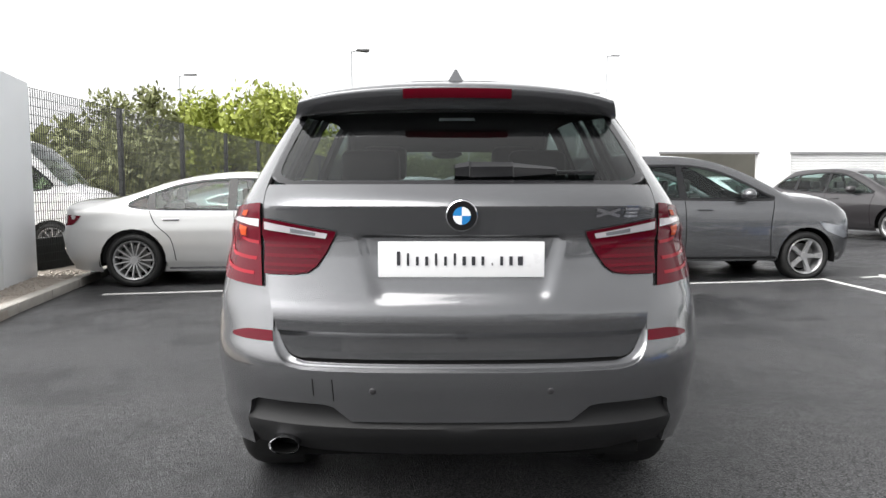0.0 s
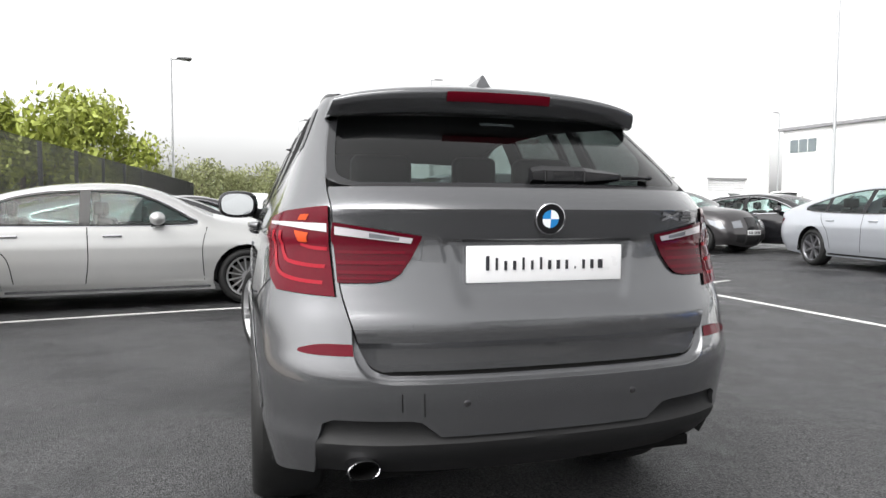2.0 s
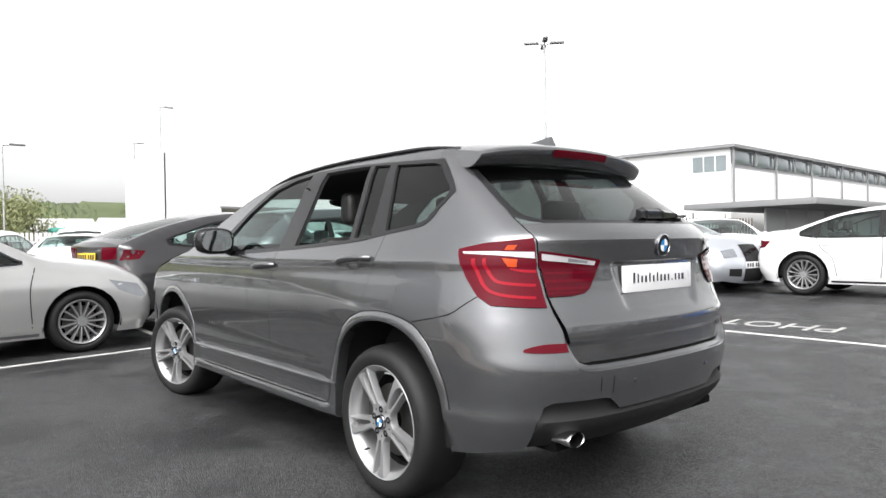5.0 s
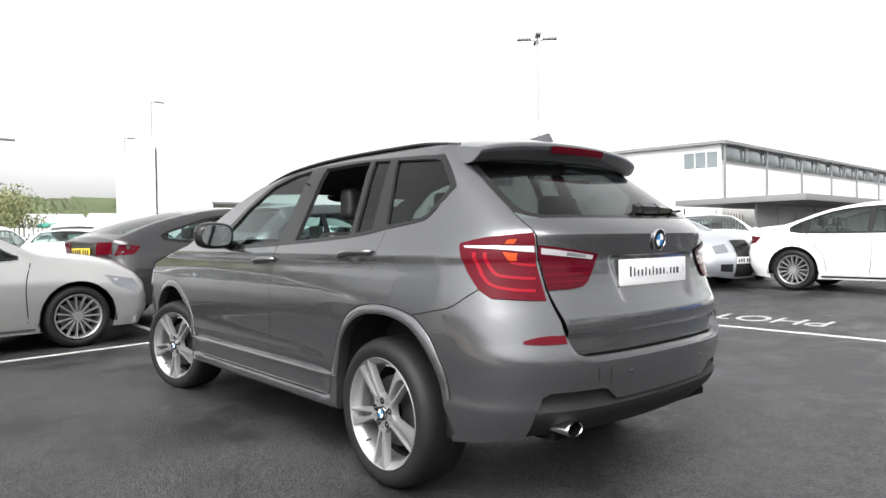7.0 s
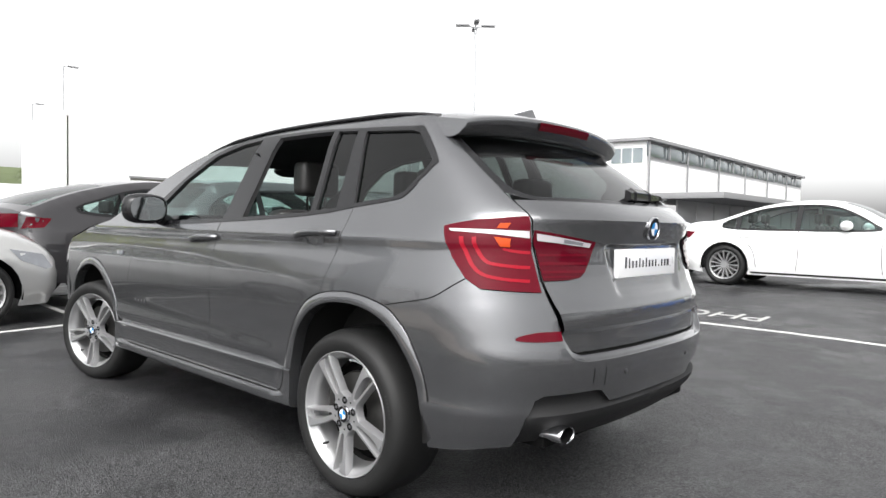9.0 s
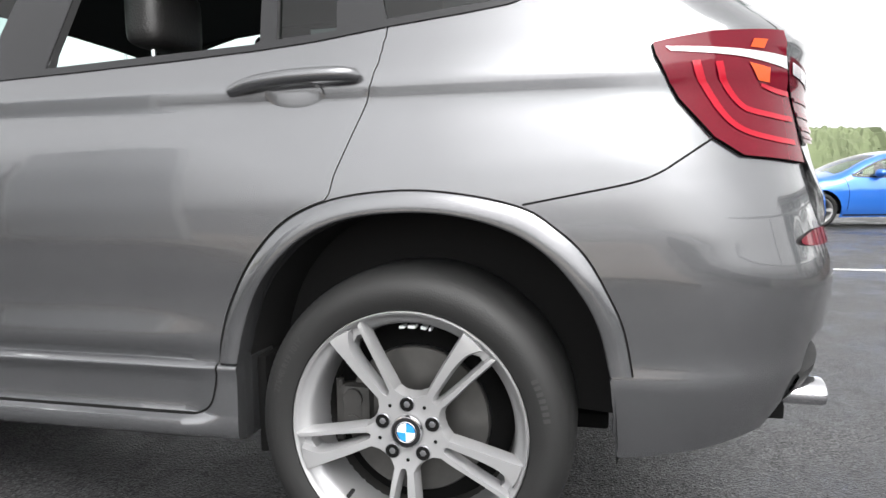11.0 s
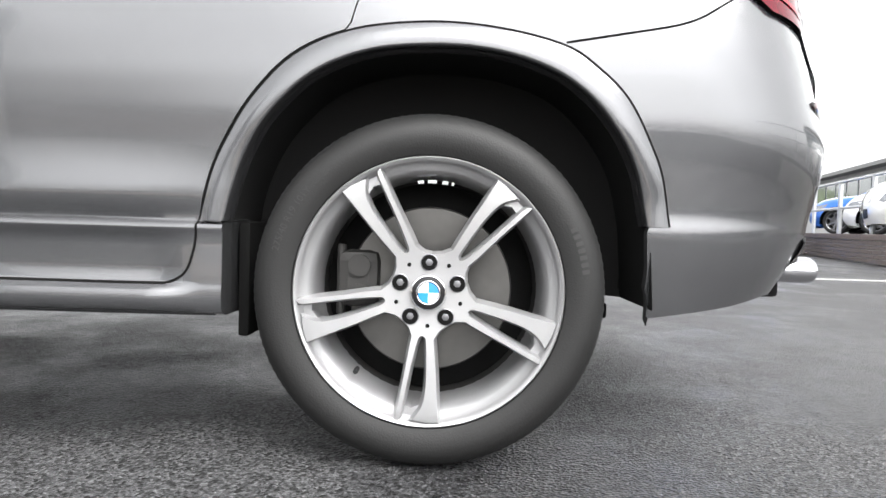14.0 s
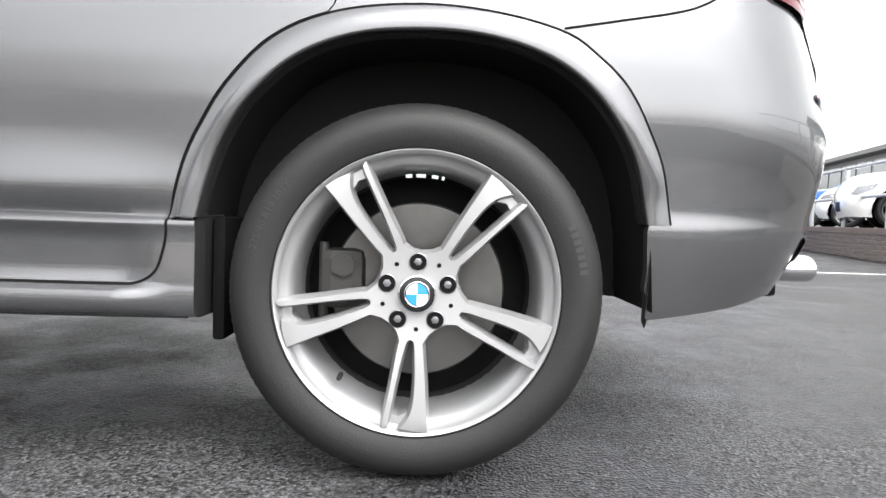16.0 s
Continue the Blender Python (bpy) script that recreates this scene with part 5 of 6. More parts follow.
def cast(name, loop, phi, material, bevel=.0038, draft=.002, deep=.036, fall=.011):
    """A cast piece over an outline of (radius, aside, edge): edge 0 marks a joint with its neighbour."""
    pts, ed = [], []
    n = len(loop)
    for i in range(n):
        a, b = loop[i], loop[(i + 1) % n]
        k = max(1, int(math.hypot(a[0] - b[0], a[1] - b[1]) / .006 + .5))
        for j in range(k):
            t = j / k
            pts.append((a[0] + (b[0] - a[0]) * t, a[1] + (b[1] - a[1]) * t))
            ed.append(min(a[2], b[2]) if j else a[2])
    into = inset(pts, 1.0)
    face = [(p[0] + (q[0] - p[0]) * bevel * e, p[1] + (q[1] - p[1]) * bevel * e) for p, q, e in zip(pts, into, ed)]
    foot = [(p[0] - (q[0] - p[0]) * draft * e, p[1] - (q[1] - p[1]) * draft * e) for p, q, e in zip(pts, into, ed)]
    v2, f2 = fill2d(face, (), .02)
    v, f = [], []

    def put(p, x):
        v.append((x, -(p[0] * math.cos(phi) - p[1] * math.sin(phi)), p[0] * math.sin(phi) + p[1] * math.cos(phi)))
    for p in v2:
        put(p, float(wheel_face(math.hypot(*p))))
    f += [tuple(t) for t in f2]
    m = len(pts)
    o = len(v)
    for ring, dx in ((face, 0), (pts, fall), (foot, deep)):
        for p, e in zip(ring, ed):
            put(p, float(wheel_face(math.hypot(*p))) + dx * (e if dx < .02 else 1))
    for i in range(m):
        j = (i + 1) % m
        if not ed[i] and not ed[j]:
            continue
        for k in (0, 1):
            f.append((o + k * m + i, o + k * m + j, o + (k + 1) * m + j, o + (k + 1) * m + i))
    me = bpy.data.meshes.new(name)
    me.from_pydata(v, [], f)
    bm = bmesh.new()
    bm.from_mesh(me)
    bmesh.ops.remove_doubles(bm, verts=bm.verts[:], dist=1e-5)
    bmesh.ops.recalc_face_normals(bm, faces=bm.faces[:])
    bm.to_mesh(me)
    bm.free()
    me.shade_smooth()
    me.set_sharp_from_angle(angle=radians(24))
    me.materials.append(material)
    return me


def polar(r, deg, e=0):
    return (r * math.cos(radians(deg)), r * math.sin(radians(deg)), e)


# a slim and a broad arm that part at a rounded fork; the broad one flares where it meets the rim
SLIM = curve([(.089, -.0270), (.10, -.0292), (.13, -.0320), (.165, -.0350), (.20, -.0388), (.235, -.0428), (.2535, -.0445)], 3)
SLIM_TIP = [(.2545, -.0400), (.2460, -.0290)]
FORK = curve([(.235, -.0262), (.20, -.0222), (.165, -.0185), (.13, -.0140), (.105, -.0100), (.092, -.0072), (.0885, -.0030), (.095, .0008), (.12, .0040), (.16, .0078), (.195, .0085), (.217, .0048), (.233, -.0035), (.2470, -.0130)], 3)
BROAD_TIP = [(.2500, .0), (.2520, .022), (.2500, .0460)]
BROAD = curve([(.245, .0462), (.21, .0408), (.16, .0340), (.12, .0275), (.10, .0240), (.091, .0222)], 3)
loop = [polar(.0335, d) for d in np.linspace(36, -36, 9)] + [polar(.0765, -36, 1), polar(.0800, -25, 1)] + [(r, t, 1) for r, t in SLIM + SLIM_TIP + FORK + BROAD_TIP + BROAD] + [polar(.0805, 23, 1), polar(.0765, 36, 1)]
SPOKE = [cast("spoke", loop, radians(50 + 72 * kk), M["alloy"]) for kk in range(5)]
# shallow web that joins the broad arm's foot to the slim one
web = [(.205, .012, 1), (.217, .004, 1), (.226, -.012, 1), (.222, -.026, 1), (.243, -.030, 1), (.248, -.01, 1), (.246, .02, 1)]
WEB = []
for kk in range(5):
    me = cast("spoke_web", web, radians(50 + 72 * kk), M["alloy"], .002, .002, .03, .004)
    for vert in me.vertices:
        vert.co.x += .018
    WEB.append(me)
v, f = lathe([(.020, .030), (.010, .0335), (.0085, .0345), (.020, .036)], 40)
hub_me = mesh_data("hub", v, f, M["alloy"], 30)
v, f = lathe([(.0040, 0), (.0042, .0032), (.0052, .0040)], 14)
dimple_me = mesh_data("dimple", v, f, M["gap"])
v, f = lathe([(.0045, .0150), (.0055, .0165), (.0095, .0170)], 20)
pocket_rim = mesh_data("bolt_pocket", v, f, M["alloy_dark"])
v, f = lathe([(.0052, 0), (.0052, .0160)], 20)
pocket_me = mesh_data("bolt_hole", v, f, M["gap"])
v, f = lathe([(.0040, 0), (.0040, .0050), (.0046, .0072), (.0058, .0074)], 6)
bolt_me = mesh_data("wheel_bolt", v, f, M["alloy_dark"])
v, f = lathe([(-.004, 0), (-.004, .026), (-.002, .0335), (.008, .0345)], 36)
cap_me = mesh_data("centre_cap", v, f, M["gloss_trim"], 50)
qm = []
for kk in range(4):
    vv = [(-.0052, 0, 0)] + [(-.0048, .0195 * math.cos((kk + j / 8) * math.pi / 2), .0195 * math.sin((kk + j / 8) * math.pi / 2)) for j in range(9)]
    qm.append(mesh_data("cap_quarter", vv, [(0, j + 1, j + 2) for j in range(8)], M["roundel_blue" if kk % 2 else "roundel_white"]))
v, f = lathe([(-.0052, .0208), (-.0056, .0222), (-.0052, .0232)], 32)
cap_ring = mesh_data("cap_ring", v, f, M["chrome"])
v, f = lathe([(-.0042, .0315), (-.0038, .0338), (.004, .035)], 32)
cap_edge = mesh_data("cap_edge", v, f, M["chrome"])
v, f = lathe([(.085, .05), (.080, .075), (.080, .162), (.084, .165), (.10, .165)], 64)
disc_me = mesh_data("brake_disc", v, f, M["disc"])
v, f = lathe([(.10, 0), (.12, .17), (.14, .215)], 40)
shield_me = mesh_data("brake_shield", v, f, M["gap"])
bm = bmesh.new()
box(bm, .058, .100, -.040, .115, .185, .075, .022)
tube(bm, (.062, .140, .045), (.050, .140, .045), .022, n=20)
tube(bm, (.062, .140, -.012), (.052, .140, -.012), .020, n=20)
tube(bm, (.075, .178, .085), (.075, .178, -.055), .009, n=10)
caliper_me = bpy.data.meshes.new("brake_caliper")
bm.to_mesh(caliper_me)
bm.free()
caliper_me.materials.append(M["iron_and_shade"])
bm = bmesh.new()
tube(bm, (.030, 0, 0), (.002, 0, 0), .005, n=10)
valve_me = bpy.data.meshes.new("tyre_valve")
bm.to_mesh(valve_me)
bm.free()
valve_me.materials.append(M["trim"])


bm = bmesh.new()
box(bm, -.012, -.009, -.006, .012, .009, .001, .002)
weight_me = bpy.data.meshes.new("balance_weight")
bm.to_mesh(weight_me)
bm.free()
weight_me.materials.append(M["roundel_white"])


def hero_wheel(x, y, steer):
    w = new("wheel", rim_me)
    w.parent = suv
    w.matrix_basis = pose(x, y, .345, 0, 0, steer + (180 if x > 0 else 0))
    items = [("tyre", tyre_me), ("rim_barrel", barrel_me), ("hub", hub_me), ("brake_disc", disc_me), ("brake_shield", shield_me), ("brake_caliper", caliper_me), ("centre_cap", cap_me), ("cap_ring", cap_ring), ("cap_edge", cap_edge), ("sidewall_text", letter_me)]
    items += [("sidewall_bar", s) for s in BARS] + [("spoke_web", s) for s in WEB] + [("spoke", s) for s in SPOKE] + [("cap_quarter", s) for s in qm]
    for nme, d in items:
        o = new(nme, d)
        o.parent = w
    for kk in range(5):
        a = radians(90 + 72 * kk)
        for nme, d in (("bolt_hole", pocket_me), ("wheel_bolt", bolt_me), ("bolt_pocket", pocket_rim)):
            o = new(nme, d)
            o.parent = w
            o.matrix_basis = pose(0, -.0575 * math.cos(a), .0575 * math.sin(a))
        a += radians(36)
        o = new("dimple", dimple_me)
        o.parent = w
        o.matrix_basis = pose(.001, -.0645 * math.cos(a), .0645 * math.sin(a))
    for deg, ln in ((96, .014), (90, .020), (83, .014), (79, .006)):
        o = new("balance_weight", weight_me)
        o.parent = w
        a = radians(deg)
        o.matrix_basis = pose(.062, -.2165 * math.cos(a), .2165 * math.sin(a)) @ Matrix.Rotation(radians(90 - deg) , 4, "X") @ Matrix.Diagonal((1, ln / .02, 1, 1))
    o = new("tyre_valve", valve_me)
    o.parent = w
    o.matrix_basis = pose(0, -.207 * math.cos(radians(229)), .207 * math.sin(radians(229)))


for x, y, st in ((-.873, 0, 0), (.873, 0, 0), (-.868, 2.81, 16), (.868, 2.81, 16)):
    hero_wheel(x, y, st)
for s in (-1, 1):
    bm = bmesh.new()
    box(bm, s * .79, .366, .235, s * .64, .390, .47, .008)
    part("mud_flap", bm, M["gap"], suv, "short black mud flap ahead of the wheel")

# lower door moulding and sill, which run into a plain sill end before and behind the wheels
SILL = ((.474, .842, .842), (.470, .852, .852), (.4625, .8705, .8705), (.457, .8735, .8730), (.451, .8725, .8715), (.444, .864, .8690), (.42, .860, .8690), (.38, .8585, .8695), (.353, .858, .8700), (.348, .861, .8700), (.3435, .872, .8705), (.336, .8835, .8715), (.322, .887, .8715), (.305, .884, .8700), (.293, .872, .8630), (.286, .84, .84), (.284, .76, .76))


def sill_x(y, z):
    b = min(1, max(0, (y - .435) / .11), max(0, (2.40 - y) / .12))
    b = b * b * (3 - 2 * b)
    zs = [p[0] for p in SILL][::-1]
    return float(np.interp(z, zs, [p[1] for p in SILL][::-1]) * b + np.interp(z, zs, [p[2] for p in SILL][::-1]) * (1 - b))


seam = curve([(.446, .471), (.447, .44), (.452, .41), (.466, .372), (.498, .351), (.55, .3475), (.8, .3475), (1.5, .3475), (2.2, .3475)], 6)
for s in (-1, 1):
    ys = np.concatenate([np.linspace(.3965, .60, 26), np.linspace(.66, 2.24, 20), np.linspace(2.27, 2.402, 10)])
    n = len(SILL)
    v = [(s * sill_x(y, p[0]), y, p[0]) for y in ys for p in SILL]
    v += [(s * .70, y, SILL[k][0]) for y in (ys[0], ys[-1]) for k in range(n)]
    f = []
    for i in range(len(ys) - 1):
        for j in range(n - 1):
            q = (i * n + j, i * n + j + 1, i * n + n + j + 1, i * n + n + j)
            f.append(q if s < 0 else q[::-1])
    m = len(ys) * n
    for j in range(n - 1):
        q = (j, m + j, m + j + 1, j + 1)
        f.append(q if s < 0 else q[::-1])
        o = (len(ys) - 1) * n
        q = (o + j, o + j + 1, m + n + j + 1, m + n + j)
        f.append(q if s < 0 else q[::-1])
    mesh_ob("side_skirt", v, f, M["grey"], suv, "grey side skirt with a ridge along its top", sharp=42)
    line = strip2d(finer(seam, .02, False), .0045)
    v2, f2 = fill2d(line, (), .02)
    mesh_ob("skirt_gap", [(s * (sill_x(y, z) + .0012), y, z) for y, z in v2], [t if s > 0 else t[::-1] for t in f2], M["gap"], suv)

# ---- ground and markings ----
def slab(name, poly, z0, z1, material, label="", category="", kind="structure", parent=None):
    bm = bmesh.new()
    lo = [bm.verts.new((x, y, z0)) for x, y in poly]
    hi = [bm.verts.new((x, y, z1)) for x, y in poly]
    bm.faces.new(hi)
    bm.faces.new(lo[::-1])
    n = len(poly)
    for i in range(n):
        bm.faces.new((lo[i], lo[(i + 1) % n], hi[(i + 1) % n], hi[i]))
    ob = part(name, bm, material, parent, smooth=False)
    if parent is None:
        tagged(ob, label, category, "", kind)
    return ob


gx = [-900, -40, 0, 1.5] + list(np.arange(2, 10.01, .5)) + [12, 60, 900]
gy = [-900, -40, -4, -3.5] + list(np.arange(-3, .01, .5)) + [.5, 60, 900]
gv = [(x, y, ground_z(x, y)) for y in gy for x in gx]
gn = len(gx)
gf = [(j * gn + i, j * gn + i + 1, (j + 1) * gn + i + 1, (j + 1) * gn + i) for j in range(len(gy) - 1) for i in range(gn - 1)]
ground = mesh_ob("ground", gv, gf, M["asphalt"])
tagged(ground, "damp dark asphalt of the car yard", "ground", "", "structure")


def road_line(pts, width=0.075):
    """A painted line that lies on the ground, a few millimetres thick."""
    P = finer(pts, .45, False)
    ol = strip2d(P, width)
    n = len(P)
    v = [(x, y, ground_z(x, y) + .005) for x, y in ol] + [(x, y, ground_z(x, y) - .01) for x, y in ol]
    f = []
    for i in range(n - 1):
        j = 2 * n - 1 - i
        f.append((i, j, j - 1, i + 1))
        f.append((i, i + 1, i + 1 + 2 * n, i + 2 * n))
        f.append((j - 1, j, j + 2 * n, j - 1 + 2 * n))
    ob = mesh_ob("road_marking", v, f, M["line"], None, smooth=False)
    tagged(ob, "worn white painted bay line on asphalt", "marking", "", "structure")


road_line([(-4.0, 4.80), (-1.6, 5.28), (-.1, 5.50), (3.3, 5.58), (5.08, 5.6)])
road_line([(5.04, 5.56), (5.0, 2.0), (4.98, -1.0), (4.98, -9.0)])
road_line([(5.55, 5.62), (6.2, 5.70)])
road_line([(5.80, 5.52), (5.95, 5.82)], 0.07)
road_line([(0.06, 5.6), (0.28, 10.5)])
road_line([(0.25, 8.35), (5.0, 9.0)])
txt = bpy.data.curves.new("yard_lettering", "FONT")
txt.body, txt.size, txt.extrude = "PHOTO", 0.63, 0.0015
tob = new("yard_lettering_source", txt)
dg = bpy.context.evaluated_depsgraph_get()
tme = bpy.data.meshes.new_from_object(tob.evaluated_get(dg))
bpy.data.objects.remove(tob)
tme.materials.clear()
tme.materials.append(M["line_faded"])
lettering = new("road_lettering", tme)
zs0, zs1 = ground_z(5.3, 1), ground_z(5.8, 1)
lettering.matrix_world = Matrix.Translation((5.95, 0.30, zs1 + .006)) @ Matrix.Rotation(-math.atan2(zs1 - zs0, .5), 4, "Y") @ pose(0, 0, 0, 0, 0, 90) @ Matrix.Diagonal((0.88, 1.0, 1, 1))
tagged(lettering, "white painted word PHOTO on the asphalt", "marking", "", "structure")


# ---- lamp columns ----
def lamp_column(at, h, heads, label, dia=0.09):
    ob = new("street_lamp")
    ob.matrix_world = pose(*at, 0)
    tagged(ob, label, "lamp", "yard lamp columns")
    bm = bmesh.new()
    tube(bm, (0, 0, 0), (0, 0, 1.4), dia, n=12)
    tube(bm, (0, 0, 1.4), (0, 0, h), dia * .75, dia * .5, n=12)
    part("pole", bm, M["galv"], ob)
    for a in heads:
        c, s = math.cos(radians(a)), math.sin(radians(a))
        bm = bmesh.new()
        tube(bm, (0, 0, h - .05), (c * .35, s * .35, h + .02), .035, n=8)
        part("arm", bm, M["galv"], ob)
        bm = bmesh.new()
        box(bm, -.36, -.13, -.05, .36, .13, .05, .04)
        bmesh.ops.transform(bm, matrix=Matrix.Translation((c * .65, s * .65, h + .04)) @ pose(0, 0, 0, 0, 0, a), verts=bm.verts[:])
        part("lamp_head", bm, M["roof_grey"], ob)
    return ob


lamp_column((-4.7, 34.2), 9.0, (0, 25), "tall galvanised lamp column with two short heads")
lamp_column((-15.0, 36.3), 8.0, (0,), "tall galvanised lamp column with one head")
lamp_column((13.6, 50.3), 12.0, (0,), "tall galvanised lamp column with one head", .12)
lamp_column((17.0, 70.0), 12.0, (0,), "tall galvanised lamp column with one head", .12)
lamp_column((23.1, 19.7), 11.2, (-45, 45, 135, 225), "tall galvanised lamp column with four heads", .11)
lamp_column((60.0, 62.0), 13.0, (180,), "tall galvanised lamp column with one head", .12)
lamp_column((2.0, 38.0), 6.6, (0,), "slim dark lamp column", .06)


# ---- fence, hoarding, kerb ----
FA = Vector((-5.75, 6.0))
FD = Vector((0.065, 1.0)).normalized()
fence = new("mesh_fence")
fence.matrix_world = pose(FA.x, FA.y, 0, 0, 0, -math.degrees(math.atan2(FD.x, FD.y)))
tagged(fence, "tall black welded mesh security fence on kerb", "fence")
BAY = 2.42
bm = bmesh.new()
box(bm, -.04, -.03, 0, .04, .03, 2.66, .006)
post0 = part("post", bm, M["fence"], fence)
post0.matrix_basis = pose(0, 0.3, 0)
for i in range(1, 13):
    o = new("post", post0.data)
    o.parent = fence
    o.matrix_basis = pose(0, 0.3 + BAY * i, 0)
bm = bmesh.new()
for k in range(49):
    y = BAY * k / 49
    box(bm, -.004, y - .004, .06, .004, y + .004, 2.64)
for k in range(22):
    box(bm, -.006, 0, .08 + k * .122, .006, BAY, .086 + k * .122)
panel0 = part("mesh_panel", bm, M["fence"], fence, smooth=False)
panel0.matrix_basis = pose(0.03, 0.3, 0)
for i in range(1, 12):
    o = new("mesh_panel", panel0.data)
    o.parent = fence
    o.matrix_basis = pose(0.03, 0.3 + BAY * i, 0)
bm = bmesh.new()
box(bm, -.02, 0.3, 0.0, .02, 2.8, .55, .01)
part("gravel_board", bm, M["fence"], fence, "black solid board at the fence foot")

hoard = new("white_hoarding")
hoard.matrix_world = pose(-5.39, 5.85, 0, 0, 0, 15)
tagged(hoard, "smooth white painted panel wall behind kerb", "wall", "", "structure")
for i in range(2):
    bm = bmesh.new()
    box(bm, -.10, -1.2 * (i + 1) + .004, 0.02, 0, -1.2 * i - .004, 2.62, .006)
    part("panel", bm, M["hoarding"], hoard)

KD = Vector((-0.61, 3.09)).normalized()
kerb = new("kerb")
kerb.matrix_world = pose(-4.76, 6.28, 0, 0, 0, math.degrees(math.atan2(-KD.x, KD.y)))
tagged(kerb, "weathered concrete kerb along the gravel strip", "kerb", "", "structure")
bm = bmesh.new()
box(bm, -.13, 0.01, 0, 0, .905, .11, .015)
k0 = part("kerb_stone", bm, M["kerb"], kerb)
k0.matrix_basis = pose(0, -.915, 0)
for i in range(-7, 26):
    if i != -1:
        o = new("kerb_stone", k0.data)
        o.parent = kerb
        o.matrix_basis = pose(0, .915 * i, 0)
slab("gravel_strip", [(-4.90, 6.3), (-3.0, -1.5), (-7.5, -1.5), (-9, 30), (-8.5, 30)], 0, .085, M["gravel"], "pale loose gravel strip behind the kerb", "gravel")
bm = bmesh.new()
rng = random.Random(4)
for i in range(1500):
    t = rng.random()
    y = 6.6 - 5.0 * t
    x = -4.98 + (6.28 - y) * .2 - rng.random() * .75
    r = .010 + .014 * rng.random()
    bmesh.ops.create_icosphere(bm, subdivisions=1, radius=r, matrix=pose(x, y, .088, rng.random() * 90, 0, rng.random() * 90) @ Matrix.Diagonal((1, .8, .7, 1)))
peb = part("loose_gravel", bm, M["gravel"])
tagged(peb, "pale loose pebbles in the strip", "gravel", "", "stuff")


# ---- trees, hedge, far hills ----
def tree(at, h, spread, leafm, n, label, seed, low=0.25, droop=0.0, leaf=0.16):
    rng = random.Random(seed)
    ob = new("tree")
    ob.matrix_world = pose(*at, 0)
    tagged(ob, label, "tree")
    bm = bmesh.new()
    tube(bm, (0, 0, 0), (0, 0, h * .45), .05 * h * .5, .03 * h * .5, 8)
    clumps = []
    for i in range(26):
        a = rng.uniform(0, 6.283)
        z = h * rng.uniform(low, .95)
        k = (1 - abs((z / h - .55) / .55) ** 2.2) ** .5 if abs((z / h - .55) / .55) < 1 else .2
        rr = spread * k * rng.uniform(.25, 1.0)
        p = Vector((rr * math.cos(a), rr * math.sin(a), z))
        clumps.append((p, spread * rng.uniform(.20, .42)))
        tube(bm, (0, 0, max(.3, z * .55)), tuple(p), .012 * h * .5, .003 * h, 5)
    part("trunk", bm, M["bark"], ob)
    v, f = [], []
    for i in range(n):
        c, r = rng.choice(clumps)
        q = Vector((rng.gauss(0, 1), rng.gauss(0, 1), rng.gauss(0, 1)))
        q = q.normalized() * r * rng.random() ** .4
        p = c + q
        p.z -= droop * rng.random() * h * .25
        s = leaf * rng.uniform(.5, 1.3)
        m = Euler((rng.uniform(0, 6.3), rng.uniform(0, 6.3), rng.uniform(0, 6.3))).to_matrix()
        b = len(v)
        for x, y in ((-1, 0), (0, -.45), (1, 0), (0, .45)):
            v.append(tuple(p + m @ Vector((x * s, y * s, 0))))
        f.append((b, b + 1, b + 2, b + 3))
    mesh_ob("crown", v, f, leafm, ob, smooth=False)
    return ob


tree((-12.5, 22), 3.7, 2.4, M["leaf_olive"], 3000, "dull green tree behind the fence", 1)
tree((-9.8, 17), 3.1, 2.0, M["leaf_olive"], 2600, "dull green bush behind the fence", 2, .1)
tree((-13.2, 27), 5.4, 2.4, M["leaf_olive"], 3200, "tall sparse tree behind the fence", 3)
tree((-9.2, 26), 5.6, 2.6, M["leaf"], 7000, "bright yellow-green willow behind the fence", 4, .1, .6)
tree((-8.2, 31), 6.4, 3.2, M["leaf"], 9000, "bright yellow-green willow behind the fence", 5, .1, .7)
tree((-11.5, 31), 6.2, 3.0, M["leaf"], 8000, "bright yellow-green willow behind the fence", 6, .1, .6)
tree((-9.5, 13), 2.7, 1.8, M["leaf_olive"], 2200, "dull green bush behind the fence", 7, .1)
for i, (x, y, h) in enumerate([(-6.5, 52, 5.8), (-3.0, 55, 4.8), (0.5, 58, 4.6), (4.0, 60, 5.0), (6.5, 60, 5.6), (-9.5, 48, 5.4), (1.8, 62, 5.0), (-12, 50, 6.2), (-4.8, 50, 4.6), (2.6, 56, 5.2), (-1.2, 54, 4.4)]):
    tree((x, y), h, h * .62, M["leaf_olive"], 3600, "thin spring hedge tree far behind the yard", 20 + i, .05, 0, .13)


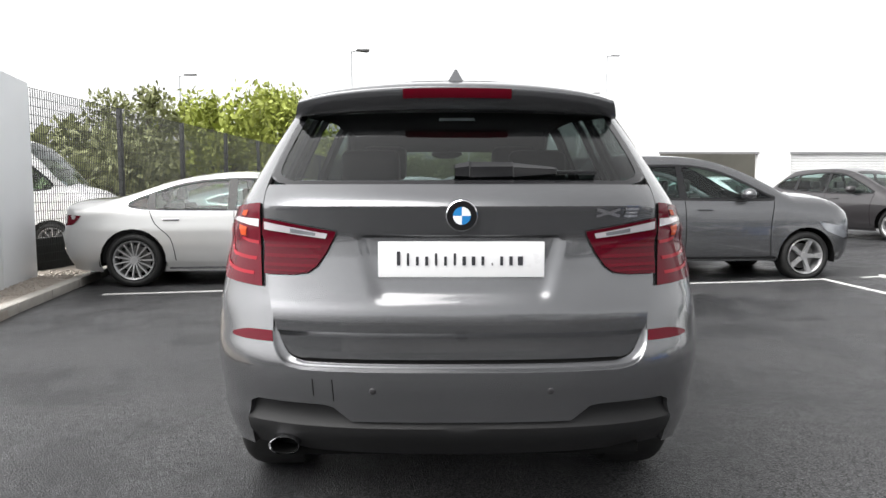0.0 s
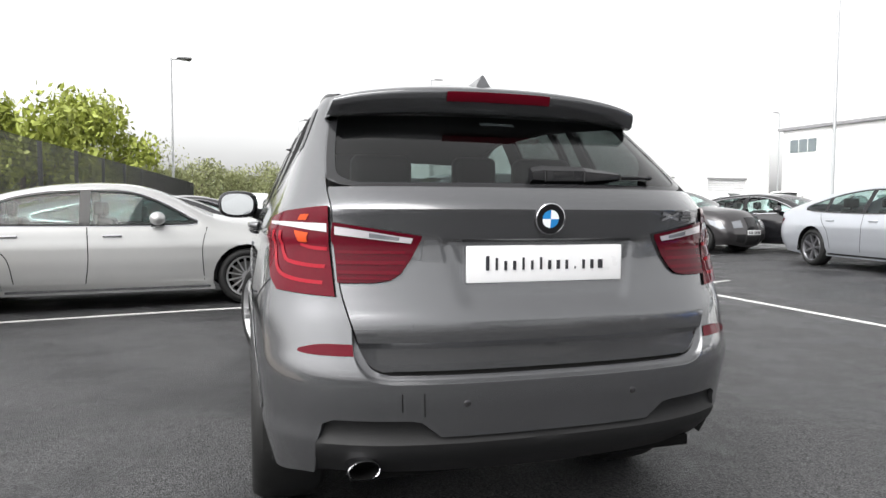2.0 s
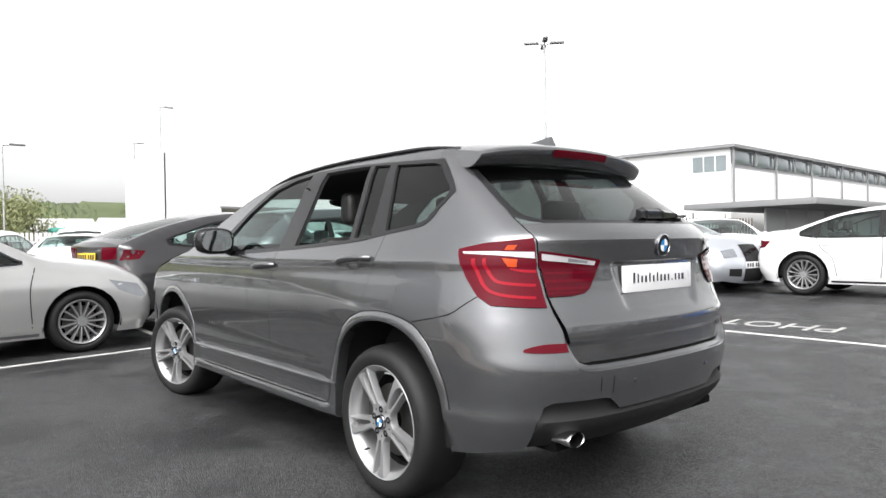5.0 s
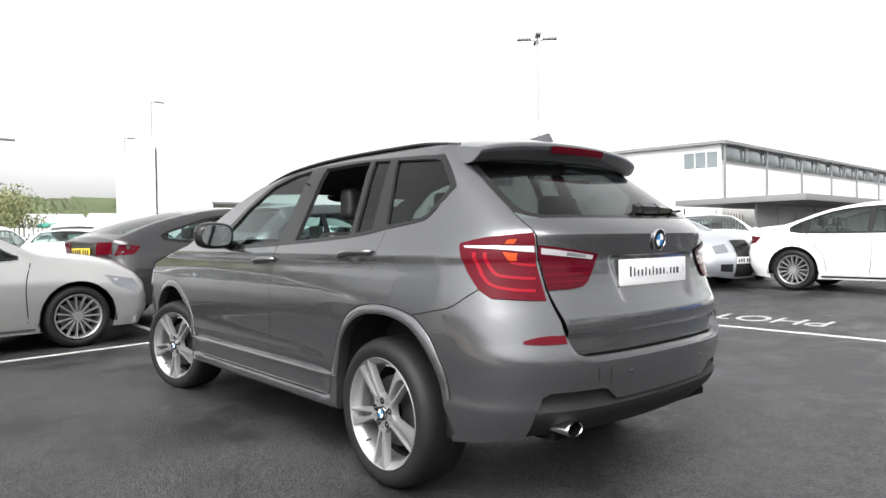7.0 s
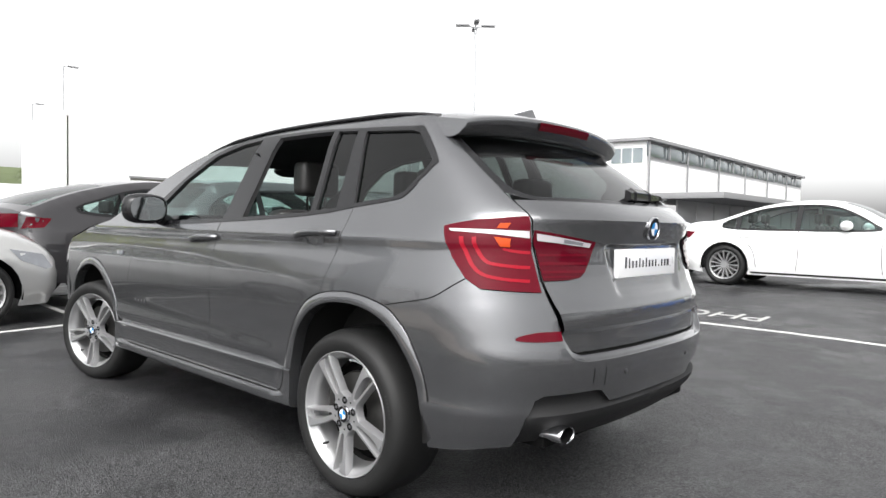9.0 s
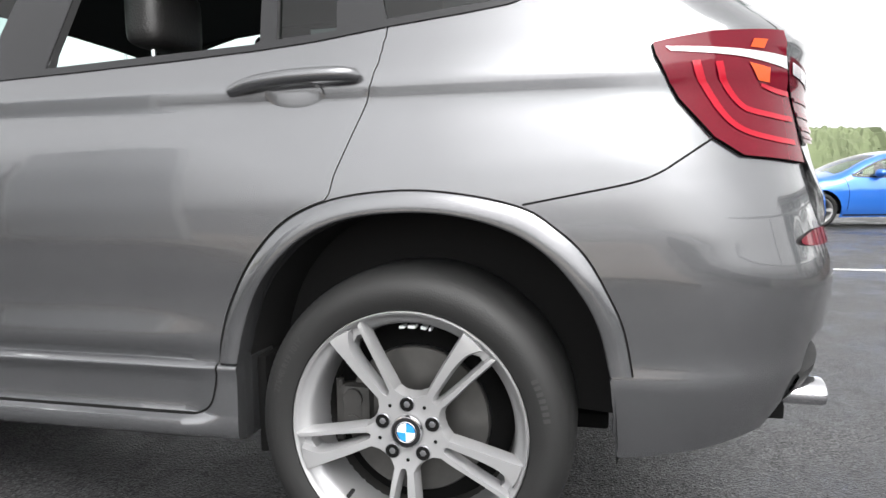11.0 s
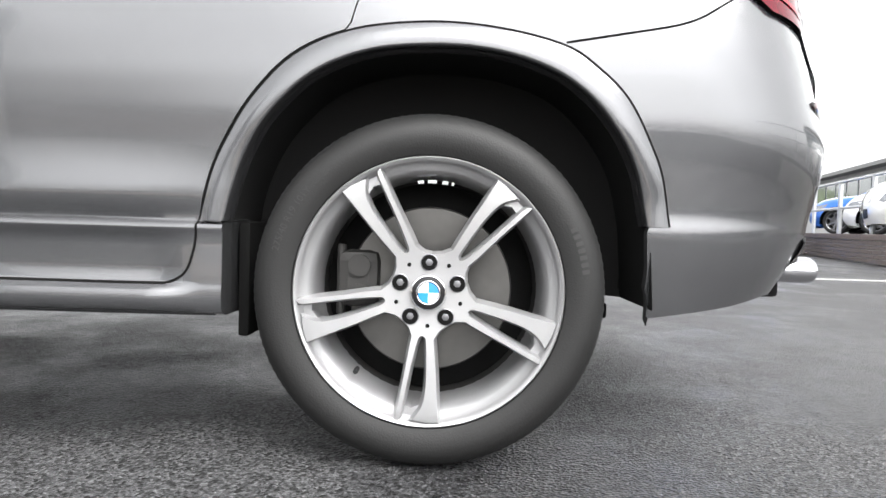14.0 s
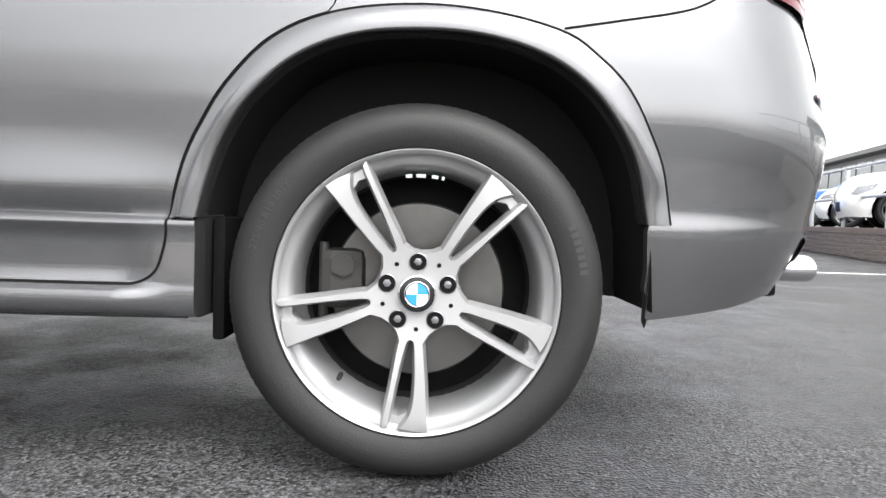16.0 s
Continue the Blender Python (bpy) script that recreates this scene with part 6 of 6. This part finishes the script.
def hill(name, pts, base, label, seed):
    """A wooded ridge: a mound whose skin is broken up into uneven crowns."""
    P = [Vector(p) for p in pts]
    v, f = [], []
    nu, nv = 34 * (len(P) - 1), 16
    for i in range(nu + 1):
        t = i / nu * (len(P) - 1)
        k = min(int(t), len(P) - 2)
        p = P[k].lerp(P[k + 1], t - k)
        d = (P[k + 1] - P[k]).normalized()
        out = Vector((-d.y, d.x, 0))
        if out.dot(Vector((p.x, p.y, 0))) < 0:
            out = -out
        for j in range(nv + 1):
            u = j / nv
            n1 = noise.noise(Vector((p.x * .35, p.y * .35, u * 9 + seed)))
            n2 = noise.noise(Vector((p.x * 1.1, p.y * 1.1, u * 22 + seed)))
            z = p.z * math.sin(u * 1.5708) ** .7 + (n1 * 1.3 + n2 * .8) * (u > 0)
            q = p + out * (u * 22 + n1 * 2)
            v.append((q.x, q.y, base + z))
    for i in range(nu):
        for j in range(nv):
            a = i * (nv + 1) + j
            f.append((a, a + nv + 1, a + nv + 2, a + 1))
    ob = mesh_ob(name, v, f, M["hill"], None, smooth=False)
    tagged(ob, label, "woods", "", "stuff")


hill("far_woods", [(8, 150, 6), (22, 150, 11.5), (34, 150, 12), (44, 146, 9), (56, 140, 7)], 0, "low wooded hill far behind the yard", 3)
hill("far_woods", [(150, -20, 9), (150, -40, 14), (148, -58, 13), (146, -70, 4)], 0, "green wooded hillside far off", 5)
hill("far_woods", [(-40, 75, 6), (-20, 80, 7), (8, 85, 5)], 0, "line of far trees behind the yard", 6)


# ---- buildings ----
def quad_slab(bm, a, b, z0, z1, depth):
    """An upright slab from plan point a to b, thick to its left."""
    a, b = Vector(a), Vector(b)
    d = (b - a).normalized()
    n = Vector((-d.y, d.x)) * depth
    lo = [bm.verts.new((p.x, p.y, z0)) for p in (a, b, b + n, a + n)]
    hi = [bm.verts.new((p.x, p.y, z1)) for p in (a, b, b + n, a + n)]
    bm.faces.new(hi)
    bm.faces.new(lo[::-1])
    for i in range(4):
        bm.faces.new((lo[i], lo[(i + 1) % 4], hi[(i + 1) % 4], hi[i]))


show = new("showroom_building")
tagged(show, "large white clad showroom with grey roof edge and window band", "building")
C0, C1, C2 = Vector((44.0, 44.5)), Vector((47.7, 22.2)), Vector((95.0, 22.9))
bm = bmesh.new()
quad_slab(bm, C1, C0, 0, 8.24, -.4)
part("wall", bm, M["render_white"], show, smooth=False)
bm = bmesh.new()
quad_slab(bm, C1, C2, 0, 6.7, .4)
part("wall", bm, M["render_white"], show, smooth=False)
bm = bmesh.new()
f = bm.faces.new([bm.verts.new((*p, 8.25)) for p in (C0 + Vector((-.35, .3)), C1 + Vector((-.4, -.5)), C2 + Vector((0, -.5)), Vector((95, 46)))])
r = bmesh.ops.extrude_face_region(bm, geom=[f])
bmesh.ops.translate(bm, vec=(0, 0, .24), verts=[q for q in r["geom"] if isinstance(q, bmesh.types.BMVert)])
part("roof", bm, M["roof_grey"], show, smooth=False)
bm = bmesh.new()
quad_slab(bm, C1 + Vector((.3, .2)), C2, 6.7, 8.3, .3)
part("clerestory", bm, M["cladding_grey"], show, "grey clerestory band below the roof", smooth=False)
dW = (C2 - C1) / 12
for i in range(12):
    p = C1 + dW * i
    bm = bmesh.new()
    box(bm, p.x + .12, p.y - .05, 7.05, p.x + dW.x - .12, p.y + .25, 8.05, .02)
    w = part("window", bm, M["pane"], show)
    bm = bmesh.new()
    box(bm, p.x - .06, p.y - .35, 3.6 if i % 2 == 0 else 7.0, p.x + .06, p.y - .20, 8.25, .02)
    part("column", bm, M["roof_grey"], show)
for t0, t1, z0, z1 in ((0.01, .13, 6.5, 7.7), (.86, .97, 6.3, 7.4)):
    a, b = C1.lerp(C0, t0), C1.lerp(C0, t1)
    for k in range(3):
        p, q = a.lerp(b, k / 3 + .02), a.lerp(b, (k + 1) / 3 - .02)
        bm = bmesh.new()
        quad_slab(bm, p + Vector((-.06, 0)), q + Vector((-.06, 0)), z0, z1, -.12)
        part("window", bm, M["pane"], show, smooth=False)
bm = bmesh.new()
quad_slab(bm, C1.lerp(C0, .5) + Vector((-.05, 0)), C1.lerp(C0, .62) + Vector((-.05, 0)), 0, 4.0, -.1)
part("door", bm, M["shutter"], show, smooth=False)
canopy = new("entrance_canopy")
tagged(canopy, "flat grey entrance canopy over a glazed screen", "canopy")
bm = bmesh.new()
box(bm, 39.5, 13.0, 3.15, 95, 21.5, 3.55, .03)
part("roof", bm, M["roof_grey"], canopy)
for i in range(14):
    bm = bmesh.new()
    box(bm, 42 + i * 3.4, 17.0, 0, 42 + i * 3.4 + 3.1, 17.15, 3.15, .02)
    part("screen_panel", bm, M["cladding_grey"], canopy)
gate = new("palisade_gate")
tagged(gate, "dark metal palisade gate beside the canopy", "gate")
for i in range(30):
    bm = bmesh.new()
    box(bm, 30.0 + i * .3, 17.6 - i * .04, 0, 30.08 + i * .3, 17.66 - i * .04, 2.4 if i % 10 else 2.7, .01)
    part("bar", bm, M["brick"] if i > 15 else M["fence"], gate)
bm = bmesh.new()
box(bm, 30, 17.5, 2.0, 39, 17.6, 2.1, .01)
part("rail", bm, M["fence"], gate)

shop = new("workshop_building")
tagged(shop, "long white workshop with open bays and roller shutters", "building")
Y = 46.0
spans = [(12.5, 16.6, "wall"), (16.6, 23.9, "open"), (23.9, 26.4, "wall"), (26.4, 34.0, "shut"), (34.0, 37.5, "wall"), (37.5, 41.5, "shut"), (41.5, 44.0, "wall")]
for a, b, k in spans:
    bm = bmesh.new()
    box(bm, a, Y, 4.1 if k != "wall" else 0, b, Y + .35, 8.0)
    part("wall", bm, M["render_white"], shop, smooth=False)
    if k == "shut":
        for j in range(9):
            bm = bmesh.new()
            box(bm, a + .05, Y + .12, 2.3 + j * .2, b - .05, Y + .18, 2.48 + j * .2, .02)
            part("shutter_slat", bm, M["shutter"], shop)
    if k != "wall":
        bm = bmesh.new()
        box(bm, a - .1, Y - .05, 4.05, b + .1, Y - .0, 4.2)
        part("lintel", bm, M["roof_grey"], shop, smooth=False)
bm = bmesh.new()
box(bm, 12.5, Y + 9, 0, 44, Y + 9.3, 8)
part("back_wall", bm, M["dark_open"], shop, smooth=False)
bm = bmesh.new()
box(bm, 12.3, Y - .01, 7.9, 44, Y + 3.6, 8.2)
box(bm, 12.3, Y + 7.4, 7.9, 44, Y + 9.4, 8.2)
part("roof", bm, M["render_white"], shop, smooth=False)
bm = bmesh.new()
box(bm, 12.3, Y, 0, 12.6, Y + 9.3, 8)
part("side_wall", bm, M["render_white"], shop, smooth=False)

far = new("far_houses")
tagged(far, "pale houses with grey roofs far behind the yard", "building")
for x, y, w, h in ((12, 95, 7, 5), (20, 96, 6, 5.2), (26, 98, 5, 4.6)):
    bm = bmesh.new()
    box(bm, x, y, 0, x + w, y + 6, h - 1.4)
    part("wall", bm, M["render_white"], far, smooth=False)
    bm = bmesh.new()
    vs = [bm.verts.new(p) for p in ((x - .3, y - .3, h - 1.4), (x + w + .3, y - .3, h - 1.4), (x + w + .3, y + 6.3, h - 1.4), (x - .3, y + 6.3, h - 1.4), (x, y + 3, h + .3), (x + w, y + 3, h + .3))]
    for q in ((0, 1, 5, 4), (2, 3, 4, 5), (1, 2, 5), (3, 0, 4), (3, 2, 1, 0)):
        bm.faces.new([vs[i] for i in q])
    part("roof", bm, M["cladding_grey"], far, smooth=False)
bus = new("teal_shelter")
tagged(bus, "long low shelter with a teal roof edge", "shelter")
bm = bmesh.new()
box(bm, 7.5, 58, 2.55, 15.5, 60, 2.9, .05)
part("roof", bm, M["teal"], bus)
for i in range(5):
    bm = bmesh.new()
    box(bm, 7.6 + i * 1.95, 58.1, 0, 7.7 + i * 1.95, 58.2, 2.55)
    part("post", bm, M["galv"], bus)
wf = new("white_paling_fence")
tagged(wf, "white paling fence far behind parked cars", "fence")
for i in range(46):
    bm = bmesh.new()
    box(bm, 1.0 + i * .22, 40, 0, 1.14 + i * .22, 40.04, 2.1, .01)
    part("paling", bm, M["render_white"], wf)

# raised terrace with brick wall and rail
T0, T1 = Vector((13.5, -8.45)), Vector((4.0, -6.0))
TD = (T1 - T0).normalized()
TN = Vector((-TD.y, TD.x))
if TN.y > 0:
    TN = -TN
slab("terrace", [tuple(T0 - TD * 30 + TN * .1), tuple(T1 + TD * 14 + TN * .1), tuple(T1 + TD * 14 + TN * 30), tuple(T0 - TD * 30 + TN * 30)], 0, .50, M["asphalt"], "raised asphalt terrace behind the brick wall", "terrace")
rail = new("tube_rail")
tagged(rail, "galvanised tube guard rail on the terrace edge", "rail")
for i in range(12):
    p = T0 + TD * (i * 1.9 - 6.0) + TN * .25
    bm = bmesh.new()
    tube(bm, (p.x, p.y, .5), (p.x, p.y, 1.62), .045)
    part("post", bm, M["galv"], rail)
for z in (1.05, 1.60):
    bm = bmesh.new()
    a, b = T0 - TD * 8 + TN * .25, T1 + TD * 8 + TN * .25
    tube(bm, (a.x, a.y, z), (b.x, b.y, z), .03)
    part("rail", bm, M["galv"], rail)
hall = new("low_grey_building")
tagged(hall, "low dark glazed building behind the terrace", "building")
bm = bmesh.new()
a, b = T0 - TD * 58 + TN * 11, T1 - TD * 1.5 + TN * 11
quad_slab(bm, a, b, .5, 4.7, .4)
part("wall", bm, M["cladding_grey"], hall, smooth=False)
bm = bmesh.new()
quad_slab(bm, a - TN * .8, b - TN * .8, 4.7, 4.95, 3)
part("roof", bm, M["roof_grey"], hall, smooth=False)
for i in range(28):
    p, q = a.lerp(b, i / 28 + .003), a.lerp(b, (i + 1) / 28 - .003)
    bm = bmesh.new()
    quad_slab(bm, p - TN * .06, q - TN * .06, 2.2, 4.4, .1)
    part("window", bm, M["pane"], hall, smooth=False)

# ---- parked cars ----
yard_car("saloon", "saloon_car", "silver luxury saloon car parked across the bay line", "car", (-4.00, 6.28), -83.2, "silver", "multi", fine=.05)
yard_car("suv", "grey_suv", "grey metallic compact suv parked on the bay line", "car", (2.02, 6.50), -87.0, "grey", "five", fine=.06)
yard_car("coupe_suv", "coupe_suv", "dark grey coupe suv with red tail lights", "car", (0.62, 7.95), -78, "anthracite", "dark", plate="plate_y", fine=.06)
yard_car("suv", "dark_suv", "dark brown suv parked beyond the coupe suv", "car", (3.6, 12.6), -70, "brown", "dark", plate="plate_y")
yard_car("suv", "white_suv", "white suv seen from behind in the far row", "car", (1.0, 13.9), -52, "white", "five", plate="plate_y")
yard_car("hatch", "white_hatchback", "white hatchback parked beside the coupe suv", "car", (0.2, 11.8), -28, "white", "ten", plate="plate_y")
yard_car("hatch", "white_hatchback", "white hatchback in the far row", "car", (-2.2, 20.5), -25, "white", "ten", plate="plate_y")
yard_car("hatch", "silver_hatchback", "silver hatchback in the far row", "car", (0.2, 21.5), -25, "silver", "ten", plate="plate_y")
yard_car("suv", "white_suv", "white suv in the far row", "car", (-1.0, 17.8), -25, "white", "five", plate="plate_y")
yard_car("hatch", "red_car", "dark red car in the far row", "car", (-4.6, 24.0), -25, "red", "ten", plate="plate_y")
yard_car("fastback", "dark_estate_car", "black estate car parked behind the silver saloon", "car", (-4.0, 9.75), -83, "black", "dark")
yard_car("saloon", "dark_saloon", "dark grey saloon car behind the black estate", "car", (-3.6, 13.2), -83, "anthracite", "dark")
yard_car("mpv", "dark_mpv", "dark grey compact mpv facing the yard", "car", (9.3, 13.2), 197.5, "brown", "five", fine=.06)
yard_car("fastback", "silver_fastback", "silver blue fastback car with dark alloy wheels", "car", (9.9, 6.75), 169, "silver_blue", "dark", fine=.06)
yard_car("compact_saloon", "white_saloon", "white saloon car with dark rear windows", "car", (9.95, 2.05), 181, "white", "multi", fine=.06)
yard_car("hatch", "white_car", "white car facing the yard in the back row", "car", (13.6, 9.6), 150, "white", "ten")
yard_car("fastback", "white_coupe", "white car with dark roof beyond the saloon", "car", (13.4, 6.3), 132, "white", "dark")
yard_car("hatch", "white_car", "white car parked beside the mpv", "car", (7.2, 15.6), 200, "white", "ten")
yard_car("fastback", "black_coupe", "black coupe parked beside the mpv", "car", (11.6, 12.6), 197, "black", "five")
yard_car("van", "white_van", "white panel van by the workshop", "van", (27.0, 34.0), 200, "white", "ten", rear_lamp=False)
yard_car("van", "white_van", "white panel van by the workshop", "van", (31.5, 30.0), 120, "white", "ten", rear_lamp=False)
yard_car("van", "white_van", "white panel van behind the mesh fence", "van", (-10.5, 9.5), -80, "white", "ten", rear_lamp=False)
yard_car("hatch", "blue_hatchback", "bright blue hatchback parked across the yard", "car", (12.9, -6.9), 12, "blue", "five", fine=.06)
yard_car("suv", "white_suv", "white suv behind the blue hatchback", "car", (17.2, -4.6), 60, "white", "five")
yard_car("mpv", "dark_mpv", "dark grey mpv behind the blue hatchback", "car", (20.0, -3.2), 60, "anthracite", "five")
for i, (k, c) in enumerate((("hatch", "blue"), ("hatch", "white"), ("saloon", "white"), ("suv", "white"), ("hatch", "silver"))):
    p = T0 + TD * (i * 2.75 - 1.2) + TN * 3.9
    yard_car(k, {"hatch": "hatchback", "saloon": "saloon_car", "suv": "suv_car"}[k], c + " car parked nose-in behind the terrace rail", "car", (p.x, p.y, .5), math.degrees(math.atan2(TD.y, TD.x)) + 90 + (55 if i < 2 else 75), c, "dark", group="terrace cars")

# bricks of the terrace wall
wall = new("brick_wall")
wall.matrix_world = pose(T0.x, T0.y, 0, 0, 0, math.degrees(math.atan2(TD.y, TD.x)))
tagged(wall, "low dark brick retaining wall with brick coping", "wall", "", "structure")
flip = 1 if (Matrix.Rotation(math.atan2(TD.y, TD.x), 2) @ Vector((0, 1))).dot(TN) > 0 else -1
bm = bmesh.new()
box(bm, -14, flip * .02, 0, 16, flip * .2, .42)
part("mortar_core", bm, M["mortar"], wall, smooth=False)
bm = bmesh.new()
box(bm, 0, -.0, 0, .215, .1, .065, .004, 1)
b0 = part("brick", bm, M["brick"], wall)
b0.matrix_basis = pose(0, -.05 if flip > 0 else -.05, .01)
for row in range(5):
    for i in range(-6, 48):
        o = new("brick", b0.data)
        o.parent = wall
        o.matrix_basis = pose(i * .225 + (.1125 if row % 2 else 0), -.05 + flip * .055, .012 + row * .078)
bm = bmesh.new()
box(bm, 0, -.11, 0, .065, .11, .215 * .5, .004, 1)
c0 = part("coping_brick", bm, M["brick"], wall)
c0.matrix_basis = pose(0, flip * .10, .405)
for i in range(-18, 140):
    if i:
        o = new("coping_brick", c0.data)
        o.parent = wall
        o.matrix_basis = pose(i * .075, flip * .10, .405)
